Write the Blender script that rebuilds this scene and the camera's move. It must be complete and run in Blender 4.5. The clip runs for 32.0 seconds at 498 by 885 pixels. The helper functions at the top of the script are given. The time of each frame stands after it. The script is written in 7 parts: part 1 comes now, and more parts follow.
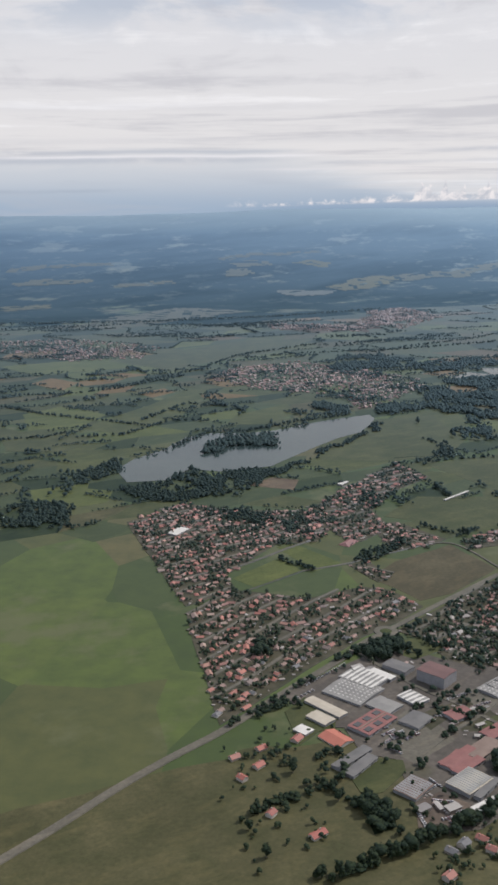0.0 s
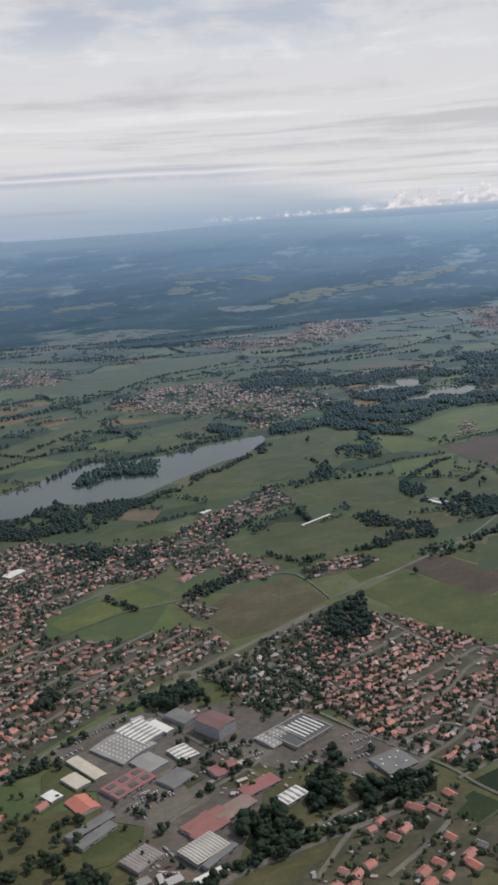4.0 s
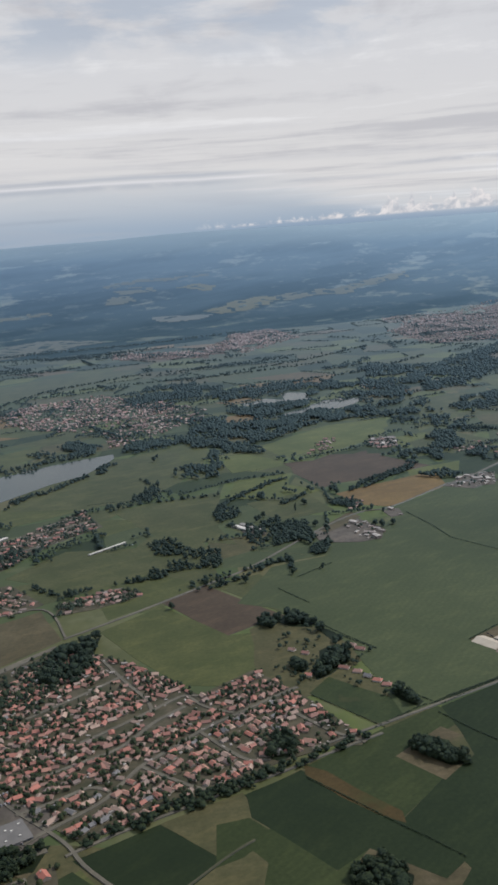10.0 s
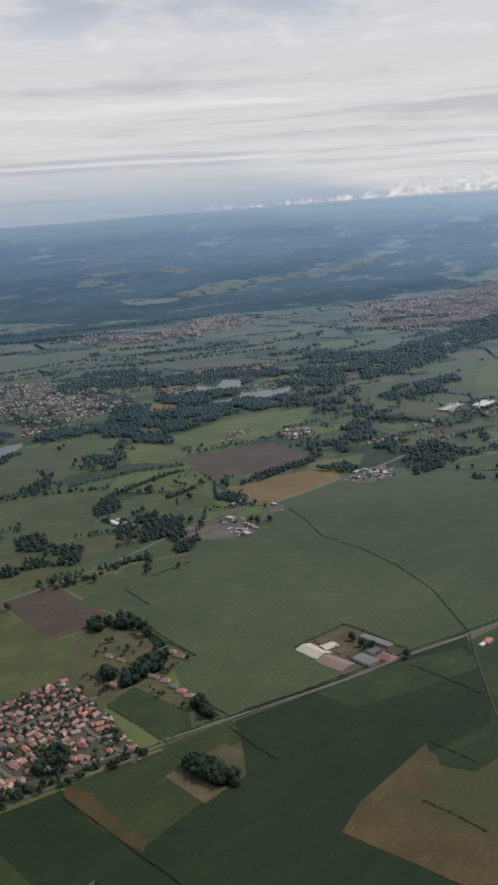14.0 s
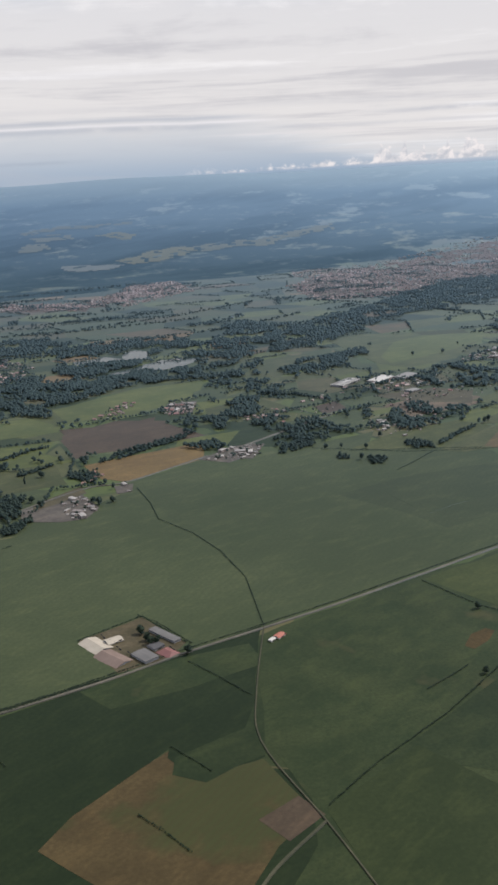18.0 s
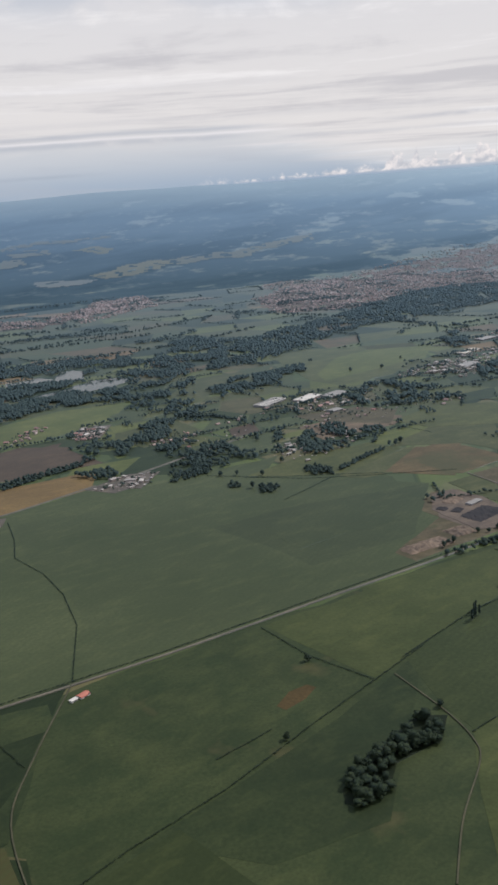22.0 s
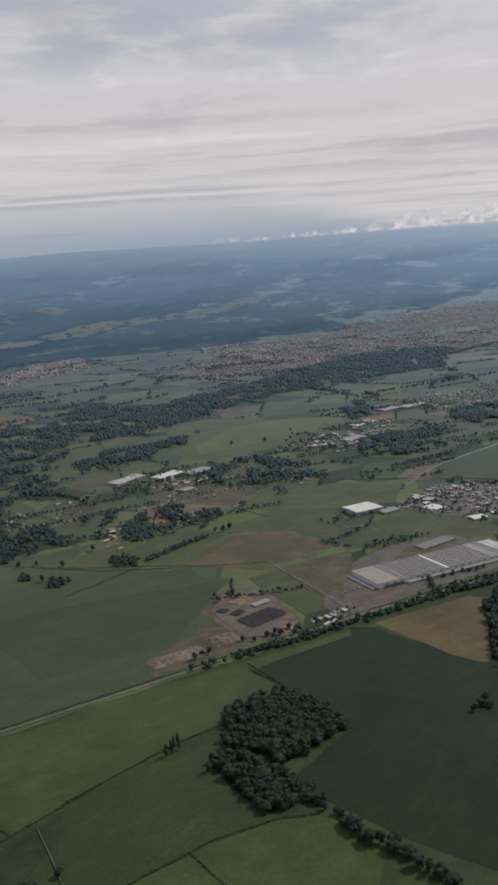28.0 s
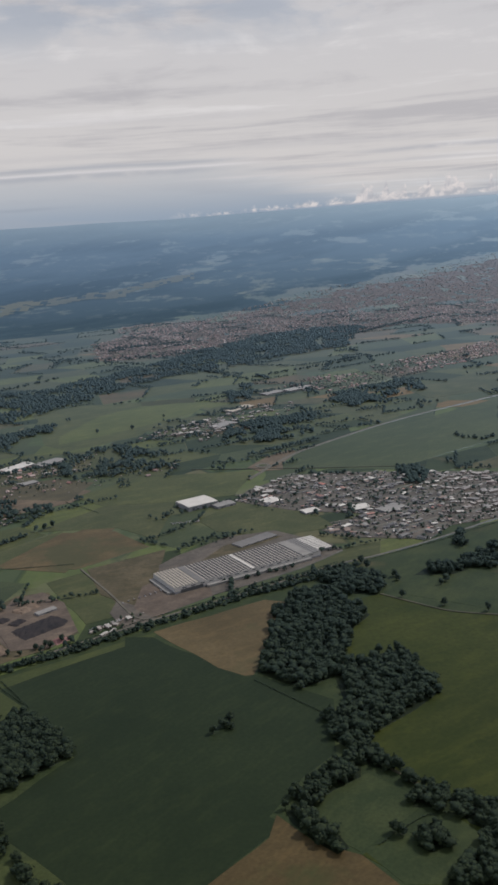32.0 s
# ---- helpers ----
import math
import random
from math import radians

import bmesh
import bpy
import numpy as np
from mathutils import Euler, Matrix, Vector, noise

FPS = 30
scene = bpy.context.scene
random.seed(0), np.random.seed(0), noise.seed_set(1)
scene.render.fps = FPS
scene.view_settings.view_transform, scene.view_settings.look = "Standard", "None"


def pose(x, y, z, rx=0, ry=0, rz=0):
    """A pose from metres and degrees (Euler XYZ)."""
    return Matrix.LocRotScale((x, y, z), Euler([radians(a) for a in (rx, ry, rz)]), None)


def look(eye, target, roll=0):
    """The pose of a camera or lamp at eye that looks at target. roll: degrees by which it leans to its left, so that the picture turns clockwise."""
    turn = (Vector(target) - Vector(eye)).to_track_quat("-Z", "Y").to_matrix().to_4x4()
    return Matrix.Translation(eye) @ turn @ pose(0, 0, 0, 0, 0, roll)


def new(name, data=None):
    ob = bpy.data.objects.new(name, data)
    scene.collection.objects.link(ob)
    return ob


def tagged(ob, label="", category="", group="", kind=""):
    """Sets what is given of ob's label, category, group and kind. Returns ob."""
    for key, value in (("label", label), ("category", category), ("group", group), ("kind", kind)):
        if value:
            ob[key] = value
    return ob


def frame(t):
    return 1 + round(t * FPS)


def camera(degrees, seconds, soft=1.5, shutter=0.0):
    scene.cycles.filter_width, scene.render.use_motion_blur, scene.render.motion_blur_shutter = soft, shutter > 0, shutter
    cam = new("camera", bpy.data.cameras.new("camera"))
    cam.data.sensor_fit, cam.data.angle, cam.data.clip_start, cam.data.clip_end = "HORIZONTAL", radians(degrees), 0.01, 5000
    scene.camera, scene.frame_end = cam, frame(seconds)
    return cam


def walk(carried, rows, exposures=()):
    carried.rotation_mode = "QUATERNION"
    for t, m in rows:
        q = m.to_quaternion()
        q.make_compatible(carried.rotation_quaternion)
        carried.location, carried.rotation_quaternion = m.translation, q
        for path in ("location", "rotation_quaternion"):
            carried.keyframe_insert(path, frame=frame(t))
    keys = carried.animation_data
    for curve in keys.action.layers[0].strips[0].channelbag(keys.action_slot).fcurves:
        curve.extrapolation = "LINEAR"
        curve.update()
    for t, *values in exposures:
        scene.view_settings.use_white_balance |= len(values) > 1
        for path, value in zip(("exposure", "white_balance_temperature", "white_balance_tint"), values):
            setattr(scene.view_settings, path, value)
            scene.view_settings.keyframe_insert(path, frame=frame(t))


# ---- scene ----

cam = camera(29.0, 32.0, 3.0)
# seconds; eye x, y, z in metres; yaw, pitch and roll in degrees
PATH = [
    (0, 0.00, -0.00, 294.00, 0.000, -13.395, -0.596),
    (0.5, 17.86, 4.17, 295.29, -0.072, -13.205, -1.152),
    (1, 35.69, 8.34, 296.47, -0.146, -13.065, -1.428),
    (1.5, 53.47, 12.50, 297.43, -0.228, -12.880, -1.839),
    (2, 71.18, 16.65, 298.11, -0.302, -12.692, -2.217),
    (2.5, 88.83, 20.79, 298.47, -0.404, -12.588, -2.662),
    (3, 106.40, 24.93, 298.52, -0.587, -12.601, -2.833),
    (3.5, 123.88, 29.09, 298.31, -0.702, -12.632, -2.990),
    (5.5, 193.40, 45.85, 296.68, -1.028, -12.482, -3.742),
    (6, 210.61, 50.12, 296.34, -1.086, -12.413, -3.779),
    (6.5, 227.66, 54.43, 296.05, -1.131, -12.305, -3.868),
    (7, 244.56, 58.68, 295.78, -1.153, -12.243, -3.958),
    (7.5, 261.36, 62.78, 295.46, -1.190, -12.152, -3.773),
    (8, 278.11, 66.65, 295.05, -1.182, -12.060, -3.595),
    (8.5, 294.85, 70.23, 294.48, -1.188, -12.057, -3.434),
    (9, 311.57, 73.54, 293.77, -1.214, -12.134, -3.499),
    (9.5, 328.26, 76.68, 293.01, -1.193, -12.209, -3.500),
    (10, 344.89, 79.78, 292.28, -1.145, -12.261, -3.587),
    (10.5, 361.44, 82.91, 291.64, -1.043, -12.324, -3.660),
    (11, 377.89, 86.15, 291.11, -0.949, -12.398, -3.575),
    (11.5, 394.25, 89.53, 290.69, -0.805, -12.487, -3.612),
    (12, 410.52, 93.07, 290.34, -0.706, -12.607, -3.480),
    (12.5, 426.75, 96.77, 290.03, -0.638, -12.735, -3.354),
    (13, 442.95, 100.63, 289.72, -0.621, -12.904, -3.205),
    (13.5, 459.13, 104.59, 289.36, -0.650, -13.092, -3.100),
    (14, 475.28, 108.61, 288.90, -0.685, -13.298, -3.207),
    (14.5, 491.40, 112.73, 288.40, -0.688, -13.445, -3.076),
    (16.5, 555.68, 129.60, 286.26, -1.010, -14.455, -3.184),
    (17, 571.80, 133.95, 285.63, -1.234, -14.729, -3.040),
    (17.5, 587.96, 138.42, 284.90, -1.553, -15.018, -2.622),
    (18, 604.12, 143.10, 284.15, -1.800, -15.292, -2.488),
    (18.5, 620.27, 148.06, 283.47, -1.972, -15.565, -2.642),
    (19, 636.50, 153.36, 282.95, -2.059, -15.730, -2.747),
    (19.5, 652.82, 159.04, 282.66, -1.981, -15.731, -2.828),
    (20, 669.23, 165.10, 282.64, -1.768, -15.532, -3.114),
    (20.5, 685.72, 171.46, 282.86, -1.415, -15.257, -3.454),
    (21, 702.29, 177.91, 283.18, -1.117, -15.037, -3.692),
    (21.5, 718.93, 184.26, 283.42, -0.931, -14.878, -3.705),
    (22, 735.63, 190.36, 283.47, -0.832, -14.716, -3.629),
    (22.5, 752.38, 196.18, 283.31, -0.743, -14.568, -3.454),
    (23, 769.20, 201.81, 283.06, -0.642, -14.405, -3.548),
    (23.5, 786.10, 207.38, 282.83, -0.567, -14.235, -3.353),
    (24, 803.02, 213.00, 282.75, -0.418, -14.047, -3.352),
    (24.5, 819.91, 218.71, 282.86, -0.308, -13.698, -3.508),
    (25, 836.75, 224.50, 283.15, -0.219, -13.191, -3.583),
    (25.5, 853.53, 230.32, 283.54, -0.165, -12.603, -3.921),
    (27.5, 920.63, 253.50, 285.28, -0.257, -11.456, -3.753),
    (28, 937.53, 259.17, 285.62, -0.444, -11.422, -3.388),
    (28.5, 954.57, 264.74, 285.90, -0.768, -11.396, -3.139),
    (29, 971.73, 270.28, 286.16, -1.060, -11.389, -3.169),
    (29.5, 989.06, 275.77, 286.35, -1.346, -11.452, -3.141),
    (30, 1006.63, 281.11, 286.37, -1.688, -11.606, -3.050),
    (30.5, 1024.43, 286.27, 286.14, -1.938, -11.899, -2.928),
    (31, 1042.44, 291.26, 285.70, -2.198, -12.255, -2.993),
    (31.5, 1060.58, 296.17, 285.12, -2.408, -12.608, -3.190),
    (32, 1078.78, 301.04, 284.49, -2.531, -12.993, -3.711),
]


def gaze(x, y, z, yaw, pitch, roll):
    a, b = radians(yaw), radians(pitch)
    return look((x, y, z), (x - 99 * math.sin(a) * math.cos(b), y + 99 * math.cos(a) * math.cos(b), z + 99 * math.sin(b)), roll)


# seconds, stops, kelvin, tint
EXPOSURE = [(0, 0.1, 6380, 15.5), (6, -0.02, 6350, 14), (14, -0.04, 6400, 14.5), (20, 0.17, 6480, 16), (23.5, 0.02, 6450, 15.5), (25, 0.05, 6420, 15), (28, -0.22, 6520, 16.5), (32, -0.24, 6520, 16)]
walk(cam, [(t, gaze(*row)) for t, *row in PATH], EXPOSURE)

# ---- sky and sun ----
SUN_ALT, SUN_AZ = 46.0, 62.0
world = bpy.data.worlds.new("sky")
scene.world = world
world.use_nodes = True
wn, wl = world.node_tree.nodes, world.node_tree.links
wn.clear()


def wmath(op, a, b=None, c=None, clamp=False):
    n = wn.new("ShaderNodeMath")
    n.operation, n.use_clamp = op, clamp
    for k, v in enumerate((a, b, c)):
        if v is None:
            continue
        if isinstance(v, (int, float)):
            n.inputs[k].default_value = v
        else:
            wl.new(v, n.inputs[k])
    return n.outputs[0]


def wmix(fac, a, b):
    n = wn.new("ShaderNodeMixRGB")
    for k, v in enumerate((fac, a, b)):
        if isinstance(v, (int, float)):
            n.inputs[k].default_value = v
        elif isinstance(v, tuple):
            n.inputs[k].default_value = (*v, 1)
        else:
            wl.new(v, n.inputs[k])
    return n.outputs[0]


def wnoise(vector, scale, detail, rough=0.55, distortion=0.0):
    n = wn.new("ShaderNodeTexNoise")
    n.inputs["Scale"].default_value, n.inputs["Detail"].default_value = scale, detail
    n.inputs["Roughness"].default_value, n.inputs["Distortion"].default_value = rough, distortion
    wl.new(vector, n.inputs["Vector"])
    return n.outputs["Fac"]


def wstep(v, lo, hi):
    n = wn.new("ShaderNodeMapRange")
    n.interpolation_type = "SMOOTHSTEP"
    n.inputs[1].default_value, n.inputs[2].default_value = lo, hi
    wl.new(v, n.inputs[0])
    return n.outputs[0]


def wvec(x, y, z):
    n = wn.new("ShaderNodeCombineXYZ")
    for k, v in enumerate((x, y, z)):
        if isinstance(v, (int, float)):
            n.inputs[k].default_value = v
        else:
            wl.new(v, n.inputs[k])
    return n.outputs[0]


way = wn.new("ShaderNodeTexCoord").outputs["Generated"]
sep = wn.new("ShaderNodeSeparateXYZ")
wl.new(way, sep.inputs[0])
wx, wy, wz = sep.outputs
nishita = wn.new("ShaderNodeTexSky")
nishita.sky_type, nishita.sun_disc = "NISHITA", False
nishita.sun_elevation, nishita.sun_rotation = radians(SUN_ALT), radians(SUN_AZ)
nishita.dust_density, nishita.altitude = 2.5, 300
wl.new(way, nishita.inputs[0])
blue = wmix(1.0, nishita.outputs[0], (0.1, 0.1, 0.1))
blue.node.blend_type = "MULTIPLY"
def wgauss(v, at, wide):
    """A soft ridge of the value v round a middle."""
    d = wmath("DIVIDE", wmath("SUBTRACT", v, at), wide)
    return wmath("POWER", 2.718, wmath("MULTIPLY", wmath("MULTIPLY", d, d), -1.0))


def wscaled(kx, kz, seed):
    return wvec(wmath("MULTIPLY", wx, kx), wmath("MULTIPLY", wz, kz), seed)


# the cloud deck, seen in perspective: its folds lie level and crowd together towards the horizon
near = wmath("DIVIDE", 1.0, wmath("ADD", wmath("MAXIMUM", wz, 0.0), 0.06))
folds = wnoise(wvec(wmath("MULTIPLY", wmath("MULTIPLY", wx, near), 0.34), wmath("MULTIPLY", near, 0.62), 2.0), 1.0, 7.0, 0.60, 0.35)
veil = wnoise(wvec(wmath("MULTIPLY", wx, 5.0), wmath("MULTIPLY", near, 1.9), 5.0), 1.0, 6.0, 0.62, 0.4)
puffs = wnoise(wscaled(11.0, 25.0, 3.0), 1.0, 8.0, 0.60, 0.6)
tall = wstep(wz, 0.07, 0.17)
texture = wmath("ADD", wmath("MULTIPLY", folds, 0.55), wmath("ADD", wmath("MULTIPLY", veil, wmath("SUBTRACT", 0.38, wmath("MULTIPLY", tall, 0.20))), wmath("MULTIPLY", puffs, wmath("ADD", 0.07, wmath("MULTIPLY", tall, 0.20)))))
base = wmix(wstep(wz, 0.05, 0.20), (0.715, 0.715, 0.690), (0.665, 0.682, 0.684))
high = wmix(wmath("MULTIPLY", wstep(texture, 0.50, 0.62), 0.62), base, (0.47, 0.48, 0.50))
high = wmix(wmath("MULTIPLY", wstep(texture, 0.48, 0.38), 0.75), high, (0.84, 0.85, 0.83))
# thin places high up, where the blue shows through, fewest to one side
gaps = wnoise(wscaled(5.5, 17.0, 9.0), 1.0, 6.0, 0.58, 0.5)
blueness = wmath("MULTIPLY", wstep(wmath("SUBTRACT", gaps, wmath("MULTIPLY", wx, 0.25)), 0.44, 0.60), wstep(wz, 0.150, 0.195))
high = wmix(wmath("MULTIPLY", blueness, 0.72), high, wmix(0.75, blue, (0.47, 0.53, 0.585)))
# bluish sheet of far rain cloud over the horizon, thinning out to one side
wave = wnoise(wscaled(3.4, 30.0, 0.0), 1.3, 6.0, 0.60, 0.4)
sheet_top = wmath("SUBTRACT", 0.056, wmath("MULTIPLY", wstep(wx, 0.0, 0.20), 0.036))
edge = wmath("ADD", wmath("SUBTRACT", wz, sheet_top), wmath("MULTIPLY", wmath("SUBTRACT", wave, 0.5), 0.055))
low = wmix(wstep(wz, 0.0, 0.045), (0.325, 0.420, 0.515), (0.545, 0.588, 0.612))
low = wmix(wmath("MULTIPLY", wstep(wave, 0.47, 0.66), 0.45), low, (0.42, 0.47, 0.52))
sky = wmix(wstep(edge, -0.022, 0.016), low, high)
# level grey and white lines along the top of the sheet
wob = wmath("MULTIPLY", wmath("SUBTRACT", wnoise(wscaled(7.0, 3.0, 4.0), 1.0, 3.0), 0.5), 0.006)
lz = wmath("ADD", wz, wob)
broken = wnoise(wscaled(16.0, 40.0, 6.0), 1.0, 4.0, 0.6)
for z0, wide, x0, x1, amount, tone in (
    (0.0595, 0.0020, -0.30, 0.05, 0.60, (0.42, 0.46, 0.51)), (0.0550, 0.0012, -0.26, 0.07, 0.75, (0.80, 0.80, 0.80)), (0.0515, 0.0030, -0.30, 0.03, 0.45, (0.37, 0.42, 0.48)),
    (0.0585, 0.0022, 0.17, 0.34, 0.60, (0.45, 0.48, 0.52)), (0.0420, 0.0012, 0.00, 0.20, 0.45, (0.72, 0.71, 0.70)), (0.0480, 0.0018, 0.06, 0.30, 0.35, (0.47, 0.50, 0.54)),
    (0.0230, 0.0018, -0.30, -0.12, 0.30, (0.30, 0.36, 0.43)), (0.0700, 0.0030, -0.30, 0.30, 0.22, (0.48, 0.50, 0.53)), (0.1010, 0.0040, -0.30, 0.10, 0.20, (0.50, 0.515, 0.54)),
):
    span_x = wmath("MULTIPLY", wstep(wx, x0 - 0.03, x0 + 0.05), wstep(wx, x1 + 0.03, x1 - 0.05))
    here = wmath("MULTIPLY", wmath("MULTIPLY", wgauss(lz, z0, wide), span_x), wmath("MULTIPLY", wstep(broken, 0.28, 0.52), amount))
    sky = wmix(here, sky, tone)
# row of small cumulus on the horizon, taller to one side
puff = wnoise(wscaled(95.0, 120.0, 1.0), 1.0, 6.0, 0.60, 0.5)
tops = wnoise(wvec(wmath("MULTIPLY", wx, 48.0), 0.0, 5.0), 1.0, 3.0, 0.55)
rise = wmath("ADD", 0.004, wmath("MULTIPLY", wstep(wx, 0.08, 0.22), 0.022))
top = wmath("MULTIPLY", wstep(tops, 0.36, 0.70), rise)
foot = wmath("ADD", 0.0065, wmath("MULTIPLY", wmath("MAXIMUM", wx, 0.0), 0.020))
bodyc = wmath("SUBTRACT", wmath("ADD", wmath("MULTIPLY", wmath("SUBTRACT", puff, 0.52), 0.026), wmath("ADD", top, foot)), wz)
cumulus = wmath("MULTIPLY", wstep(bodyc, -0.0025, 0.0040), wmath("MULTIPLY", wstep(wx, -0.03, 0.02), wstep(wx, 0.36, 0.30)))
cumulus = wmath("MULTIPLY", cumulus, wstep(wmath("SUBTRACT", wz, foot), -0.0015, 0.0010))
sky = wmix(wmath("MULTIPLY", cumulus, 0.92), sky, wmix(wstep(puff, 0.36, 0.64), (0.50, 0.53, 0.56), (0.82, 0.795, 0.765)))
# below the cumulus, the blue haze of the far hills is painted into the sky
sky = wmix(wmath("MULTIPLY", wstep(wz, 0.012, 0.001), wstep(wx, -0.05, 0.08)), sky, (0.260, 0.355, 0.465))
deep = wmix(1.0, sky, (0.82, 0.84, 0.88))
deep.node.blend_type = "MULTIPLY"
sky = wmix(wstep(wz, 0.26, 0.70), sky, deep)
sky = wmix(wstep(wz, 0.0, -0.06), sky, (0.14, 0.18, 0.20))
bg = wn.new("ShaderNodeBackground")
wl.new(sky, bg.inputs[0])
bg.inputs[1].default_value = 1.0
wl.new(bg.outputs[0], wn.new("ShaderNodeOutputWorld").inputs[0])

sun = new("sun", bpy.data.lights.new("sun", "SUN"))
sun.data.energy, sun.data.angle, sun.data.color = 2.9, radians(2.0), (1.0, 0.93, 0.81)
a, b = radians(SUN_AZ), radians(SUN_ALT)
sun.matrix_world = look((0, 0, 900), (-math.sin(a) * math.cos(b), -math.cos(a) * math.cos(b), 900 - math.sin(b)))


# ---- materials ----
def rgb(c):
    return (c[0], c[1], c[2], 1)


def hazed(nt, colour, strength=1.0, rough=0.22, tint=None, level=False, power=1.9, relief=None):
    """Matt surface; distance haze is imitated by a broad tinted gloss at low angles."""
    n, l = nt.nodes, nt.links
    out = n.new("ShaderNodeOutputMaterial")
    matt = n.new("ShaderNodeBsdfDiffuse")
    l.new(colour, matt.inputs[0])
    if relief:
        l.new(relief, matt.inputs["Normal"])
    up = n.new("ShaderNodeCombineXYZ")
    up.inputs[2].default_value = 1.0
    facing = n.new("ShaderNodeLayerWeight")
    l.new(up.outputs[0], facing.inputs["Normal"])

    def m(op, a, b):
        k = n.new("ShaderNodeMath")
        k.operation = op
        for i, v in enumerate((a, b)):
            if isinstance(v, (int, float)):
                k.inputs[i].default_value = v
            else:
                l.new(v, k.inputs[i])
        return k.outputs[0]

    # weight of the haze veil: 1 - exp(-k / cosine)
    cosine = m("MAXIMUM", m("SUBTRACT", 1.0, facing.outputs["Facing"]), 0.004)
    weight = m("SUBTRACT", 1.0, m("POWER", 2.718, m("DIVIDE", HAZE_K * -1.0 * strength, cosine)))
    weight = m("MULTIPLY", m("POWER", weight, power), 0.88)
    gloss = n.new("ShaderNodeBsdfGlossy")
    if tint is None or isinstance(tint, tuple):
        gloss.inputs["Color"].default_value = rgb(tint or HAZE_TINT)
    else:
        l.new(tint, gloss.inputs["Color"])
    gloss.inputs["Roughness"].default_value = rough
    if level:
        l.new(up.outputs[0], gloss.inputs["Normal"])
    mix = n.new("ShaderNodeMixShader")
    l.new(weight, mix.inputs[0])
    l.new(matt.outputs[0], mix.inputs[1])
    l.new(gloss.outputs[0], mix.inputs[2])
    l.new(mix.outputs[0], out.inputs[0])


# density and tint of the imitated haze
HAZE_K, HAZE_TINT = 0.120, (0.340, 0.462, 0.590)


def blank(name):
    mat = bpy.data.materials.new(name)
    mat.use_nodes = True
    mat.node_tree.nodes.clear()
    return mat, mat.node_tree.nodes, mat.node_tree.links


def noise_of(nt, vector, scale, detail=4.0, rough=0.6):
    t = nt.nodes.new("ShaderNodeTexNoise")
    t.inputs["Scale"].default_value, t.inputs["Detail"].default_value, t.inputs["Roughness"].default_value = scale, detail, rough
    nt.links.new(vector, t.inputs["Vector"])
    return t.outputs["Fac"]


def mix_of(nt, fac, a, b, mode="MIX"):
    k = nt.nodes.new("ShaderNodeMixRGB")
    k.blend_type = mode
    for i, v in enumerate((fac, a, b)):
        if isinstance(v, (int, float)):
            k.inputs[i].default_value = v
        elif isinstance(v, tuple):
            k.inputs[i].default_value = rgb(v)
        else:
            nt.links.new(v, k.inputs[i])
    return k.outputs[0]


def span(nt, v, lo, hi, a=0.0, b=1.0):
    k = nt.nodes.new("ShaderNodeMapRange")
    for i, x in enumerate((lo, hi, a, b)):
        k.inputs[i + 1].default_value = x
    nt.links.new(v, k.inputs[0])
    return k.outputs[0]


def place_of(nt, stretch=(1, 1, 1), turn=0.0):
    g = nt.nodes.new("ShaderNodeNewGeometry")
    m = nt.nodes.new("ShaderNodeMapping")
    m.inputs["Scale"].default_value = stretch
    m.inputs["Rotation"].default_value = (0, 0, radians(turn))
    nt.links.new(g.outputs["Position"], m.inputs[0])
    return m.outputs[0]


def place_along(nt, angle, long, wide=1.0):
    """Position turned to lie along a compass line, stretched along it."""
    g = nt.nodes.new("ShaderNodeNewGeometry")
    m = nt.nodes.new("ShaderNodeMapping")
    m.vector_type = "TEXTURE"
    m.inputs["Scale"].default_value = (long, wide, 1.0)
    m.inputs["Rotation"].default_value = (0, 0, radians(angle))
    nt.links.new(g.outputs["Position"], m.inputs[0])
    return m.outputs[0]


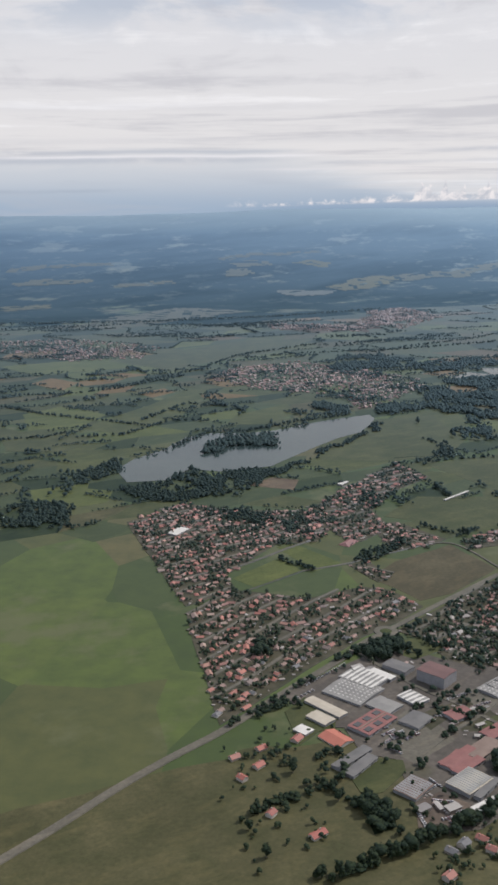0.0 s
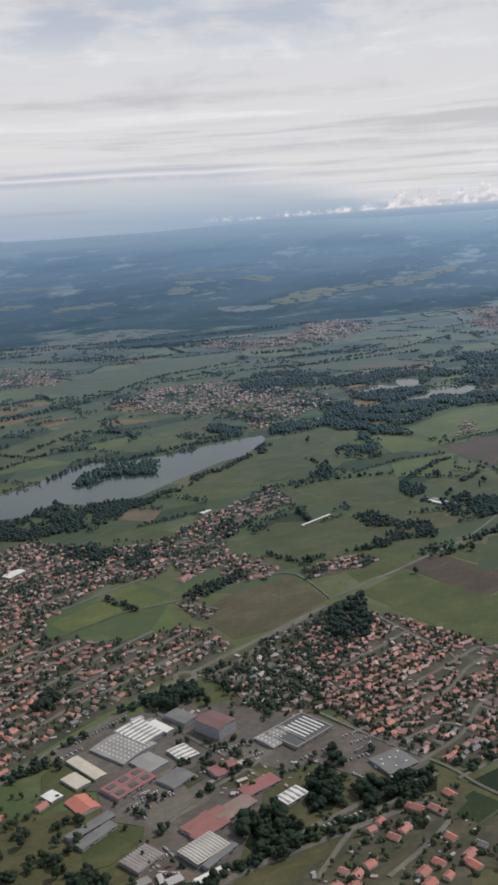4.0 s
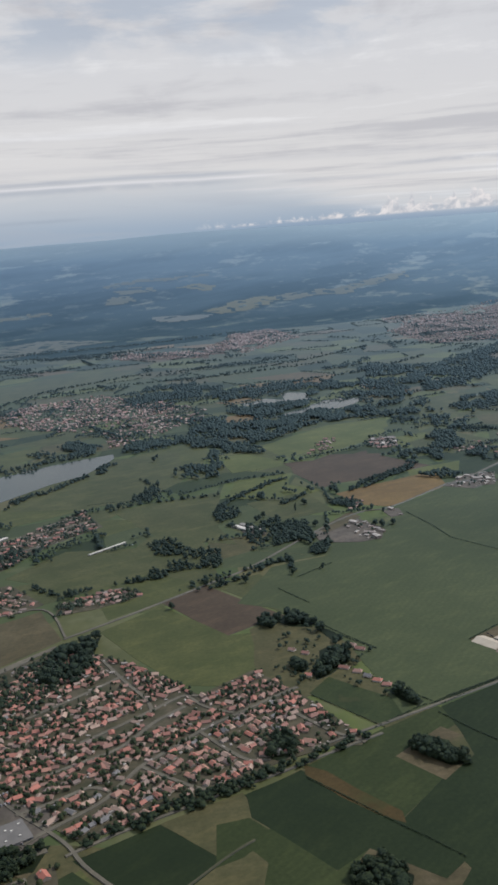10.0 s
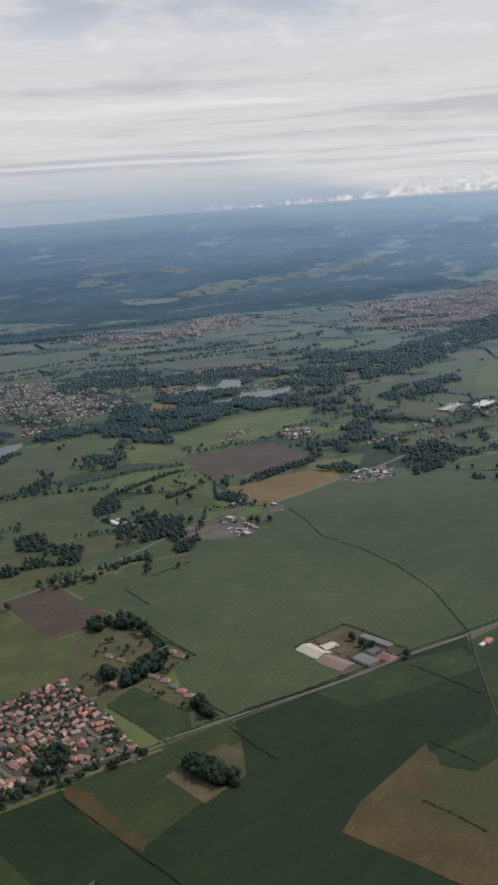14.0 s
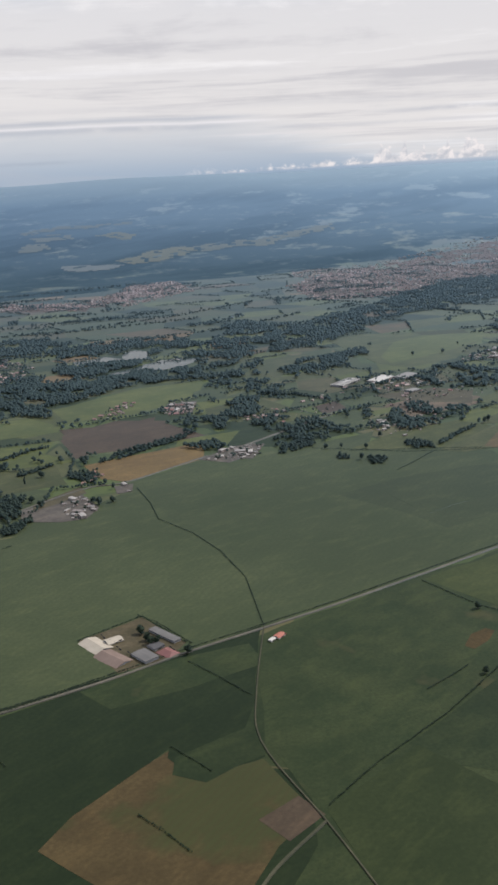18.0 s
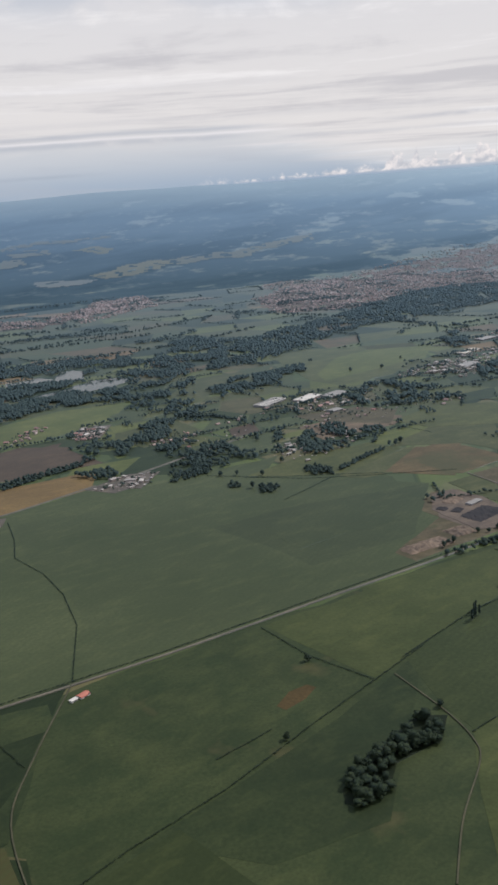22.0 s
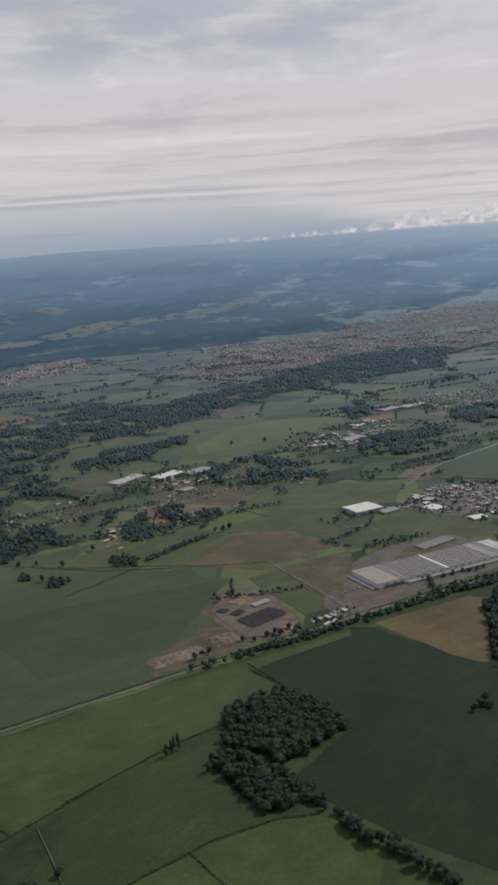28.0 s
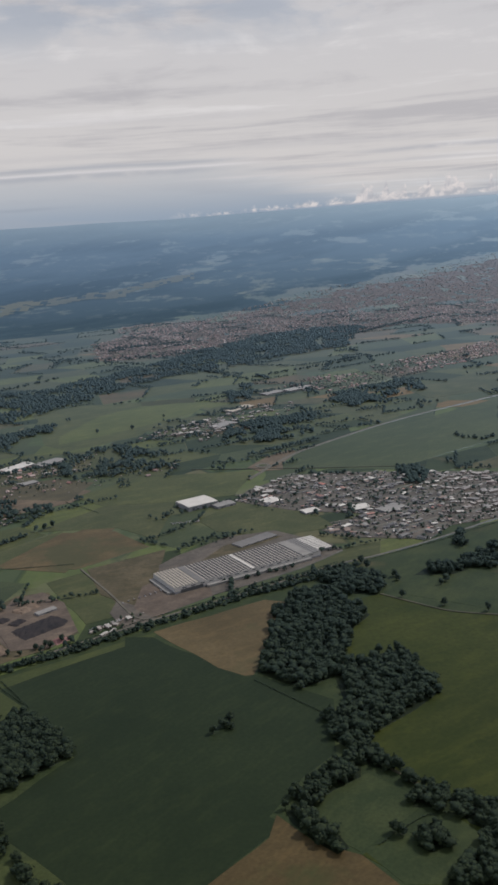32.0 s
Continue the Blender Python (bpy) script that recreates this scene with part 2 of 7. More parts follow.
def soil_like(name, low, high, patch=0.02, grain=0.35, turn=25.0, rows=0.0, spots=None, haze_tint=None, spot_at=0.60):
    """A field: broad patches, fine grain and faint rows of working."""
    if low[1] > low[0]:
        low, high = (tuple(0.88 * v + 0.12 * sum(q) / 3 for v in q) for q in (low, high))
    mat, n, l = blank(name)
    nt = mat.node_tree
    p = place_of(nt)
    broad = noise_of(nt, p, patch, 5.0, 0.62)
    fine_n = noise_of(nt, p, grain, 3.0, 0.7)
    c = mix_of(nt, span(nt, broad, 0.38, 0.62), low, high)
    c = mix_of(nt, span(nt, fine_n, 0.3, 0.7, 0.0, 0.55), c, tuple(v * 0.55 for v in low))
    c = mix_of(nt, span(nt, noise_of(nt, p, patch * 0.4, 6.0, 0.6), 0.42, 0.62, 0.0, 0.42), c, tuple(v * 0.62 for v in low))
    worn = noise_of(nt, place_along(nt, turn + 3.0, 2.6), 0.075, 7.0, 0.70)
    c = mix_of(nt, span(nt, worn, 0.50, 0.72, 0.0, 0.36), c, tuple(v * f for v, f in zip(high, (1.55, 1.42, 1.3))))
    clumps = noise_of(nt, p, 0.13, 4.0, 0.75)
    c = mix_of(nt, span(nt, clumps, 0.55, 0.75, 0.0, 0.40), c, tuple(v * 0.6 for v in low))
    if spots:
        s = noise_of(nt, p, 0.012, 4.0, 0.6)
        c = mix_of(nt, span(nt, s, spot_at, spot_at + 0.09, 0.0, 0.75), c, spots)
    if rows:
        w = n.new("ShaderNodeTexWave")
        w.inputs["Scale"].default_value, w.inputs["Distortion"].default_value = rows * 0.6, 3.5
        l.new(place_of(nt, (1, 1, 1), turn), w.inputs[0])
        c = mix_of(nt, span(nt, w.outputs["Fac"], 0.0, 1.0, 0.0, 0.22), c, tuple(v * 0.75 for v in low))
    # distance haze laid over the field's own colour as tinted gloss
    hazed(nt, c, 1.0, 0.5, haze_tint, True, 2.15)
    return mat


MEADOW = soil_like("meadow_grass", (0.068, 0.084, 0.027), (0.100, 0.112, 0.038))
MEADOW2 = soil_like("pasture_grass", (0.064, 0.078, 0.028), (0.092, 0.100, 0.040), 0.03)
MEADOW3 = soil_like("rough_pasture", (0.033, 0.051, 0.018), (0.052, 0.069, 0.024), 0.03, 0.5, 40, 0, (0.085, 0.075, 0.036))
LAWN = soil_like("fresh_grass", (0.086, 0.110, 0.030), (0.120, 0.140, 0.040))
CROP = soil_like("green_crop", (0.060, 0.081, 0.034), (0.077, 0.098, 0.042), 0.012, 0.4, 30, 0.10)
CROP2 = soil_like("dull_crop", (0.056, 0.077, 0.033), (0.071, 0.091, 0.040), 0.012, 0.4, 30, 0.10)
CROP3 = soil_like("bluish_crop", (0.048, 0.066, 0.030), (0.058, 0.076, 0.034), 0.012, 0.4, 30, 0.10)
YELLOWISH = soil_like("yellow_green_meadow", (0.046, 0.052, 0.012), (0.066, 0.068, 0.016), 0.035, 0.4, 40, 0, (0.075, 0.062, 0.020))
DUSKY = soil_like("dusky_meadow", (0.031, 0.044, 0.004), (0.049, 0.060, 0.007), 0.018, 0.3)
RUSTY = soil_like("rusty_grass", (0.060, 0.046, 0.018), (0.082, 0.058, 0.024), 0.03, 0.4, 40, 0, (0.046, 0.056, 0.020), None, 0.50)
BRIGHT = soil_like("bright_pasture", (0.050, 0.068, 0.020), (0.068, 0.086, 0.027), 0.03, 0.4, 30)
DEEP = soil_like("deep_green_pasture", (0.026, 0.041, 0.015), (0.038, 0.054, 0.019), 0.03, 0.4, 30)
FALLOW = soil_like("streaky_fallow", (0.080, 0.071, 0.040), (0.112, 0.098, 0.058), 0.03, 0.3, 40)
CROP_MID = soil_like("young_crop", (0.034, 0.050, 0.016), (0.048, 0.065, 0.021), 0.012, 0.4, 40, 0.12)
CROP_DARK = soil_like("dark_crop", (0.019, 0.031, 0.011), (0.026, 0.040, 0.014), 0.012, 0.4, 40, 0.12)
PLOUGH = soil_like("ploughed_soil", (0.076, 0.058, 0.040), (0.100, 0.076, 0.052), 0.02, 0.3, 35, 0.15)
SOIL = soil_like("bare_soil", (0.125, 0.095, 0.065), (0.170, 0.135, 0.092), 0.03)
SOIL2 = soil_like("weedy_soil", (0.074, 0.056, 0.026), (0.104, 0.078, 0.036), 0.03, 0.4, 35, 0.12, (0.045, 0.058, 0.022), None, 0.50)
TAN = soil_like("dry_stubble", (0.098, 0.077, 0.039), (0.132, 0.103, 0.054), 0.02, 0.35, 25, 0, (0.060, 0.064, 0.030), None, 0.53)
STRAW = soil_like("ripe_grain", (0.150, 0.105, 0.046), (0.190, 0.135, 0.058), 0.02)
SCRUB = soil_like("scrub_ground", (0.075, 0.066, 0.036), (0.125, 0.105, 0.066), 0.05, 0.3, 10, 0, (0.05, 0.062, 0.024))
YARD = soil_like("gravel_yard", (0.105, 0.084, 0.068), (0.165, 0.134, 0.108), 0.06, 0.4)
ASPHALT = soil_like("asphalt", (0.128, 0.120, 0.098), (0.168, 0.157, 0.130), 0.05, 0.5)
TRACK = soil_like("gravel_track", (0.072, 0.074, 0.044), (0.100, 0.098, 0.060), 0.05, 0.5)
PAVED = soil_like("paved_yard", (0.098, 0.088, 0.076), (0.150, 0.134, 0.116), 0.05, 0.3, 40, 0, (0.07, 0.07, 0.04))
OLIVE = soil_like("olive_grass", (0.074, 0.076, 0.032), (0.112, 0.104, 0.048), 0.04)
GARDEN = soil_like("garden_ground", (0.060, 0.060, 0.036), (0.112, 0.099, 0.072), 0.06, 0.15, 25, 0, (0.15, 0.14, 0.12))


def open_land():
    """Plain beyond the built fields: patchwork of pasture, stubble, plough and dark woods."""
    mat, n, l = blank("open_land")
    nt = mat.node_tree

    def cells(size, stretch, turn):
        v = n.new("ShaderNodeTexVoronoi")
        v.inputs["Scale"].default_value = size
        v.inputs["Randomness"].default_value = 0.9
        l.new(place_of(nt, stretch, turn), v.inputs["Vector"])
        return v.outputs["Color"]

    one = cells(0.0115, (1.0, 0.62, 0.0), 20)
    s = n.new("ShaderNodeSeparateColor")
    l.new(one, s.inputs[0])
    ramp = n.new("ShaderNodeValToRGB")
    ramp.color_ramp.interpolation = "CONSTANT"
    e = ramp.color_ramp.elements
    e[0].color = rgb((0.062, 0.086, 0.030))
    e[1].position, e[1].color = 0.22, rgb((0.090, 0.118, 0.036))
    for at, c in ((0.40, (0.066, 0.086, 0.034)), (0.58, (0.098, 0.124, 0.038)), (0.70, (0.092, 0.098, 0.040)), (0.78, (0.062, 0.084, 0.036)), (0.92, (0.120, 0.110, 0.052))):
        k = e.new(at)
        k.color = rgb(c)
    l.new(s.outputs[0], ramp.inputs[0])
    p = place_of(nt)
    rim = n.new("ShaderNodeTexVoronoi")
    rim.feature = "DISTANCE_TO_EDGE"
    rim.inputs["Scale"].default_value, rim.inputs["Randomness"].default_value = 0.0115, 0.9
    l.new(place_of(nt, (1.0, 0.62, 0.0), 20), rim.inputs["Vector"])
    c = mix_of(nt, span(nt, noise_of(nt, p, 0.05, 5.0, 0.65), 0.35, 0.7, 0.0, 0.5), ramp.outputs[0], (0.045, 0.060, 0.028))
    spot = n.new("ShaderNodeNewGeometry")
    axis = n.new("ShaderNodeSeparateXYZ")
    l.new(spot.outputs["Position"], axis.inputs[0])
    hedged = n.new("ShaderNodeMath")
    hedged.operation = "MULTIPLY"
    l.new(span(nt, rim.outputs["Distance"], 0.018, 0.034, 0.7, 0.0), hedged.inputs[0])
    l.new(span(nt, axis.outputs[1], 900, 1150), hedged.inputs[1])
    c = mix_of(nt, hedged.outputs[0], c, (0.024, 0.038, 0.014))
    g = n.new("ShaderNodeNewGeometry")
    split = n.new("ShaderNodeSeparateXYZ")
    l.new(g.outputs["Position"], split.inputs[0])
    # wooded uplands: forest beyond the slanting foot of the hills, in long belts, with pale clearings
    def m(op, a, b):
        q = n.new("ShaderNodeMath")
        q.operation = op
        for at, v in enumerate((a, b)):
            if isinstance(v, (int, float)):
                q.inputs[at].default_value = v
            else:
                l.new(v, q.inputs[at])
        return q.outputs[0]

    beyond = m("SUBTRACT", split.outputs[1], m("ADD", 2690.0, m("MULTIPLY", m("MAXIMUM", m("SUBTRACT", split.outputs[0], 10.0), 0.0), 0.60)))
    woods = noise_of(nt, place_along(nt, 24, 1.3), 0.0050, 10.0, 0.64)
    lift = span(nt, beyond, -260, 60, -0.20, 0.075)
    k = n.new("ShaderNodeMath")
    l.new(woods, k.inputs[0])
    l.new(lift, k.inputs[1])
    forest = span(nt, k.outputs[0], 0.465, 0.510)
    clearing = noise_of(nt, place_along(nt, 22, 1.1), 0.0085, 6.0, 0.58)
    specks = noise_of(nt, place_along(nt, 22, 1.0), 0.028, 4.0, 0.6)
    clearing = m("ADD", m("MULTIPLY", clearing, 0.62), m("MULTIPLY", specks, 0.38))
    c = mix_of(nt, span(nt, clearing, 0.53, 0.60, 0.0, 0.7), c, (0.110, 0.116, 0.060))
    crowns = noise_of(nt, p, 0.05, 4.0, 0.7)
    leaf = mix_of(nt, crowns, (0.014, 0.024, 0.013), (0.034, 0.048, 0.022))
    c = mix_of(nt, forest, c, leaf)
    # blue haze painted into the gloss tint: paler over open fields, darker over woods
    haze_tint = mix_of(nt, forest, (0.29, 0.40, 0.52), (0.176, 0.292, 0.432))
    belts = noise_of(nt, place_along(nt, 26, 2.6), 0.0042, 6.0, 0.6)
    haze_tint = mix_of(nt, m("MULTIPLY", span(nt, belts, 0.44, 0.60, 0.0, 0.75), forest), haze_tint, (0.118, 0.212, 0.335))
    haze_tint = mix_of(nt, span(nt, clearing, 0.545, 0.62, 0.0, 0.60), haze_tint, mix_of(nt, forest, (0.40, 0.50, 0.56), (0.285, 0.395, 0.50)))
    # towards the horizon the tint pales to imitate thicker haze
    haze_tint = mix_of(nt, span(nt, split.outputs[1], 3400, 4900, 0.0, 0.60), haze_tint, (0.39, 0.55, 0.70))
    haze_tint = mix_of(nt, span(nt, split.outputs[1], 4400, 4870, 0.0, 0.85), haze_tint, (0.45, 0.59, 0.705))
    hazed(nt, c, 1.0, 0.5, haze_tint, True)
    return mat


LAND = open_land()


def leafy(name, low, high):
    mat, n, l = blank(name)
    nt = mat.node_tree
    g = n.new("ShaderNodeNewGeometry")
    o = n.new("ShaderNodeObjectInfo")
    k = n.new("ShaderNodeMath")
    k.operation = "FRACT"
    add = n.new("ShaderNodeMath")
    l.new(g.outputs["Random Per Island"], add.inputs[0])
    l.new(o.outputs["Random"], add.inputs[1])
    l.new(add.outputs[0], k.inputs[0])
    c = mix_of(nt, k.outputs[0], low, high)
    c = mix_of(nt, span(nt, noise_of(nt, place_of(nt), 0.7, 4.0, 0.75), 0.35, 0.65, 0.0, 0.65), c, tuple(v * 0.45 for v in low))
    bump = n.new("ShaderNodeBump")
    bump.inputs["Strength"].default_value, bump.inputs["Distance"].default_value = 0.9, 0.9
    l.new(noise_of(nt, place_of(nt), 1.1, 4.0, 0.7), bump.inputs["Height"])
    # bluish haze laid over the crowns as gloss
    hazed(nt, c, 1.85, 0.75, (0.114, 0.178, 0.236), True, 1.9, bump.outputs[0])
    return mat


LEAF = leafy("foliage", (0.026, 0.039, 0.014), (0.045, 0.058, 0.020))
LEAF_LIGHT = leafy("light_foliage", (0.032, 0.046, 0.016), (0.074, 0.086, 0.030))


def plain(name, low, high, scale=0.4, random_hue=None, metal=0.0, island=False):
    """Painted, tiled or sheeted surface with blotches; random_hue spreads it from thing to thing."""
    mat, n, l = blank(name)
    nt = mat.node_tree
    c = mix_of(nt, span(nt, noise_of(nt, place_of(nt), scale, 5.0, 0.65), 0.3, 0.7), low, high)
    if random_hue:
        src = n.new("ShaderNodeNewGeometry").outputs["Random Per Island"] if island else n.new("ShaderNodeObjectInfo").outputs["Random"]
        ramp = n.new("ShaderNodeValToRGB")
        e = ramp.color_ramp.elements
        e[0].color, e[1].color = rgb(random_hue[0]), rgb(random_hue[-1])
        for i, h in enumerate(random_hue[1:-1]):
            k = e.new((i + 1) / (len(random_hue) - 1))
            k.color = rgb(h)
        l.new(src, ramp.inputs[0])
        c = mix_of(nt, 0.8, c, ramp.outputs[0])
        c = mix_of(nt, span(nt, noise_of(nt, place_of(nt), 1.1, 3.0, 0.7), 0.3, 0.75, 0.0, 0.15), c, (0.09, 0.065, 0.055))
    # grey-blue haze laid over the surface through its gloss
    hazed(nt, c, 1.4, 0.75, (0.35, 0.395, 0.46) if island else (0.36, 0.40, 0.46), False, 1.55)
    return mat


TILES = ((0.200, 0.110, 0.085), (0.430, 0.155, 0.110), (0.265, 0.135, 0.105), (0.520, 0.185, 0.130), (0.230, 0.170, 0.140), (0.460, 0.240, 0.175), (0.180, 0.155, 0.140), (0.52, 0.38, 0.30))
TILE = plain("terracotta_tiles", (0.20, 0.10, 0.07), (0.28, 0.13, 0.09), 0.5, TILES)
TILE_FAR = plain("terracotta_roofs", (0.20, 0.10, 0.07), (0.28, 0.13, 0.09), 0.5, TILES, island=True)
WALLS = ((0.40, 0.35, 0.30), (0.52, 0.47, 0.41), (0.33, 0.28, 0.24), (0.60, 0.56, 0.51))
REDS = ((0.34, 0.115, 0.085), (0.42, 0.160, 0.115), (0.27, 0.105, 0.085), (0.36, 0.19, 0.15))
TILE_RED = plain("bright_red_tiles", (0.40, 0.12, 0.09), (0.48, 0.16, 0.12), 0.5, REDS)
RENDERED = plain("rendered_walls", (0.45, 0.40, 0.34), (0.55, 0.50, 0.43), 0.3, WALLS)
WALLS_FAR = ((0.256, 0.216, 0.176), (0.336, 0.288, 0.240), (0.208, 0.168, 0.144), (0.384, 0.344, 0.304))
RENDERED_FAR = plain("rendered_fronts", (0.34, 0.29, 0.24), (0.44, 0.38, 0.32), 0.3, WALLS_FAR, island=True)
SLATE = plain("slate_roof", (0.12, 0.12, 0.125), (0.19, 0.185, 0.185), 0.4)
WHITE_SHEET = plain("white_roof_sheets", (0.54, 0.53, 0.50), (0.66, 0.65, 0.62), 0.15)
CREAM_SHEET = plain("cream_roof_sheets", (0.40, 0.36, 0.29), (0.50, 0.455, 0.375), 0.15)
GREY_SHEET = plain("grey_roof_sheets", (0.115, 0.112, 0.108), (0.165, 0.16, 0.153), 0.12)
PALE_SHEET = plain("pale_grey_roof_sheets", (0.19, 0.185, 0.175), (0.27, 0.265, 0.25), 0.12)
SAW_SHEET = plain("beige_roof_sheets", (0.30, 0.275, 0.24), (0.38, 0.35, 0.31), 0.12)
DULL_RED = plain("dull_red_roof_sheets", (0.125, 0.066, 0.058), (0.165, 0.086, 0.074), 0.15)
DARK_SHEET = plain("dark_roof_sheets", (0.060, 0.058, 0.058), (0.090, 0.087, 0.086), 0.15)
FELT = plain("roofing_felt", (0.020, 0.019, 0.018), (0.034, 0.032, 0.030), 0.15)
RED_SHEET = plain("red_roof_sheets", (0.20, 0.085, 0.075), (0.27, 0.115, 0.100), 0.15)
ORANGE_SHEET = plain("orange_roof_sheets", (0.38, 0.125, 0.085), (0.46, 0.165, 0.11), 0.15)
BROWN_SHEET = plain("brown_roof_sheets", (0.17, 0.12, 0.095), (0.24, 0.175, 0.14), 0.15)
WALL_GREY = plain("grey_wall_panels", (0.22, 0.22, 0.23), (0.30, 0.30, 0.31), 0.3)
WALL_PALE = plain("pale_wall_panels", (0.50, 0.48, 0.45), (0.60, 0.58, 0.55), 0.3)
BARK = plain("bark", (0.06, 0.05, 0.04), (0.10, 0.085, 0.07), 1.0)
PAINTS = ((0.75, 0.75, 0.74), (0.10, 0.11, 0.13), (0.45, 0.46, 0.48), (0.70, 0.70, 0.70), (0.22, 0.05, 0.05), (0.08, 0.11, 0.20))
CAR_PAINT = plain("car_paint", (0.5, 0.5, 0.5), (0.6, 0.6, 0.6), 1.0, PAINTS)
GLASS_DARK = plain("dark_glazing", (0.03, 0.035, 0.04), (0.05, 0.055, 0.06), 1.0)


def still_water():
    mat, n, l = blank("lake_water")
    nt = mat.node_tree
    out = n.new("ShaderNodeOutputMaterial")
    b = n.new("ShaderNodeBsdfPrincipled")
    c = mix_of(nt, span(nt, noise_of(nt, place_of(nt), 0.012, 4.0, 0.6), 0.3, 0.7), (0.028, 0.046, 0.050), (0.044, 0.066, 0.066))
    l.new(c, b.inputs["Base Color"])
    b.inputs["Roughness"].default_value = 0.16
    b.inputs["IOR"].default_value = 1.33
    ripple = n.new("ShaderNodeBump")
    ripple.inputs["Strength"].default_value, ripple.inputs["Distance"].default_value = 0.10, 0.2
    l.new(noise_of(nt, place_of(nt), 0.8, 4.0, 0.6), ripple.inputs["Height"])
    l.new(ripple.outputs[0], b.inputs["Normal"])
    l.new(b.outputs[0], out.inputs[0])
    return mat


WATER = still_water()


# ---- building helpers ----
def mesh_of(name, verts, faces, mats):
    me = bpy.data.meshes.new(name)
    me.from_pydata(verts, [], faces)
    for m in mats if isinstance(mats, (list, tuple)) else (mats,):
        me.materials.append(m)
    me.update()
    return me


def part(name, me, parent, label="", at=None):
    ob = new(name, me)
    ob.parent = parent
    if at is not None:
        ob.matrix_basis = at
    return tagged(ob, label)


def triangles(name, verts, tris, mat):
    """One mesh from arrays of vertices and triangles."""
    me = bpy.data.meshes.new(name)
    me.vertices.add(len(verts))
    me.vertices.foreach_set("co", np.ascontiguousarray(verts, np.float32).ravel())
    me.loops.add(3 * len(tris))
    me.loops.foreach_set("vertex_index", np.ascontiguousarray(tris, np.int32).ravel())
    me.polygons.add(len(tris))
    me.polygons.foreach_set("loop_start", np.arange(0, 3 * len(tris), 3, dtype=np.int32))
    me.polygons.foreach_set("use_smooth", np.full(len(tris), mat.name.endswith("foliage"), dtype=bool))
    me.materials.append(mat)
    me.update(calc_edges=True)
    return me


def scattered(shapes, spots, seed):
    """Vertices and triangles of many turned and scaled copies of the shapes; spots: x, y, z, size, height."""
    rng = np.random.default_rng(seed)
    spots = np.asarray(spots, float)
    pick = rng.integers(len(shapes), size=len(spots))
    turn = rng.uniform(0, 2 * np.pi, len(spots))
    vs, ts, base = [], [], 0
    for k, (v, t) in enumerate(shapes):
        mine = np.nonzero(pick == k)[0]
        if not len(mine):
            continue
        s, c = np.sin(turn[mine])[:, None], np.cos(turn[mine])[:, None]
        w, h = spots[mine, 3][:, None], spots[mine, 4][:, None]
        x = spots[mine, 0][:, None] + w * (c * v[:, 0] - s * v[:, 1])
        y = spots[mine, 1][:, None] + w * (s * v[:, 0] + c * v[:, 1])
        z = spots[mine, 2][:, None] + h * v[:, 2]
        vs.append(np.stack([x, y, z], -1).reshape(-1, 3))
        ts.append((t[None] + base + (np.arange(len(mine)) * len(v))[:, None, None]).reshape(-1, 3))
        base += len(mine) * len(v)
    return np.concatenate(vs), np.concatenate(ts)


def ico(level):
    bm = bmesh.new()
    bmesh.ops.create_icosphere(bm, subdivisions=level, radius=1.0)
    v = np.array([q.co[:] for q in bm.verts])
    t = np.array([[q.index for q in f.verts] for f in bm.faces])
    bm.free()
    return v, t


def joined(pieces):
    vs, ts, base = [], [], 0
    for v, t in pieces:
        vs.append(v)
        ts.append(t + base)
        base += len(v)
    return np.concatenate(vs), np.concatenate(ts)


def crown(seed, blobs, level, leaves, tall=1.0, low=0.22, lump_size=1.0):
    """A crown one metre wide and high: lumps of foliage, with loose sprays that break the outline."""
    rng = np.random.default_rng(seed)
    v0, t0 = ico(level)
    bits = []
    for k in range(blobs):
        a, r = rng.uniform(0, 6.28), (0.05 if k == 0 else rng.uniform(0.14, 0.31))
        size = rng.uniform(0.15, 0.25) * (1.35 if k == 0 else lump_size)
        h = low + rng.uniform(0.12, 0.62) * tall
        lump = v0 * (size * rng.uniform(0.75, 1.2, (len(v0), 1)))
        lump[:, 2] *= 0.9
        centre = np.array([r * math.cos(a) * (1.15 - 0.7 * h), r * math.sin(a) * (1.15 - 0.7 * h), h])
        bits.append((lump + centre, t0))
        for _ in range(leaves):
            d = rng.normal(size=3)
            d /= np.linalg.norm(d)
            d[2] = abs(d[2]) * 0.9 - 0.15
            q = rng.normal(size=(3, 3)) * 0.045 + centre + d * size * 1.08
            bits.append((q, np.array([[0, 1, 2]])))
    return joined(bits)


def stem(height, r0, r1, sides=5):
    a = np.arange(sides) * 2 * np.pi / sides
    ring = np.stack([np.cos(a), np.sin(a)], -1)
    v = np.concatenate([np.c_[ring * r0, np.zeros(sides)], np.c_[ring * r1, np.full(sides, height)]])
    t = []
    for i in range(sides):
        j = (i + 1) % sides
        t += [[i, j, sides + j], [i, sides + j, sides + i]]
    return v, np.array(t)


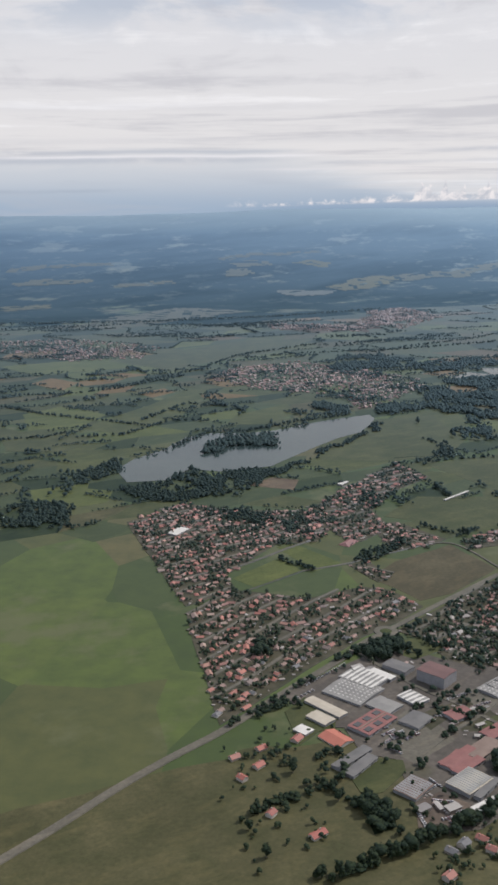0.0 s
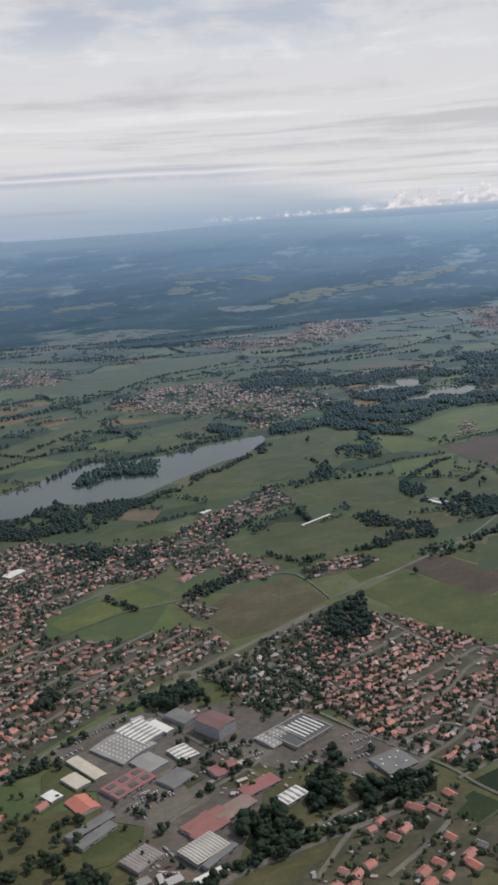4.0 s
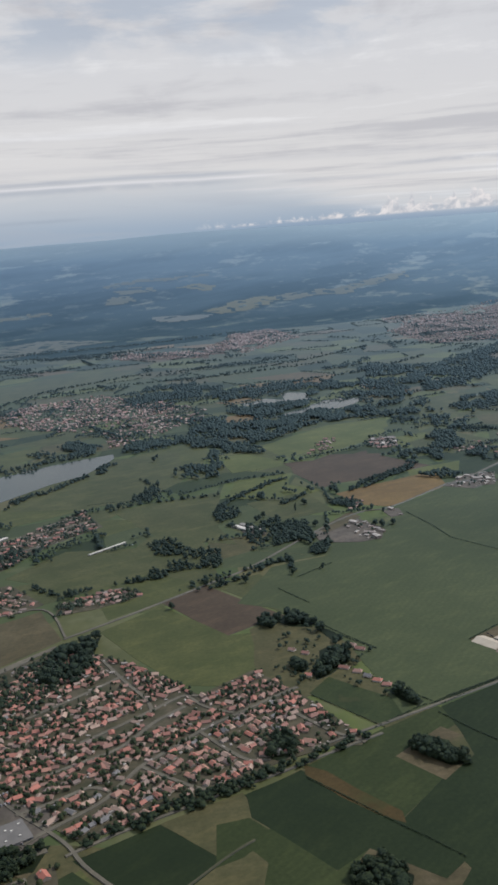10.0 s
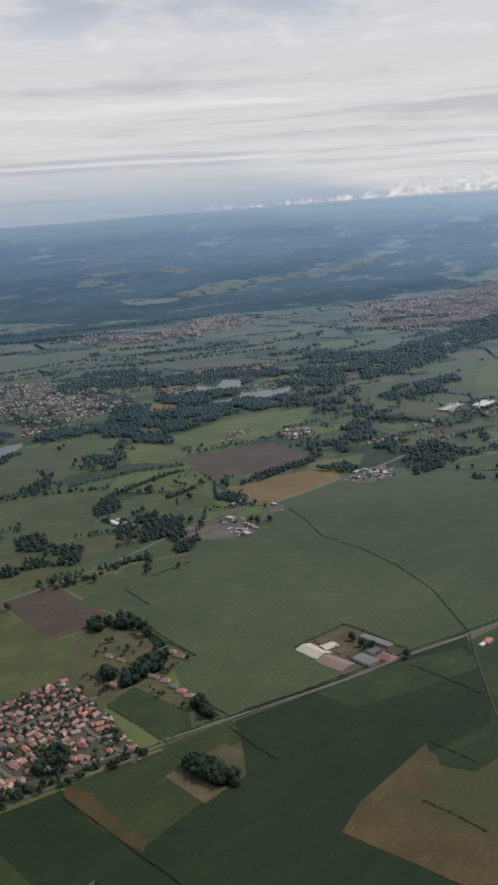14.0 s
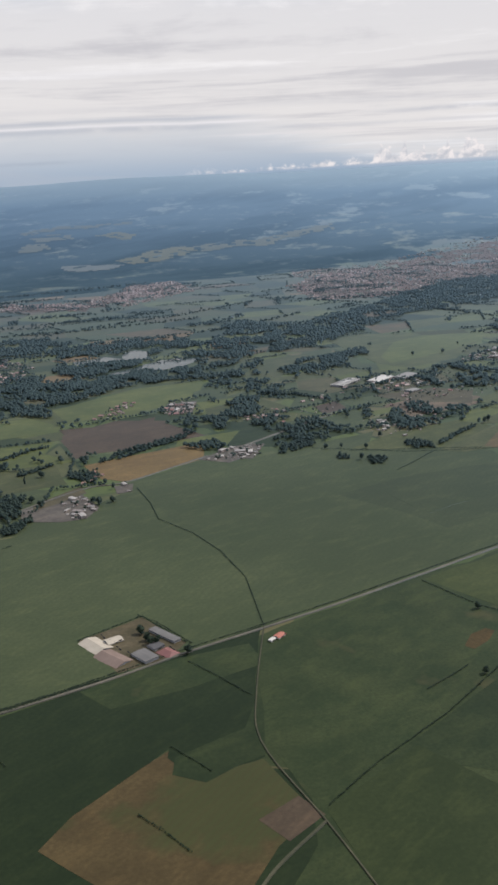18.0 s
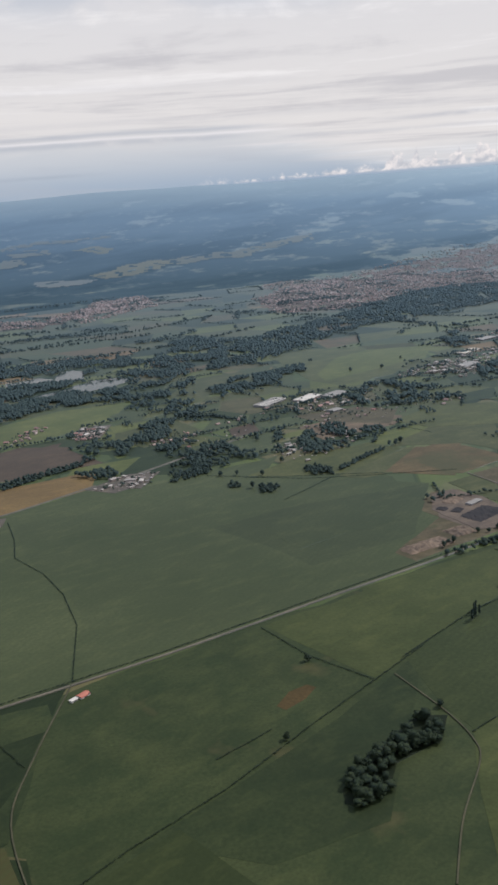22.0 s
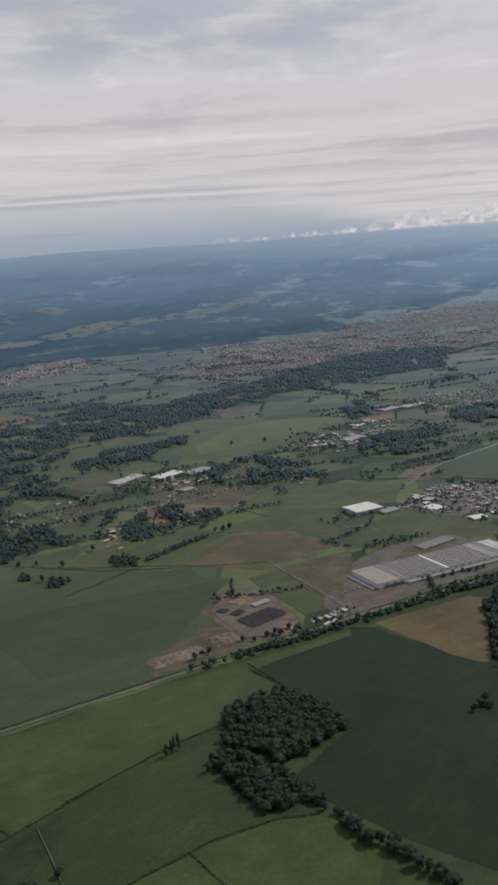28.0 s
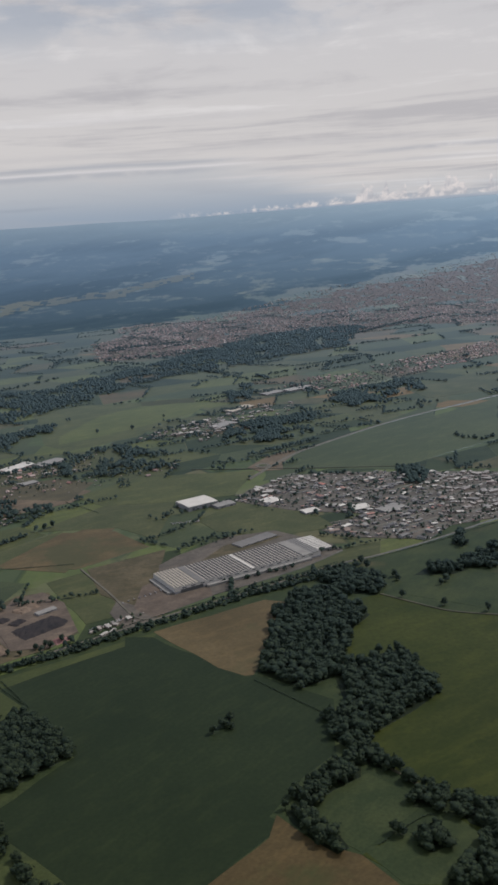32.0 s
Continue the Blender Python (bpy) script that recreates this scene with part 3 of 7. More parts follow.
def lump_tree(seed, lumps):
    """A small crown of a few plain lumps."""
    rng = np.random.default_rng(seed)
    v0 = np.array([(0, 0, 1), (0.9, 0, 0.4), (0.28, 0.85, 0.4), (-0.72, 0.53, 0.4), (-0.72, -0.53, 0.4), (0.28, -0.85, 0.4), (0.72, 0.53, -0.45), (-0.28, 0.85, -0.45), (-0.9, 0, -0.45), (-0.28, -0.85, -0.45), (0.72, -0.53, -0.45)], float)
    t0 = [[0, 1 + k, 1 + (k + 1) % 5] for k in range(5)]
    for k in range(5):
        t0 += [[1 + k, 6 + k, 1 + (k + 1) % 5], [6 + k, 6 + (k + 1) % 5, 1 + (k + 1) % 5]]
    bits = []
    for k in range(lumps):
        a, r = rng.uniform(0, 6.28), 0.0 if k == 0 else rng.uniform(0.15, 0.34)
        size = 0.36 if k == 0 else rng.uniform(0.2, 0.3)
        bits.append((v0 * size * rng.uniform(0.82, 1.15, (len(v0), 1)) + (r * math.cos(a), r * math.sin(a), 0.62 if k == 0 else rng.uniform(0.25, 0.5)), np.array(t0)))
    return joined(bits)


HEDGE_TREE = [lump_tree(s, 2) for s in range(60, 66)]
BUSH = [lump_tree(s, 1) for s in range(40, 44)]
FAR_TREE = [joined([crown(s, 4, 1, 3, 0.85, 0.12), stem(0.4, 0.05, 0.03, 3)]) for s in range(4)]
NEAR_TREE = [joined([crown(s, 17, 1, 12, 0.95, 0.12, 0.72), stem(0.5, 0.04, 0.02, 4)]) for s in range(10, 15)]
SHAPES = {"bush": BUSH, "far": FAR_TREE, "distant": HEDGE_TREE, "near": NEAR_TREE}
SIZES = {"bush": (1.0, 1.8, 0.8, 1.3), "distant": (4.6, 8.6, 4.4, 7.8), "far": (4.4, 8.2, 4.2, 7.6), "near": (5.0, 11.5, 5.0, 9.5)}


def ground_z(x, y):
    """The valley is flat; beyond it the land climbs to the hills on the horizon."""
    if y < 3200:
        return 0.0
    z = 300 * ((y - 3200) / 1600) ** 1.25
    z += min(1.0, (y - 3200) / 700) * 13 * (noise.fractal(Vector((x * 0.0009, y * 0.0026, 0.3)), 1.0, 2.0, 3) - 0.1)
    return z + 26 * max(0.0, (y - 4300) / 550) * (x - 600) / 1800


def inside(poly, x, y):
    hit = False
    for (x0, y0), (x1, y1) in zip(poly, poly[1:] + poly[:1]):
        if (y0 > y) != (y1 > y) and x < (x1 - x0) * (y - y0) / (y1 - y0) + x0:
            hit = not hit
    return hit


layer = [0.10]
clear = []


def slab(name, mat, corners, lift, depth=0.6):
    """A flat piece of land with edges of its own."""
    area = sum(p[0] * q[1] - q[0] * p[1] for p, q in zip(corners, corners[1:] + corners[:1]))
    corners = corners if area > 0 else corners[::-1]
    k = len(corners)
    verts = [(x, y, ground_z(x, y) + lift) for x, y in corners] + [(x, y, ground_z(x, y) + lift - depth) for x, y in corners]
    faces = [list(range(k))] + [[i, i + k, (i + 1) % k + k, (i + 1) % k] for i in range(k)]
    return mesh_of(name, verts, faces, mat)


LABELS = {
    "bluish_crop": "bluish green even crop", "rusty_grass": "worn rust-brown patch of a meadow", "town_ground": "streets, yards and gardens of a distant town", "dusky_meadow": "dull olive green meadow", "yellow_green_meadow": "mottled yellow-green meadow", "bright_pasture": "bright green even pasture", "deep_green_pasture": "deep green pasture", "streaky_fallow": "brown fallow field with pale streaks",
    "meadow_grass": "green meadow of uneven grass", "pasture_grass": "dull green pasture with worn patches",
    "rough_pasture": "rough green pasture with brown spots", "fresh_grass": "fresh light green grass field",
    "young_crop": "green young crop with faint rows", "green_crop": "wide even green crop field", "dull_crop": "dull green crop field", "dark_crop": "dark green crop field with faint rows",
    "ploughed_soil": "ploughed brown field with faint rows", "bare_soil": "bare light brown soil", "weedy_soil": "brown weedy fallow field",
    "dry_stubble": "dry tan stubble field", "ripe_grain": "ripe yellow-brown grain field", "scrub_ground": "scrubby disturbed ground with bare soil",
    "olive_grass": "dry olive green meadow with worn paths", "gravel_yard": "reddish gravel yard", "paved_yard": "grey paved yard", "garden_ground": "gardens and yards between houses",
}


def softened(corners, seed):
    """Field edges that wander a little between their corners."""
    rng = random.Random(seed)
    out = []
    for (x0, y0), (x1, y1) in zip(corners, corners[1:] + corners[:1]):
        d = math.hypot(x1 - x0, y1 - y0)
        out.append((x0, y0))
        for k in range(1, int(d // 30) + 1 if d > 45 else 1):
            f, w = k / (d // 30 + 1), min(3.0, d * 0.012)
            out.append((x0 + f * (x1 - x0) + rng.uniform(-w, w), y0 + f * (y1 - y0) + rng.uniform(-w, w)))
    return out


def field(mat, *corners):
    layer[0] += 0.001
    if mat in (CROP, CROP2, CROP3, RUSTY, CROP_MID, CROP_DARK, MEADOW3, YELLOWISH, DUSKY, BRIGHT, DEEP, FALLOW, GARDEN, PAVED, LAWN, STRAW, PLOUGH, TAN, MEADOW, MEADOW2, SOIL, SOIL2, OLIVE, YARD):
        clear.append(list(corners))
    name = "yard" if "yard" in mat.name or "garden" in mat.name else "field"
    ob = new(name, slab(name, mat, softened(list(corners), len(bpy.data.objects)), layer[0]))
    return tagged(ob, LABELS.get(mat.name, "field"), name, "fields of the valley", "structure")


def road(mat, width, *line):
    """A ribbon of road with a shallow kerb edge, along a smoothed line."""
    pts = [Vector(p).to_3d() for p in line]
    fine_line = []
    for i in range(len(pts) - 1):
        p0, p1, p2, p3 = pts[max(i - 1, 0)], pts[i], pts[i + 1], pts[min(i + 2, len(pts) - 1)]
        for k in range(6):
            t = k / 6
            fine_line.append(0.5 * (2 * p1 + (p2 - p0) * t + (2 * p0 - 5 * p1 + 4 * p2 - p3) * t * t + (3 * p1 - p0 - 3 * p2 + p3) * t ** 3))
    fine_line.append(pts[-1])
    layer[0] += 0.0006
    verts, faces = [], []
    w = width * (0.46 if mat is ASPHALT else 0.34) / 2
    for i, p in enumerate(fine_line):
        d = (fine_line[min(i + 1, len(fine_line) - 1)] - fine_line[max(i - 1, 0)]).normalized()
        s = Vector((-d.y, d.x, 0)) * w
        h = 0.72 + layer[0] * 0.1
        for q, z in ((p + s * 1.1, 0.1), (p + s, h), (p - s, h), (p - s * 1.1, 0.1)):
            verts.append((q.x, q.y, ground_z(q.x, q.y) + z))
        if i:
            b = 4 * i
            faces += [[b - 4 + j, b - 3 + j, b + 1 + j, b + j] for j in range(3)]
    name = "road" if mat is ASPHALT else "track"
    ob = new(name, mesh_of(name, verts, faces, mat))
    return tagged(ob, "grey asphalt road between fields" if mat is ASPHALT else "pale gravel farm track", name, "", "structure")


def pond(name, *corners):
    layer[0] += 0.001
    clear.append(list(corners))
    ob = new(name, slab(name, WATER, softened(list(corners), 7), layer[0] + 0.1))
    return tagged(ob, "calm grey-green water reflecting the cloudy sky", "water", "", "structure")


def tree_spots(places, size, seed):
    rng = random.Random(seed)
    a, b, c, d = SIZES[size]
    return [(x, y, ground_z(x, y), rng.uniform(a, b), rng.uniform(c, d)) for x, y in places]


SHADED_FLOOR = soil_like("shaded_forest_floor", (0.012, 0.019, 0.007), (0.020, 0.028, 0.010), 0.1, 0.5)


def wood(poly, step, size, sparse=0.0):
    step = step * (0.54 if size == "near" else 0.50)
    if size == "far" and min(p[1] for p in poly) > 1150:
        size = "distant"
    layer[0] += 0.0006
    # dark sheet under the trees; the shade between them is put into its colour
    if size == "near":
        tagged(new("wood_floor", slab("wood_floor", SHADED_FLOOR, softened(list(poly), 3), layer[0] + 0.05)), "wood floor with the shade under its trees coloured in", "wood floor", "", "structure")
    rng = random.Random(len(bpy.data.objects))
    xs, ys = [p[0] for p in poly], [p[1] for p in poly]
    places = []
    y = min(ys)
    while y < max(ys):
        x = min(xs)
        while x < max(xs):
            px, py = x + rng.uniform(-0.6, 0.6) * step, y + rng.uniform(-0.6, 0.6) * step
            gap = noise.noise(Vector((px * 0.021, py * 0.021, 2.0))) + 0.6 * noise.noise(Vector((px * 0.07, py * 0.07, 5.0)))
            wander, rate = (6, 0.07) if size == "near" else (22, 0.022)
            jx, jy = wander * noise.noise(Vector((px * rate, py * rate, 8.0))), wander * noise.noise(Vector((px * rate, py * rate, 11.0)))
            if gap - sparse > (-0.55 if size == "near" else (-0.28 if py < 1450 else -0.16)) and inside(poly, px + jx, py + jy):
                places.append((px, py))
            x += step
        y += step
    if not places:
        return
    v, t = scattered(SHAPES[size], tree_spots(places, size, len(places)), len(places))
    ob = new("wood", triangles("wood", v, t, LEAF))
    return tagged(ob, "dense dark green broadleaf wood", "wood", "woods of the valley", "stuff")


def hedge(line, step, size, width):
    step, width = (1.0, min(width, 0.6)) if size == "bush" else (step * 0.55, width)
    rng = random.Random(len(bpy.data.objects))
    places = []
    for (x0, y0), (x1, y1) in zip(line, line[1:]):
        d = math.hypot(x1 - x0, y1 - y0)
        for k in range(max(1, int(d / step))):
            if rng.random() < 0.04:
                continue
            f = (k + rng.random()) * step / d
            places.append((x0 + f * (x1 - x0) + rng.gauss(0, 0.35) * width, y0 + f * (y1 - y0) + rng.gauss(0, 0.35) * width))
    v, t = scattered(SHAPES[size], tree_spots(places, size, len(places)), len(places))
    name = "hedge" if size == "bush" else "tree_line"
    ob = new(name, triangles(name, v, t, LEAF))
    return tagged(ob, "low dark hedge along a field edge" if size == "bush" else "uneven line of broadleaf trees", name.replace("_", " "), "", "stuff")


# ---- the land ----
def land():
    xs = np.linspace(-2900, 4100, 90)
    ys = np.concatenate([np.linspace(-1600, 3100, 60), np.linspace(3180, 4850, 60)])
    rng = np.random.default_rng(3)
    verts = []
    for y in ys:
        for x in xs:
            z = ground_z(x, y)
            verts.append((x, y, z))
    w = len(xs)
    faces = [[j * w + i, j * w + i + 1, (j + 1) * w + i + 1, (j + 1) * w + i] for j in range(len(ys) - 1) for i in range(w - 1)]
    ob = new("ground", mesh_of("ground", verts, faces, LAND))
    for p in ob.data.polygons:
        p.use_smooth = True
    return tagged(ob, "wide green valley plain rising to hazy wooded hills", "ground", "", "structure")


land()

# broad fields under the rest
field(MEADOW3, (560, 300), (1600, 300), (1600, 1190), (1400, 1170), (1180, 1050), (880, 872), (640, 722), (560, 660))
field(CROP, (430, 612), (640, 728), (880, 880), (930, 930), (880, 1120), (700, 1150), (600, 1090), (470, 940))
field(OLIVE, (-300, 240), (620, 240), (640, 560), (470, 600), (380, 570), (300, 500), (180, 520), (60, 500), (-40, 470), (-300, 350))
field(CROP_DARK, (350, 245), (640, 245), (640, 560), (470, 590), (400, 470), (350, 400))
# fields round the town and the lake
field(MEADOW, (60, 1120), (152, 1267), (216, 1390), (316, 1471), (309, 1302), (250, 1168), (177, 1126), (104, 1077))
field(MEADOW2, (133, 912), (178, 979), (262, 976), (241, 890), (188, 850), (166, 893))
field(SOIL, (-1, 1029), (25, 1061), (56, 1050), (48, 1009))
field(LAWN, (-15, 749), (3, 730), (44, 764), (26, 798))
field(LAWN, (24, 824), (40, 834), (79, 782), (55, 764))
field(FALLOW, (125, 785), (181, 827), (208, 765), (159, 712), (132, 698), (116, 725), (98, 746))
field(OLIVE, (-5, 406), (6, 438), (33, 448), (67, 414), (68, 401), (43, 374), (1, 375))
field(OLIVE, (49, 460), (73, 479), (81, 468), (60, 447))
field(OLIVE, (-8, 487), (8, 492), (35, 477), (22, 458), (-5, 464))
field(MEADOW2, (257, 1007), (307, 1019), (334, 849), (264, 808), (213, 860))
field(LAWN, (-202, 982), (-182, 1024), (-149, 1012), (-150, 970), (-182, 951))
field(MEADOW, (-33, 1348), (-17, 1415), (62, 1498), (67, 1410), (24, 1345))
field(STRAW, (-390, 1707), (-367, 1767), (-305, 1714), (-321, 1635))
field(STRAW, (-185, 1596), (-147, 1647), (-125, 1608), (-158, 1559))
field(LAWN, (-343, 1431), (-295, 1494), (-214, 1425), (-248, 1328), (-308, 1313))
field(MEADOW2, (-344, 1297), (-288, 1330), (-212, 1274), (-232, 1195), (-312, 1199))
field(MEADOW, (-236, 1181), (-190, 1208), (-156, 1192), (-194, 1097), (-228, 1098))
field(MEADOW, (-240, 1328), (-160, 1487), (-107, 1634), (-68, 1632), (-101, 1398), (-171, 1289))
field(LAWN, (-497, 1910), (-373, 1977), (-132, 2041), (-212, 1891), (-405, 1801))
field(MEADOW2, (-291, 1972), (-25, 2265), (164, 2302), (50, 2071), (-153, 1852))
field(OLIVE, (221, 456), (252, 489), (268, 472), (236, 442))
# fields north of the housing estate
field(PLOUGH, (280, 827), (316, 860), (378, 784), (334, 752))
field(MEADOW, (235, 775), (280, 821), (334, 752), (370, 756), (389, 745), (363, 711), (376, 672), (359, 682), (326, 671), (303, 675), (265, 726))
field(MEADOW2, (318, 860), (363, 880), (405, 809), (379, 786))
field(MEADOW, (217, 866), (262, 901), (316, 867), (281, 829), (239, 798))
field(MEADOW2, (250, 1134), (330, 1164), (327, 1027), (345, 966), (268, 1001), (212, 1108))
field(MEADOW, (384, 1399), (580, 1524), (566, 1418), (454, 1323), (347, 1321))
field(LAWN, (342, 1299), (394, 1331), (418, 1277), (371, 1250))
field(PLOUGH, (418, 1252), (475, 1316), (541, 1303), (504, 1198), (443, 1159))
field(MEADOW2, (358, 1107), (426, 1138), (451, 1060), (387, 1033))
field(STRAW, (474, 1113), (576, 1183), (587, 1147), (512, 1056), (479, 1076))
field(MEADOW, (657, 1622), (748, 1701), (692, 1507), (616, 1422))
field(MEADOW2, (92, 1255), (186, 1369), (272, 1397), (284, 1230), (243, 1148), (172, 1130), (87, 1139))
# fields south of the housing estate
field(OLIVE, (299, 523), (339, 544), (344, 532), (353, 513), (330, 490), (296, 521))
field(CROP_DARK, (255, 496), (296, 521), (329, 488), (296, 451))
field(CROP_DARK, (340, 542), (371, 560), (409, 565), (418, 544), (382, 482), (353, 513), (344, 532))
field(CROP_MID, (340, 498), (353, 512), (382, 482), (379, 461), (360, 469))
field(OLIVE, (295, 448), (339, 497), (360, 469), (377, 454), (362, 408), (302, 415))
field(MEADOW, (237, 471), (260, 489), (273, 471), (249, 454))
field(CROP_DARK, (341, 541), (372, 562), (400, 536), (425, 506), (441, 479), (428, 464), (399, 489), (382, 474), (343, 521))
field(CROP_MID, (353, 503), (343, 520), (381, 474), (399, 489), (389, 475), (389, 463), (347, 468))
field(CROP_MID, (325, 517), (342, 521), (353, 505), (338, 489), (325, 483))
field(CROP_DARK, (419, 510), (449, 545), (492, 577), (530, 597), (557, 573), (489, 483), (447, 442), (441, 474))
field(CROP_MID, (373, 564), (422, 599), (462, 623), (475, 606), (433, 570), (449, 546), (419, 511))
field(RUSTY, (374, 567), (386, 559), (400, 540), (420, 517), (420, 507), (407, 516), (391, 533), (374, 557))
field(DEEP, (555, 531), (563, 526), (563, 511), (554, 514))
field(SCRUB, (426, 569), (458, 598), (479, 575), (448, 542))
hedge([(461, 615), (474, 595), (487, 578)], 5, "bush", 0.4)
hedge([(374, 555), (396, 530), (417, 506), (431, 491), (443, 477)], 5, "bush", 0.3)
field(SCRUB, (388, 475), (399, 489), (430, 463), (441, 474), (443, 469), (430, 449), (389, 460))
field(OLIVE, (355, 646), (350, 761), (374, 784), (400, 775), (441, 710), (416, 684), (466, 626), (426, 601), (386, 649), (369, 635))
field(MEADOW3, (400, 673), (452, 621), (426, 604), (385, 651))
# the great field and its neighbours
field(CROP, (511, 1053), (583, 1123), (645, 1123), (781, 1204), (657, 757), (627, 730), (581, 704), (543, 748), (507, 713), (468, 808), (432, 886), (459, 925), (502, 984))
field(CROP, (630, 766), (627, 723), (678, 757), (856, 859), (919, 1071), (789, 1119), (740, 1108), (646, 1103), (537, 1025), (575, 906), (613, 828))
field(CROP2, (528, 1027), (555, 946), (602, 865), (620, 819), (623, 731), (869, 874), (858, 904), (900, 957), (895, 1027), (888, 1103), (811, 1102), (735, 1101))
field(CROP3, (710, 984), (773, 1024), (919, 1071), (879, 937), (788, 883), (758, 930))
field(CROP_DARK, (464, 622), (534, 664), (580, 694), (625, 723), (618, 657), (616, 610), (571, 588), (523, 527), (498, 476), (478, 478))
field(SOIL2, (514, 512), (526, 535), (571, 586), (588, 566), (606, 573), (577, 469), (562, 470))
field(CROP_DARK, (572, 662), (615, 633), (614, 600), (619, 574), (588, 551), (569, 578))
field(SOIL2, (569, 554), (618, 572), (640, 527), (621, 505), (607, 478), (576, 481))
field(MEADOW3, (645, 518), (672, 468), (620, 470))
field(MEADOW3, (515, 650), (539, 667), (571, 684), (616, 699), (625, 672), (579, 647), (535, 629))
field(SCRUB, (505, 715), (545, 746), (576, 705), (566, 686), (536, 670))
field(MEADOW3, (629, 708), (766, 796), (707, 592), (645, 521), (619, 591), (618, 630))
field(MEADOW3, (654, 728), (746, 786), (808, 701), (721, 605), (675, 565))
field(BRIGHT, (747, 783), (883, 869), (846, 744), (810, 702))
field(DEEP, (676, 561), (721, 603), (782, 662), (844, 736), (795, 571), (740, 547), (704, 560))
field(MEADOW3, (677, 554), (704, 556), (723, 541), (753, 514), (770, 489), (759, 451), (680, 459))
field(STRAW, (459, 1123), (585, 1194), (587, 1127), (512, 1061), (483, 1071))
field(PLOUGH, (410, 1283), (532, 1301), (588, 1223), (512, 1180), (453, 1166))
field(LAWN, (383, 1389), (493, 1509), (571, 1529), (571, 1428), (474, 1316))
field(MEADOW, (336, 1351), (385, 1355), (409, 1301), (361, 1278))
field(MEADOW2, (585, 1405), (650, 1425), (698, 1339), (629, 1277), (591, 1318))
field(LAWN, (387, 1390), (483, 1499), (585, 1527), (580, 1472), (505, 1375), (417, 1311))
field(PLOUGH, (419, 1233), (450, 1276), (525, 1325), (520, 1246), (448, 1149))
field(MEADOW, (746, 1135), (801, 1191), (885, 1234), (917, 1200), (851, 1122), (803, 1122))
field(SOIL, (812, 1324), (900, 1381), (945, 1351), (928, 1308), (837, 1260))
field(LAWN, (862, 1713), (1001, 1903), (1096, 1866), (1059, 1755), (916, 1550), (849, 1549))
field(MEADOW2, (668, 1629), (752, 1724), (774, 1642), (700, 1553))
field(TAN, (890, 1113), (926, 1185), (959, 1215), (988, 1221), (949, 1089))
field(MEADOW2, (837, 1114), (908, 1189), (932, 1209), (904, 1120), (858, 1099))
field(CROP, (342, 814), (374, 895), (424, 915), (474, 976), (518, 1031), (453, 691), (435, 701), (402, 752), (372, 799))
field(CROP, (425, 904), (432, 886), (468, 808), (507, 713), (535, 666), (464, 624), (439, 617), (420, 725))
# fields round the quarry and the factory
field(TAN, (884, 1117), (932, 1203), (989, 1183), (1009, 1137), (970, 1104))
field(SCRUB, (855, 898), (907, 973), (891, 1000), (915, 1043), (941, 1046), (975, 960), (957, 936), (904, 904), (868, 878))
field(YARD, (911, 1006), (933, 1027), (960, 1007), (972, 961), (955, 941), (930, 937), (907, 973))
field(LAWN, (939, 1071), (970, 1073), (1003, 996), (988, 978), (970, 1010))
field(BRIGHT, (819, 835), (932, 894), (1033, 950), (994, 808), (957, 849), (886, 783), (830, 727))
field(CROP_MID, (831, 724), (886, 782), (919, 807), (947, 732), (952, 712), (912, 687), (852, 641), (842, 664))
field(BRIGHT, (851, 639), (912, 685), (946, 701), (965, 701), (1005, 702), (939, 509), (833, 518), (841, 588))
field(CROP_DARK, (933, 878), (1028, 941), (1095, 865), (1076, 773), (1044, 649), (1001, 682), (951, 736), (992, 789), (955, 850))
field(TAN, (1030, 950), (1113, 993), (1133, 985), (1096, 866), (1075, 884))
field(SCRUB, (967, 1093), (1034, 1130), (1026, 1030), (1057, 1011), (1027, 966), (999, 995))
field(MEADOW2, (936, 1068), (967, 1088), (1007, 988), (979, 974))
field(TAN, (895, 1115), (933, 1196), (984, 1195), (1019, 1141), (957, 1095))
field(MEADOW2, (904, 1212), (965, 1285), (1040, 1280), (1026, 1158), (985, 1205))
field(MEADOW, (928, 1330), (997, 1394), (1134, 1387), (1103, 1289), (1040, 1280), (965, 1285))
field(LAWN, (854, 1676), (970, 1854), (1058, 1879), (1040, 1778), (963, 1623), (898, 1584))
field(MEADOW2, (665, 1559), (660, 1672), (731, 1713), (736, 1611), (692, 1534))
field(MEADOW2, (1129, 1280), (1176, 1206), (1194, 1155), (1132, 1142), (1081, 1170), (1063, 1211))
field(CROP_DARK, (1190, 1467), (1427, 1700), (1322, 1345), (1209, 1379))
field(CROP_DARK, (1010, 945), (1030, 941), (1088, 859), (1138, 821), (1124, 764), (1063, 665), (1020, 670))
field(SOIL2, (1058, 666), (1101, 709), (1125, 682), (1119, 659))
field(DUSKY, (1168, 974), (1202, 986), (1246, 943), (1313, 913), (1237, 696), (1205, 705), (1183, 718), (1173, 731), (1155, 758), (1149, 768), (1158, 857))
field(DEEP, (1149, 766), (1156, 758), (1173, 731), (1184, 716), (1182, 704), (1144, 689), (1130, 691), (1116, 724), (1146, 747))
field(DUSKY, (1144, 689), (1182, 704), (1228, 689), (1205, 628), (1167, 648), (1135, 683))
field(MEADOW3, (1214, 1010), (1332, 1110), (1278, 939), (1213, 986))
field(CROP_DARK, (1087, 869), (1099, 870), (1143, 829), (1140, 789), (1104, 745), (1099, 751))
field(MEADOW3, (1108, 729), (1149, 748), (1174, 719), (1135, 685), (1117, 705))
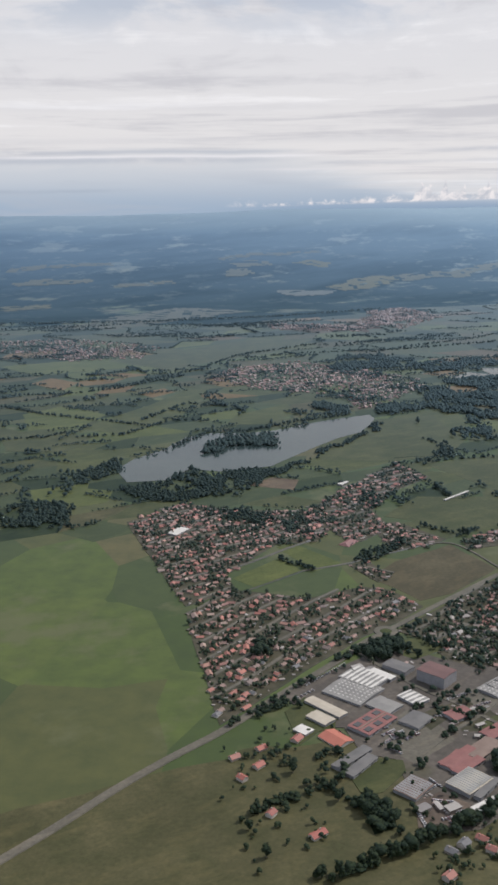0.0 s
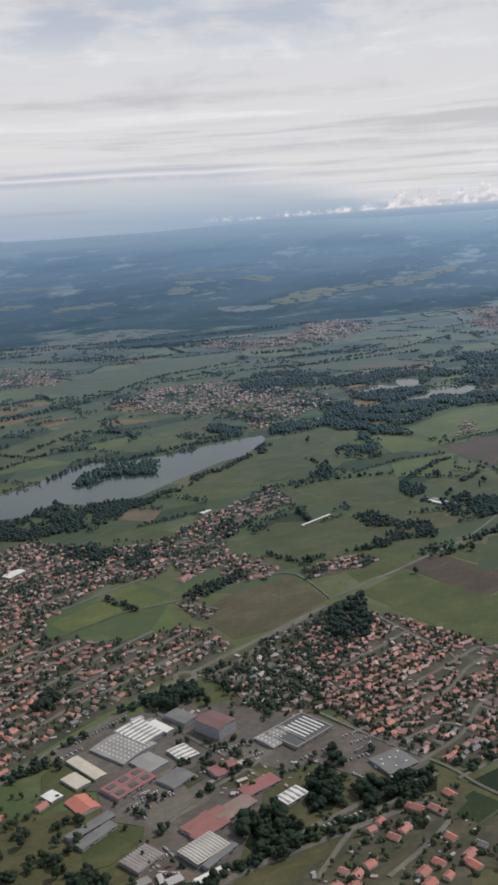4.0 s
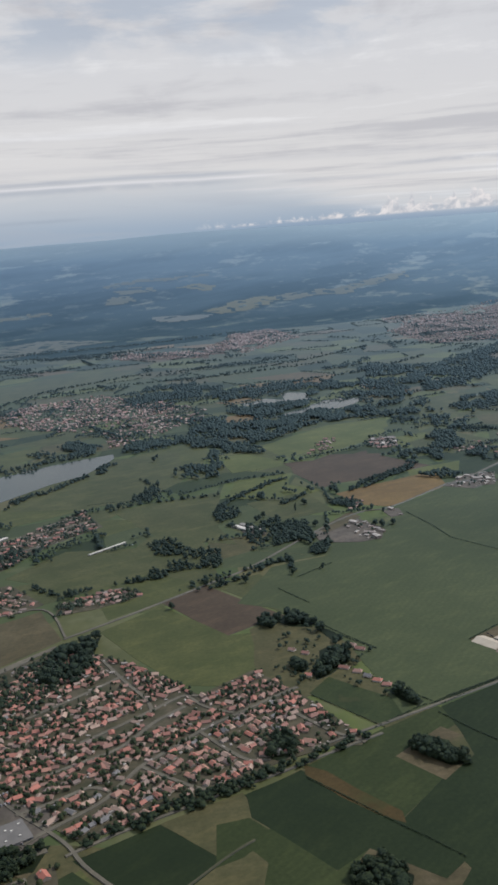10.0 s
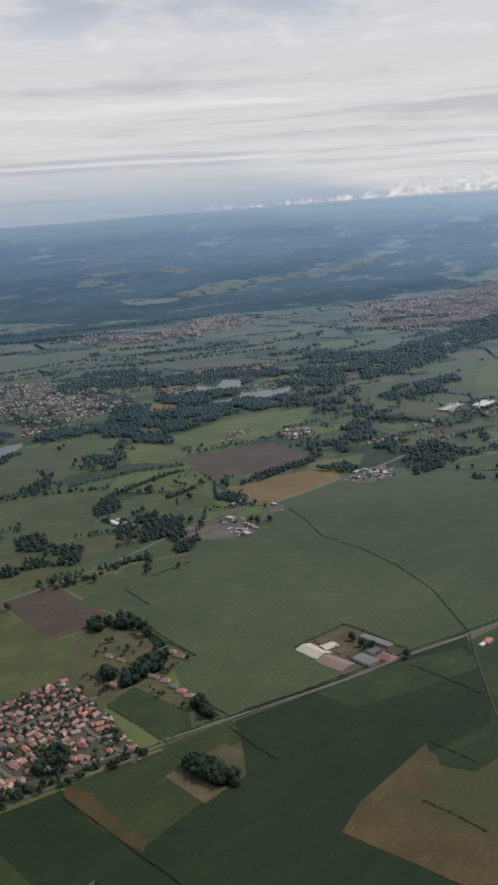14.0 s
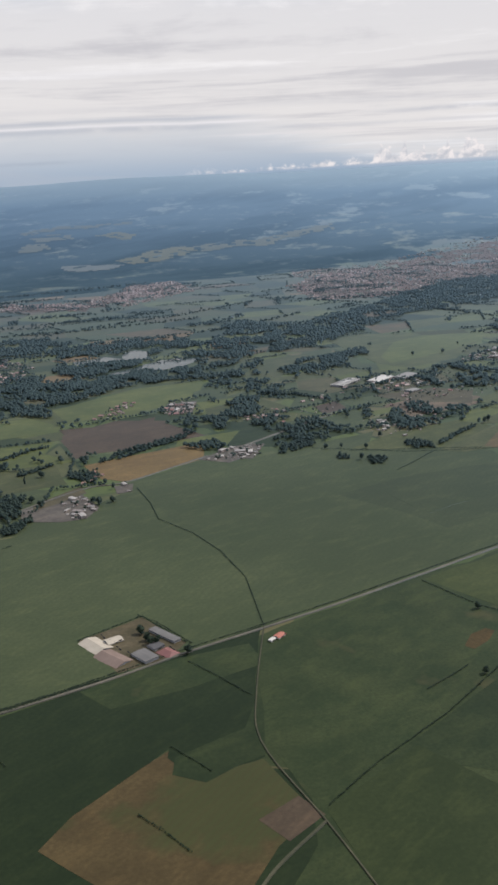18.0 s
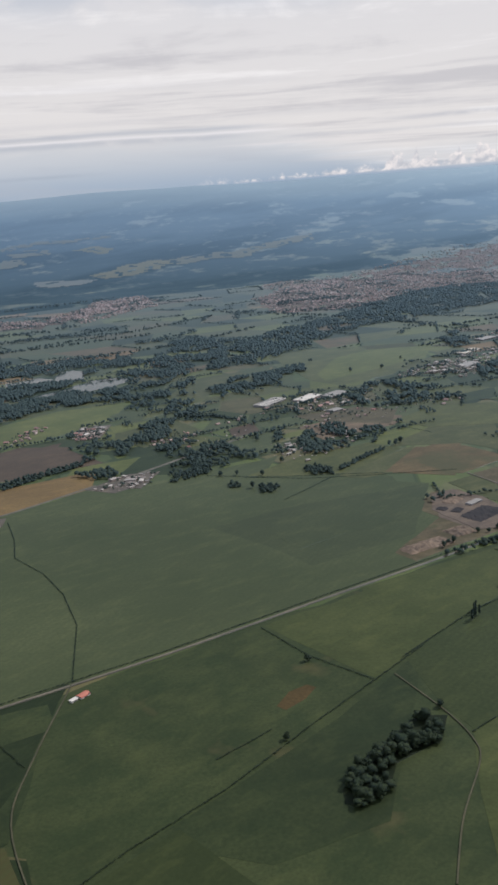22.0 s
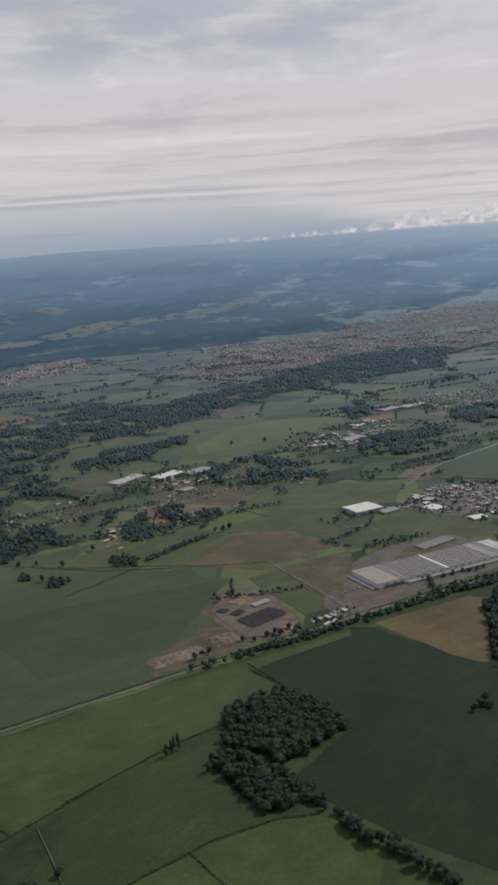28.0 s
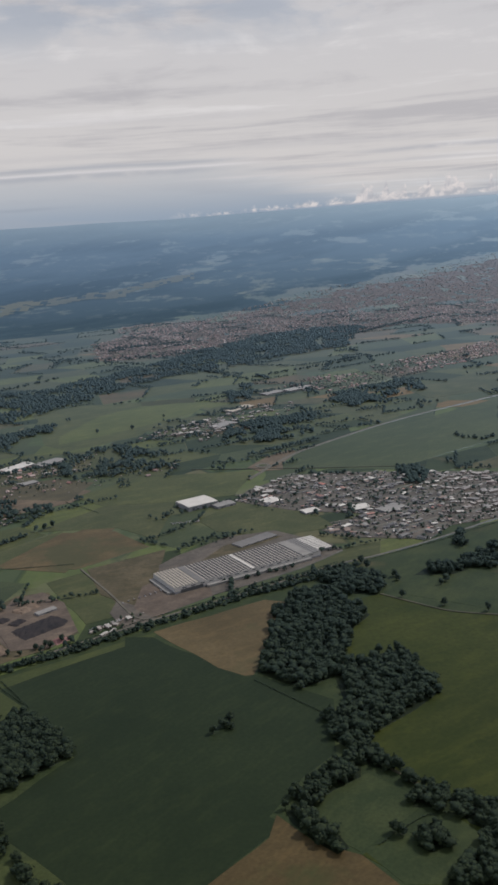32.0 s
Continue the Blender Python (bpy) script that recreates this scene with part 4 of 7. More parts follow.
field(MEADOW3, (1137, 685), (1183, 708), (1197, 680), (1189, 655), (1150, 661))
field(CROP_DARK, (1128, 836), (1138, 800), (1136, 770), (1102, 736), (1091, 721), (1103, 712), (1062, 671), (1057, 671), (1113, 766))
field(SOIL2, (1099, 719), (1115, 695), (1135, 683), (1150, 657), (1154, 636), (1106, 624), (1076, 647))
field(MEADOW, (803, 1846), (870, 1894), (1040, 1877), (1050, 1753), (980, 1617), (893, 1560), (856, 1605))
field(CROP, (1170, 1384), (1214, 1470), (1520, 1706), (1442, 1458), (1288, 1343))
field(MEADOW2, (1408, 1831), (1608, 1986), (1541, 1773), (1425, 1746))
field(MEADOW2, (1275, 1947), (1369, 2032), (1414, 1946), (1321, 1868))
field(PLOUGH, (613, 524), (633, 540), (644, 525), (626, 508))
field(DEEP, (573, 578), (610, 602), (620, 643), (621, 618), (619, 575), (607, 569), (589, 555), (572, 563))
field(RUSTY, (749, 679), (757, 694), (768, 701), (773, 697), (766, 685), (754, 674))
field(CROP_MID, (645, 528), (698, 576), (744, 523), (757, 506), (743, 464), (661, 475))
# fields between the river and the great field
field(LAWN, (336, 1342), (364, 1351), (402, 1309), (389, 1265), (345, 1249), (335, 1298))
field(LAWN, (575, 1395), (625, 1415), (622, 1382), (585, 1356))
field(PLOUGH, (727, 1339), (759, 1365), (766, 1319), (734, 1295))
field(LAWN, (790, 1295), (825, 1317), (826, 1296), (793, 1271))
field(FALLOW, (811, 1385), (898, 1416), (945, 1386), (924, 1315), (842, 1347))
field(CROP3, (756, 978), (801, 1028), (868, 1052), (904, 1018), (893, 984), (821, 948), (781, 920), (770, 943))
field(LAWN, (869, 1658), (914, 1792), (977, 1850), (1038, 1869), (1071, 1827), (1049, 1756), (995, 1696), (919, 1632), (876, 1603))
field(YELLOWISH, (972, 1893), (1062, 1896), (1065, 1852), (977, 1850))
field(LAWN, (1291, 2033), (1365, 2084), (1374, 2016), (1305, 1936))
field(CROP2, (1178, 1440), (1252, 1525), (1333, 1608), (1429, 1709), (1330, 1373), (1212, 1397))
# water
pond("lake", (-158, 1103), (-138, 1046), (-91, 1053), (-71, 1100), (-34, 1088), (-1, 1099), (27, 1111), (71, 1182), (120, 1255), (154, 1288), (184, 1376), (180, 1404), (132, 1379), (80, 1342), (39, 1307), (-8, 1288), (-55, 1291), (-85, 1268), (-109, 1199), (-141, 1154))
pond("pond", (366, 1751), (374, 1719), (413, 1738), (448, 1727), (495, 1749), (487, 1817), (467, 1835), (443, 1825), (447, 1758), (430, 1769), (414, 1784), (390, 1760))
pond("river", (405, 1596), (445, 1598), (479, 1614), (515, 1636), (547, 1659), (570, 1696), (580, 1729), (559, 1740), (516, 1727), (488, 1695), (462, 1655), (429, 1619))
field(DEEP, (236, 471), (256, 488), (271, 473), (263, 466), (240, 454), (235, 451))
field(GARDEN, (242, 454), (264, 466), (276, 460), (289, 444), (267, 430), (245, 434))
# roads
road(TRACK, 3.5, (294, 453), (310, 469), (332, 492), (344, 502))
road(TRACK, 3.5, (246, 454), (257, 463), (269, 473))
road(ASPHALT, 11, (-420, 60), (-260, 232), (-170, 336), (-106, 408), (-73, 449), (-46, 479), (-17, 508), (19, 551), (59, 597), (77, 621), (95, 640))
road(ASPHALT, 9, (95, 640), (146, 692), (206, 752))
road(ASPHALT, 8, (110, 416), (133, 434), (175, 455), (235, 484))
road(ASPHALT, 4, (44, 764), (86, 782), (129, 809), (182, 830), (210, 769))
road(TRACK, 4, (-19, 707), (44, 764))
road(ASPHALT, 4.5, (181, 584), (214, 546), (248, 512), (266, 486), (317, 433), (340, 408))
road(ASPHALT, 4, (251, 500), (276, 516), (302, 530), (337, 549), (363, 562), (391, 578), (423, 595))
hedge([(303, 537), (324, 546), (345, 557), (368, 570)], 5, "far", 2)
road(TRACK, 4, (644, 520), (619, 491), (606, 468))
road(TRACK, 2.2, (821, 706), (841, 661), (849, 632), (847, 612), (828, 569), (815, 527))
road(ASPHALT, 3.4, (962, 1094), (993, 1029), (1015, 980), (1032, 971))
road(ASPHALT, 9, (1122, 1347), (1175, 1438), (1216, 1485), (1342, 1601), (1527, 1728))
road(TRACK, 4, (1057, 1411), (1143, 1390), (1208, 1374), (1323, 1350))
hedge([(470, 634), (506, 653), (578, 697), (680, 755), (792, 826), (886, 885), (1017, 969), (1181, 1062)], 5, "bush", 0.4)
road(ASPHALT, 4.2, (380, 583), (426, 606), (464, 626), (500, 645), (534, 664), (578, 692), (628, 720), (680, 750), (747, 792), (792, 821), (886, 880), (935, 913), (1017, 964), (1121, 1022), (1181, 1057), (1214, 1070), (1273, 1100), (1343, 1144), (1420, 1185))
hedge([(522, 1035), (538, 986), (547, 943), (578, 903), (600, 860), (618, 805), (627, 722)], 3.2, "bush", 0.5)
road(TRACK, 2.2, (627, 722), (618, 640), (618, 587), (644, 520), (661, 473))
road(ASPHALT, 4.4, (209, 766), (254, 804), (318, 863), (356, 899), (425, 992), (474, 1044), (511, 1057), (590, 1136))
# woods
wood([(346, 1674), (377, 1708), (417, 1721), (496, 1733), (567, 1786), (601, 1804), (582, 1744), (559, 1756), (515, 1743), (460, 1675), (402, 1614), (361, 1591)], 9, "far")
wood([(366, 1561), (407, 1583), (481, 1596), (550, 1639), (586, 1716), (607, 1670), (549, 1565), (478, 1519), (396, 1477)], 10, "far", 0.10)
wood([(329, 1778), (361, 1779), (386, 1787), (410, 1813), (441, 1798), (437, 1856), (464, 1865), (488, 1846), (496, 1781), (527, 1816), (595, 1877), (508, 1971), (407, 1926), (311, 1884)], 10, "far")
wood([(-63, 1158), (-55, 1228), (-10, 1261), (19, 1286), (38, 1272), (41, 1217), (9, 1209), (-24, 1182)], 9, "far")
wood([(-143, 1034), (-91, 1051), (-71, 1092), (-34, 1083), (19, 1101), (53, 1105), (18, 1040), (-25, 986), (-84, 968), (-127, 979)], 9, "far")
wood([(18, 1051), (85, 1181), (153, 1281), (188, 1364), (193, 1344), (151, 1257), (82, 1147)], 8, "far")
wood([(288, 1611), (344, 1607), (436, 1657), (385, 1458), (304, 1499)], 11, "far")
wood([(-256, 944), (-207, 993), (-174, 941), (-171, 887), (-242, 889)], 9, "far")
wood([(-216, 1073), (-157, 1149), (-152, 1082), (-186, 1048)], 10, "far")
wood([(-38, 927), (-13, 945), (21, 916), (15, 872), (-7, 864), (-32, 891)], 9, "far")
wood([(26, 897), (66, 914), (72, 879), (54, 854), (31, 863)], 9, "far")
wood([(85, 793), (124, 844), (143, 851), (130, 813), (95, 779)], 9, "far")
wood([(108, 992), (143, 980), (131, 940), (113, 931)], 9, "far")
wood([(71, 606), (94, 632), (111, 627), (106, 605), (94, 601), (81, 589)], 9, "near")
wood([(-2, 621), (14, 625), (17, 603), (2, 599)], 9, "near")
wood([(132, 476), (150, 485), (165, 463), (159, 445), (140, 445), (131, 459)], 9, "near")
wood([(171, 506), (185, 516), (189, 497), (180, 479), (168, 477), (166, 491)], 8, "near")
wood([(185, 534), (191, 540), (193, 529), (188, 520), (184, 524)], 7, "near")
wood([(1278, 1276), (1301, 1345), (1328, 1349), (1302, 1263)], 7, "far")
wood([(204, 734), (237, 766), (235, 697), (214, 685), (202, 702)], 9, "near", 0.05)
wood([(268, 992), (291, 1000), (336, 925), (329, 902), (277, 890), (237, 873), (217, 873), (262, 901)], 9, "far")
wood([(350, 1021), (377, 1046), (418, 1005), (416, 959), (398, 945), (379, 967), (356, 963)], 9, "far", 0.3)
wood([(415, 950), (434, 967), (439, 936), (421, 923)], 8, "far")
wood([(435, 648), (441, 652), (447, 640), (455, 630), (450, 624), (441, 634)], 7, "near", 0.15)
wood([(413, 928), (433, 956), (436, 932), (424, 919)], 8, "far")
wood([(436, 577), (443, 583), (453, 570), (466, 565), (465, 556), (454, 556), (442, 569)], 6, "near", 0.05)
wood([(386, 468), (391, 475), (404, 478), (416, 467), (411, 451), (388, 457)], 7, "near")
wood([(776, 597), (792, 624), (825, 659), (841, 657), (833, 634), (806, 616), (798, 593), (783, 582), (776, 586)], 8, "near")
wood([(917, 820), (956, 846), (989, 801), (968, 772), (953, 759), (934, 767), (918, 779)], 8, "near")
wood([(908, 761), (928, 766), (947, 732), (954, 718), (941, 706), (921, 732)], 8, "near")
wood([(935, 820), (961, 841), (990, 791), (970, 772), (946, 750), (936, 771)], 8, "near")
wood([(1124, 976), (1136, 997), (1173, 1006), (1174, 979), (1187, 949), (1172, 929), (1161, 897), (1151, 860), (1124, 845), (1100, 874), (1111, 924)], 8, "near")
wood([(1148, 856), (1161, 877), (1197, 889), (1202, 858), (1211, 831), (1188, 808), (1159, 786), (1149, 766), (1136, 784), (1136, 803), (1149, 827)], 8, "near")
wood([(1173, 1006), (1157, 1023), (1169, 1043), (1197, 1043), (1210, 1009), (1199, 984), (1180, 992)], 8, "near")
wood([(1108, 730), (1122, 746), (1143, 767), (1148, 759), (1145, 745), (1129, 735), (1116, 724)], 7, "near")
wood([(1103, 723), (1116, 720), (1125, 704), (1130, 689), (1124, 685), (1115, 696), (1106, 711)], 7, "near")
wood([(1149, 768), (1157, 765), (1165, 752), (1161, 748), (1151, 754)], 7, "near", 0.1)
wood([(1165, 715), (1173, 728), (1184, 723), (1182, 713)], 7, "near")
wood([(1185, 720), (1207, 711), (1203, 685), (1189, 699)], 7, "near")
wood([(1167, 656), (1173, 668), (1189, 682), (1201, 688), (1198, 655)], 7, "near", 0.05)
wood([(1161, 686), (1167, 695), (1174, 693), (1174, 683), (1166, 680)], 6, "near")
wood([(1236, 1019), (1251, 1035), (1272, 1034), (1280, 1021), (1265, 1014)], 8, "near", 0.1)
wood([(1270, 1026), (1290, 1054), (1321, 1073), (1314, 1026), (1295, 1024)], 8, "near", 0.25)
wood([(1283, 1084), (1298, 1111), (1299, 1087), (1290, 1074)], 8, "near", 0.1)
road(TRACK, 5.0, (1202, 986), (1225, 962), (1246, 943), (1276, 930), (1296, 921))
road(TRACK, 5.0, (1155, 758), (1164, 747), (1174, 731))
hedge([(1097, 863), (1113, 842), (1140, 807)], 5, "bush", 0.4)
hedge([(1144, 689), (1154, 697), (1169, 707), (1182, 709)], 5, "bush", 0.4)
wood([(1279, 1832), (1339, 1860), (1432, 1937), (1442, 1816), (1318, 1740)], 10, "far")
wood([(55, 435), (68, 440), (71, 416), (59, 410)], 9, "near")
wood([(-30, 645), (-18, 654), (-14, 625), (-25, 617)], 8, "far")
wood([(372, 771), (381, 786), (394, 781), (401, 766), (397, 757), (382, 760)], 8, "near")
wood([(398, 714), (407, 722), (420, 710), (416, 693), (402, 676), (392, 669), (389, 685), (396, 691)], 8, "near", 0.05)
wood([(374, 700), (381, 703), (389, 687), (383, 681)], 8, "near", 0.1)
wood([(399, 755), (409, 750), (418, 732), (411, 726)], 8, "near", 0.35)
wood([(354, 770), (365, 781), (374, 773), (367, 760)], 8, "near")
hedge([(397, 773), (417, 741), (439, 711)], 5, "bush", 0.5)
hedge([(372, 689), (381, 678), (390, 667)], 5, "bush", 0.5)
hedge([(416, 684), (439, 655), (462, 627)], 5, "bush", 0.5)
hedge([(386, 649), (407, 624), (426, 601)], 5, "bush", 0.5)
hedge([(463, 627), (495, 646), (534, 666)], 5, "bush", 0.5)
# woods and tree lines between the river and the great field
wood([(198, 1400), (196, 1475), (238, 1509), (308, 1543), (377, 1564), (439, 1558), (435, 1450), (387, 1407), (383, 1350), (341, 1360), (316, 1402), (273, 1441), (221, 1402)], 9, "far", 0.14)
wood([(318, 1367), (333, 1364), (340, 1282), (327, 1256), (315, 1280)], 9, "far")
wood([(268, 1286), (285, 1296), (321, 1301), (332, 1228), (313, 1206), (283, 1240)], 9, "far", 0.1)
wood([(90, 1467), (109, 1500), (151, 1469), (161, 1411), (119, 1406)], 9, "far")
wood([(157, 1880), (201, 2032), (281, 2037), (335, 1943), (339, 1825), (292, 1829), (231, 1822), (177, 1801)], 11, "far")
wood([(232, 1158), (239, 1195), (248, 1235), (257, 1201), (255, 1138), (241, 1134)], 9, "far", 0.05)
hedge([(177, 1143), (202, 1148), (234, 1150), (247, 1154)], 5, "bush", 1)
hedge([(328, 1095), (349, 1136), (374, 1168), (394, 1197), (414, 1206)], 4, "far", 4.0)
wood([(324, 1086), (339, 1093), (359, 1078), (361, 1059), (337, 1051), (339, 1005), (329, 1023)], 9, "far", -0.1)
wood([(383, 995), (405, 1018), (421, 1000), (421, 962), (394, 964)], 9, "far", 0.1)
hedge([(397, 1094), (413, 1113), (427, 1131)], 4, "far", 3.0)
wood([(637, 2128), (814, 2047), (760, 1882), (683, 1744), (618, 1632), (568, 1599), (590, 1707), (562, 1790), (617, 1957)], 11, "far", 0.05)
wood([(422, 1595), (487, 1638), (576, 1607), (615, 1622), (597, 1543), (535, 1557), (481, 1530), (438, 1481), (419, 1446)], 9, "far")
wood([(588, 1542), (670, 1678), (686, 1603), (650, 1498), (612, 1485)], 9, "far", 0.25)
wood([(649, 1506), (731, 1650), (807, 1695), (883, 1789), (852, 1677), (746, 1557), (707, 1457), (651, 1414)], 9, "far", 0.2)
wood([(575, 1329), (633, 1411), (660, 1386), (649, 1314), (616, 1300), (605, 1241), (569, 1236), (566, 1272)], 9, "far", 0.22)
hedge([(477, 1129), (500, 1167), (529, 1195), (558, 1221), (578, 1239)], 4, "far", 4.5)
hedge([(496, 1142), (527, 1179), (569, 1219)], 4, "far", 3.0)
wood([(568, 1190), (594, 1190), (615, 1174), (590, 1158)], 9, "far")
wood([(642, 1289), (678, 1296), (662, 1232), (641, 1230)], 9, "far", 0.1)
wood([(660, 1178), (717, 1248), (736, 1260), (698, 1147), (664, 1140)], 9, "far", 0.28)
wood([(449, 1089), (474, 1106), (492, 1084), (480, 1052), (453, 1066)], 9, "far", 0.1)
road(ASPHALT, 7, (631, 1169), (656, 1197), (703, 1250), (746, 1296))
wood([(810, 1248), (825, 1260), (844, 1242), (837, 1210), (816, 1197), (805, 1211)], 9, "far")
wood([(808, 1288), (827, 1302), (825, 1256), (808, 1238)], 9, "far")
hedge([(840, 1135), (866, 1168), (898, 1203)], 4, "far", 2.2)
wood([(809, 1154), (833, 1154), (829, 1123), (806, 1125)], 7, "far")
wood([(758, 1098), (776, 1096), (772, 1067), (758, 1069)], 7, "far")
wood([(729, 1114), (738, 1113), (738, 1097), (728, 1097)], 7, "far")
hedge([(742, 1128), (790, 1123), (831, 1120), (883, 1113)], 5, "bush", 1)
wood([(836, 1302), (858, 1323), (882, 1304), (910, 1274), (905, 1252), (855, 1265), (840, 1283)], 9, "far")
hedge([(921, 1310), (941, 1287), (962, 1260)], 5, "bush", 1)
hedge([(778, 1049), (799, 1073), (830, 1112)], 5, "bush", 1)
hedge([(677, 1417), (707, 1416), (742, 1383)], 4, "far", 2.0)
wood([(666, 1164), (692, 1184), (697, 1142), (671, 1133)], 9, "far", 0.1)
wood([(697, 1258), (725, 1271), (741, 1226), (714, 1218)], 9, "far", 0.2)
wood([(888, 1480), (960, 1477), (978, 1418), (924, 1391), (888, 1430)], 9, "far", 0.3)
wood([(890, 1489), (946, 1573), (1016, 1551), (1032, 1507), (1007, 1445), (946, 1426), (903, 1437)], 9, "far", 0.32)
wood([(1007, 1442), (1031, 1457), (1024, 1417), (1004, 1410)], 9, "far")
wood([(1105, 1913), (1171, 1983), (1158, 1830), (1108, 1812)], 9, "far", 0.05)
wood([(680, 1932), (729, 1989), (804, 2102), (900, 2221), (980, 2323), (1108, 2528), (1249, 2710), (1383, 2779), (1507, 2781), (1402, 2397), (1281, 2329), (1135, 2206), (1035, 2163), (958, 2077), (884, 1932), (811, 1839), (692, 1733)], 12, "far", -0.05)
wood([(1104, 1584), (1145, 1619), (1198, 1653), (1161, 1515), (1127, 1505)], 9, "far", 0.2)
wood([(1110, 1625), (1148, 1679), (1223, 1729), (1245, 1655), (1196, 1541), (1141, 1532), (1108, 1557)], 9, "far", 0.2)
wood([(1276, 1780), (1381, 1879), (1383, 1801), (1310, 1720), (1281, 1748)], 9, "far", 0.15)
hedge([(1377, 2547), (1477, 2642), (1612, 2789), (1748, 2899)], 4, "far", 4)
# hedges and tree lines
hedge([(557, 533), (570, 520), (583, 504)], 5, "bush", 0.6)
hedge([(570, 588), (584, 573), (592, 564)], 5, "bush", 0.6)
hedge([(715, 630), (731, 643), (745, 655)], 5, "bush", 0.4)
hedge([(394, 864), (429, 896)], 5, "bush", 0.4)
hedge([(925, 902), (984, 934), (1050, 974), (1101, 1003), (1145, 1023), (1180, 1042)], 3.2, "far", 5)
hedge([(399, 759), (433, 717), (438, 712)], 5, "bush", 2)
hedge([(377, 841), (400, 805)], 4, "bush", 2)
hedge([(420, 602), (451, 624), (463, 628)], 5, "bush", 2)
hedge([(505, 715), (545, 748), (576, 705)], 4, "bush", 2)
hedge([(465, 625), (497, 645), (536, 668)], 4, "bush", 2)
hedge([(28, 378), (50, 385), (67, 397), (91, 409), (123, 427)], 6, "near", 5)
hedge([(35, 477), (49, 485), (49, 460), (42, 448), (34, 453)], 7, "far", 3)
hedge([(-2, 429), (12, 438), (33, 443)], 7, "far", 2)
hedge([(76, 614), (97, 623), (110, 605)], 6, "far", 2)
hedge([(97, 529), (108, 535), (129, 518), (141, 528)], 6, "far", 2)
hedge([(-15, 511), (12, 541), (42, 573)], 9, "far", 2)
hedge([(316, 846), (352, 876), (393, 924)], 12, "far", 2)
hedge([(578, 680), (596, 659), (615, 635)], 7, "bush", 2)
hedge([(745, 780), (772, 737), (808, 701)], 7, "bush", 2)
hedge([(646, 531), (675, 563)], 8, "bush", 2)
hedge([(675, 563), (721, 605), (768, 658), (845, 740)], 8, "bush", 2)
hedge([(830, 727), (886, 783), (919, 807)], 8, "bush", 2)
hedge([(932, 891), (957, 851)], 6, "bush", 2)
hedge([(850, 639), (912, 687), (943, 701), (966, 704)], 8, "bush", 2)
hedge([(900, 678), (931, 632)], 7, "bush", 2)
hedge([(957, 721), (968, 710)], 5, "far", 3)
hedge([(933, 882), (955, 853)], 5, "bush", 2)
hedge([(946, 745), (965, 715), (984, 683), (1008, 659), (1019, 638)], 6, "near", 5)
hedge([(1075, 999), (1121, 1025), (1160, 1041), (1199, 1052)], 7, "far", 5)
hedge([(1150, 770), (1164, 751), (1177, 728), (1183, 718)], 6, "near", 4)
hedge([(1210, 1064), (1271, 1093), (1339, 1133)], 7, "bush", 3)
hedge([(542, 749), (555, 738), (580, 703)], 6, "bush", 2)
hedge([(463, 629), (503, 650), (543, 672)], 7, "bush", 2)
hedge([(272, 520), (312, 536), (345, 552), (375, 572), (413, 592)], 6, "far", 6)
hedge([(256, 508), (294, 525), (354, 559)], 6, "far", 6)
hedge([(133, 434), (175, 457), (236, 490)], 8, "far", 5)
hedge([(-103, 1205), (-55, 1301), (-8, 1299), (65, 1358), (151, 1406)], 7, "far", 4)
hedge([(-335, 1263), (-277, 1277), (-245, 1310)], 8, "far", 4)
hedge([(-394, 1500), (-308, 1429), (-216, 1384), (-146, 1342)], 8, "far", 5)
hedge([(-380, 1596), (-313, 1593), (-234, 1641), (-116, 1783)], 8, "far", 4)
hedge([(-231, 1275), (-171, 1289), (-116, 1379), (-58, 1376)], 8, "far", 5)
hedge([(-158, 1381), (-99, 1507), (-36, 1481)], 8, "far", 5)
hedge([(-274, 1644), (-201, 1696), (-98, 1848), (-23, 2033), (156, 2201)], 9, "far", 6)
hedge([(-11, 1992), (147, 2063), (322, 2094), (578, 2217)], 9, "far", 10)
hedge([(-655, 2546), (-423, 2590), (-177, 2779), (101, 2830)], 10, "far", 12)
hedge([(276, 1790), (352, 1854), (501, 1917)], 9, "far", 12)
hedge([(162, 884), (189, 858), (205, 858)], 7, "far", 4)
hedge([(23, 795), (55, 764)], 6, "far", 4)
hedge([(243, 1148), (249, 1212), (235, 1244)], 7, "far", 5)
hedge([(206, 1110), (243, 1136), (335, 1149)], 10, "far", 3)
hedge([(349, 890), (393, 913), (392, 874)], 7, "far", 3)
hedge([(704, 1145), (802, 1112), (860, 1109), (955, 1109)], 12, "bush", 3)
hedge([(388, 1876), (481, 1967), (639, 2045), (795, 2226)], 9, "far", 10)
hedge([(253, 2050), (371, 2151), (515, 2257), (704, 2467)], 10, "far", 10)
hedge([(1066, 1066), (1089, 1033), (1156, 1065)], 14, "far", 4)
hedge([(1169, 2061), (1317, 2152), (1481, 2251)], 9, "far", 9)
hedge([(1065, 1848), (1148, 1905), (1209, 1912)], 9, "far", 6)
hedge([(1392, 1491), (1417, 1450), (1445, 1473)], 8, "far", 5)
hedge([(819, 2462), (1036, 2268), (1199, 1980)], 10, "far", 8)


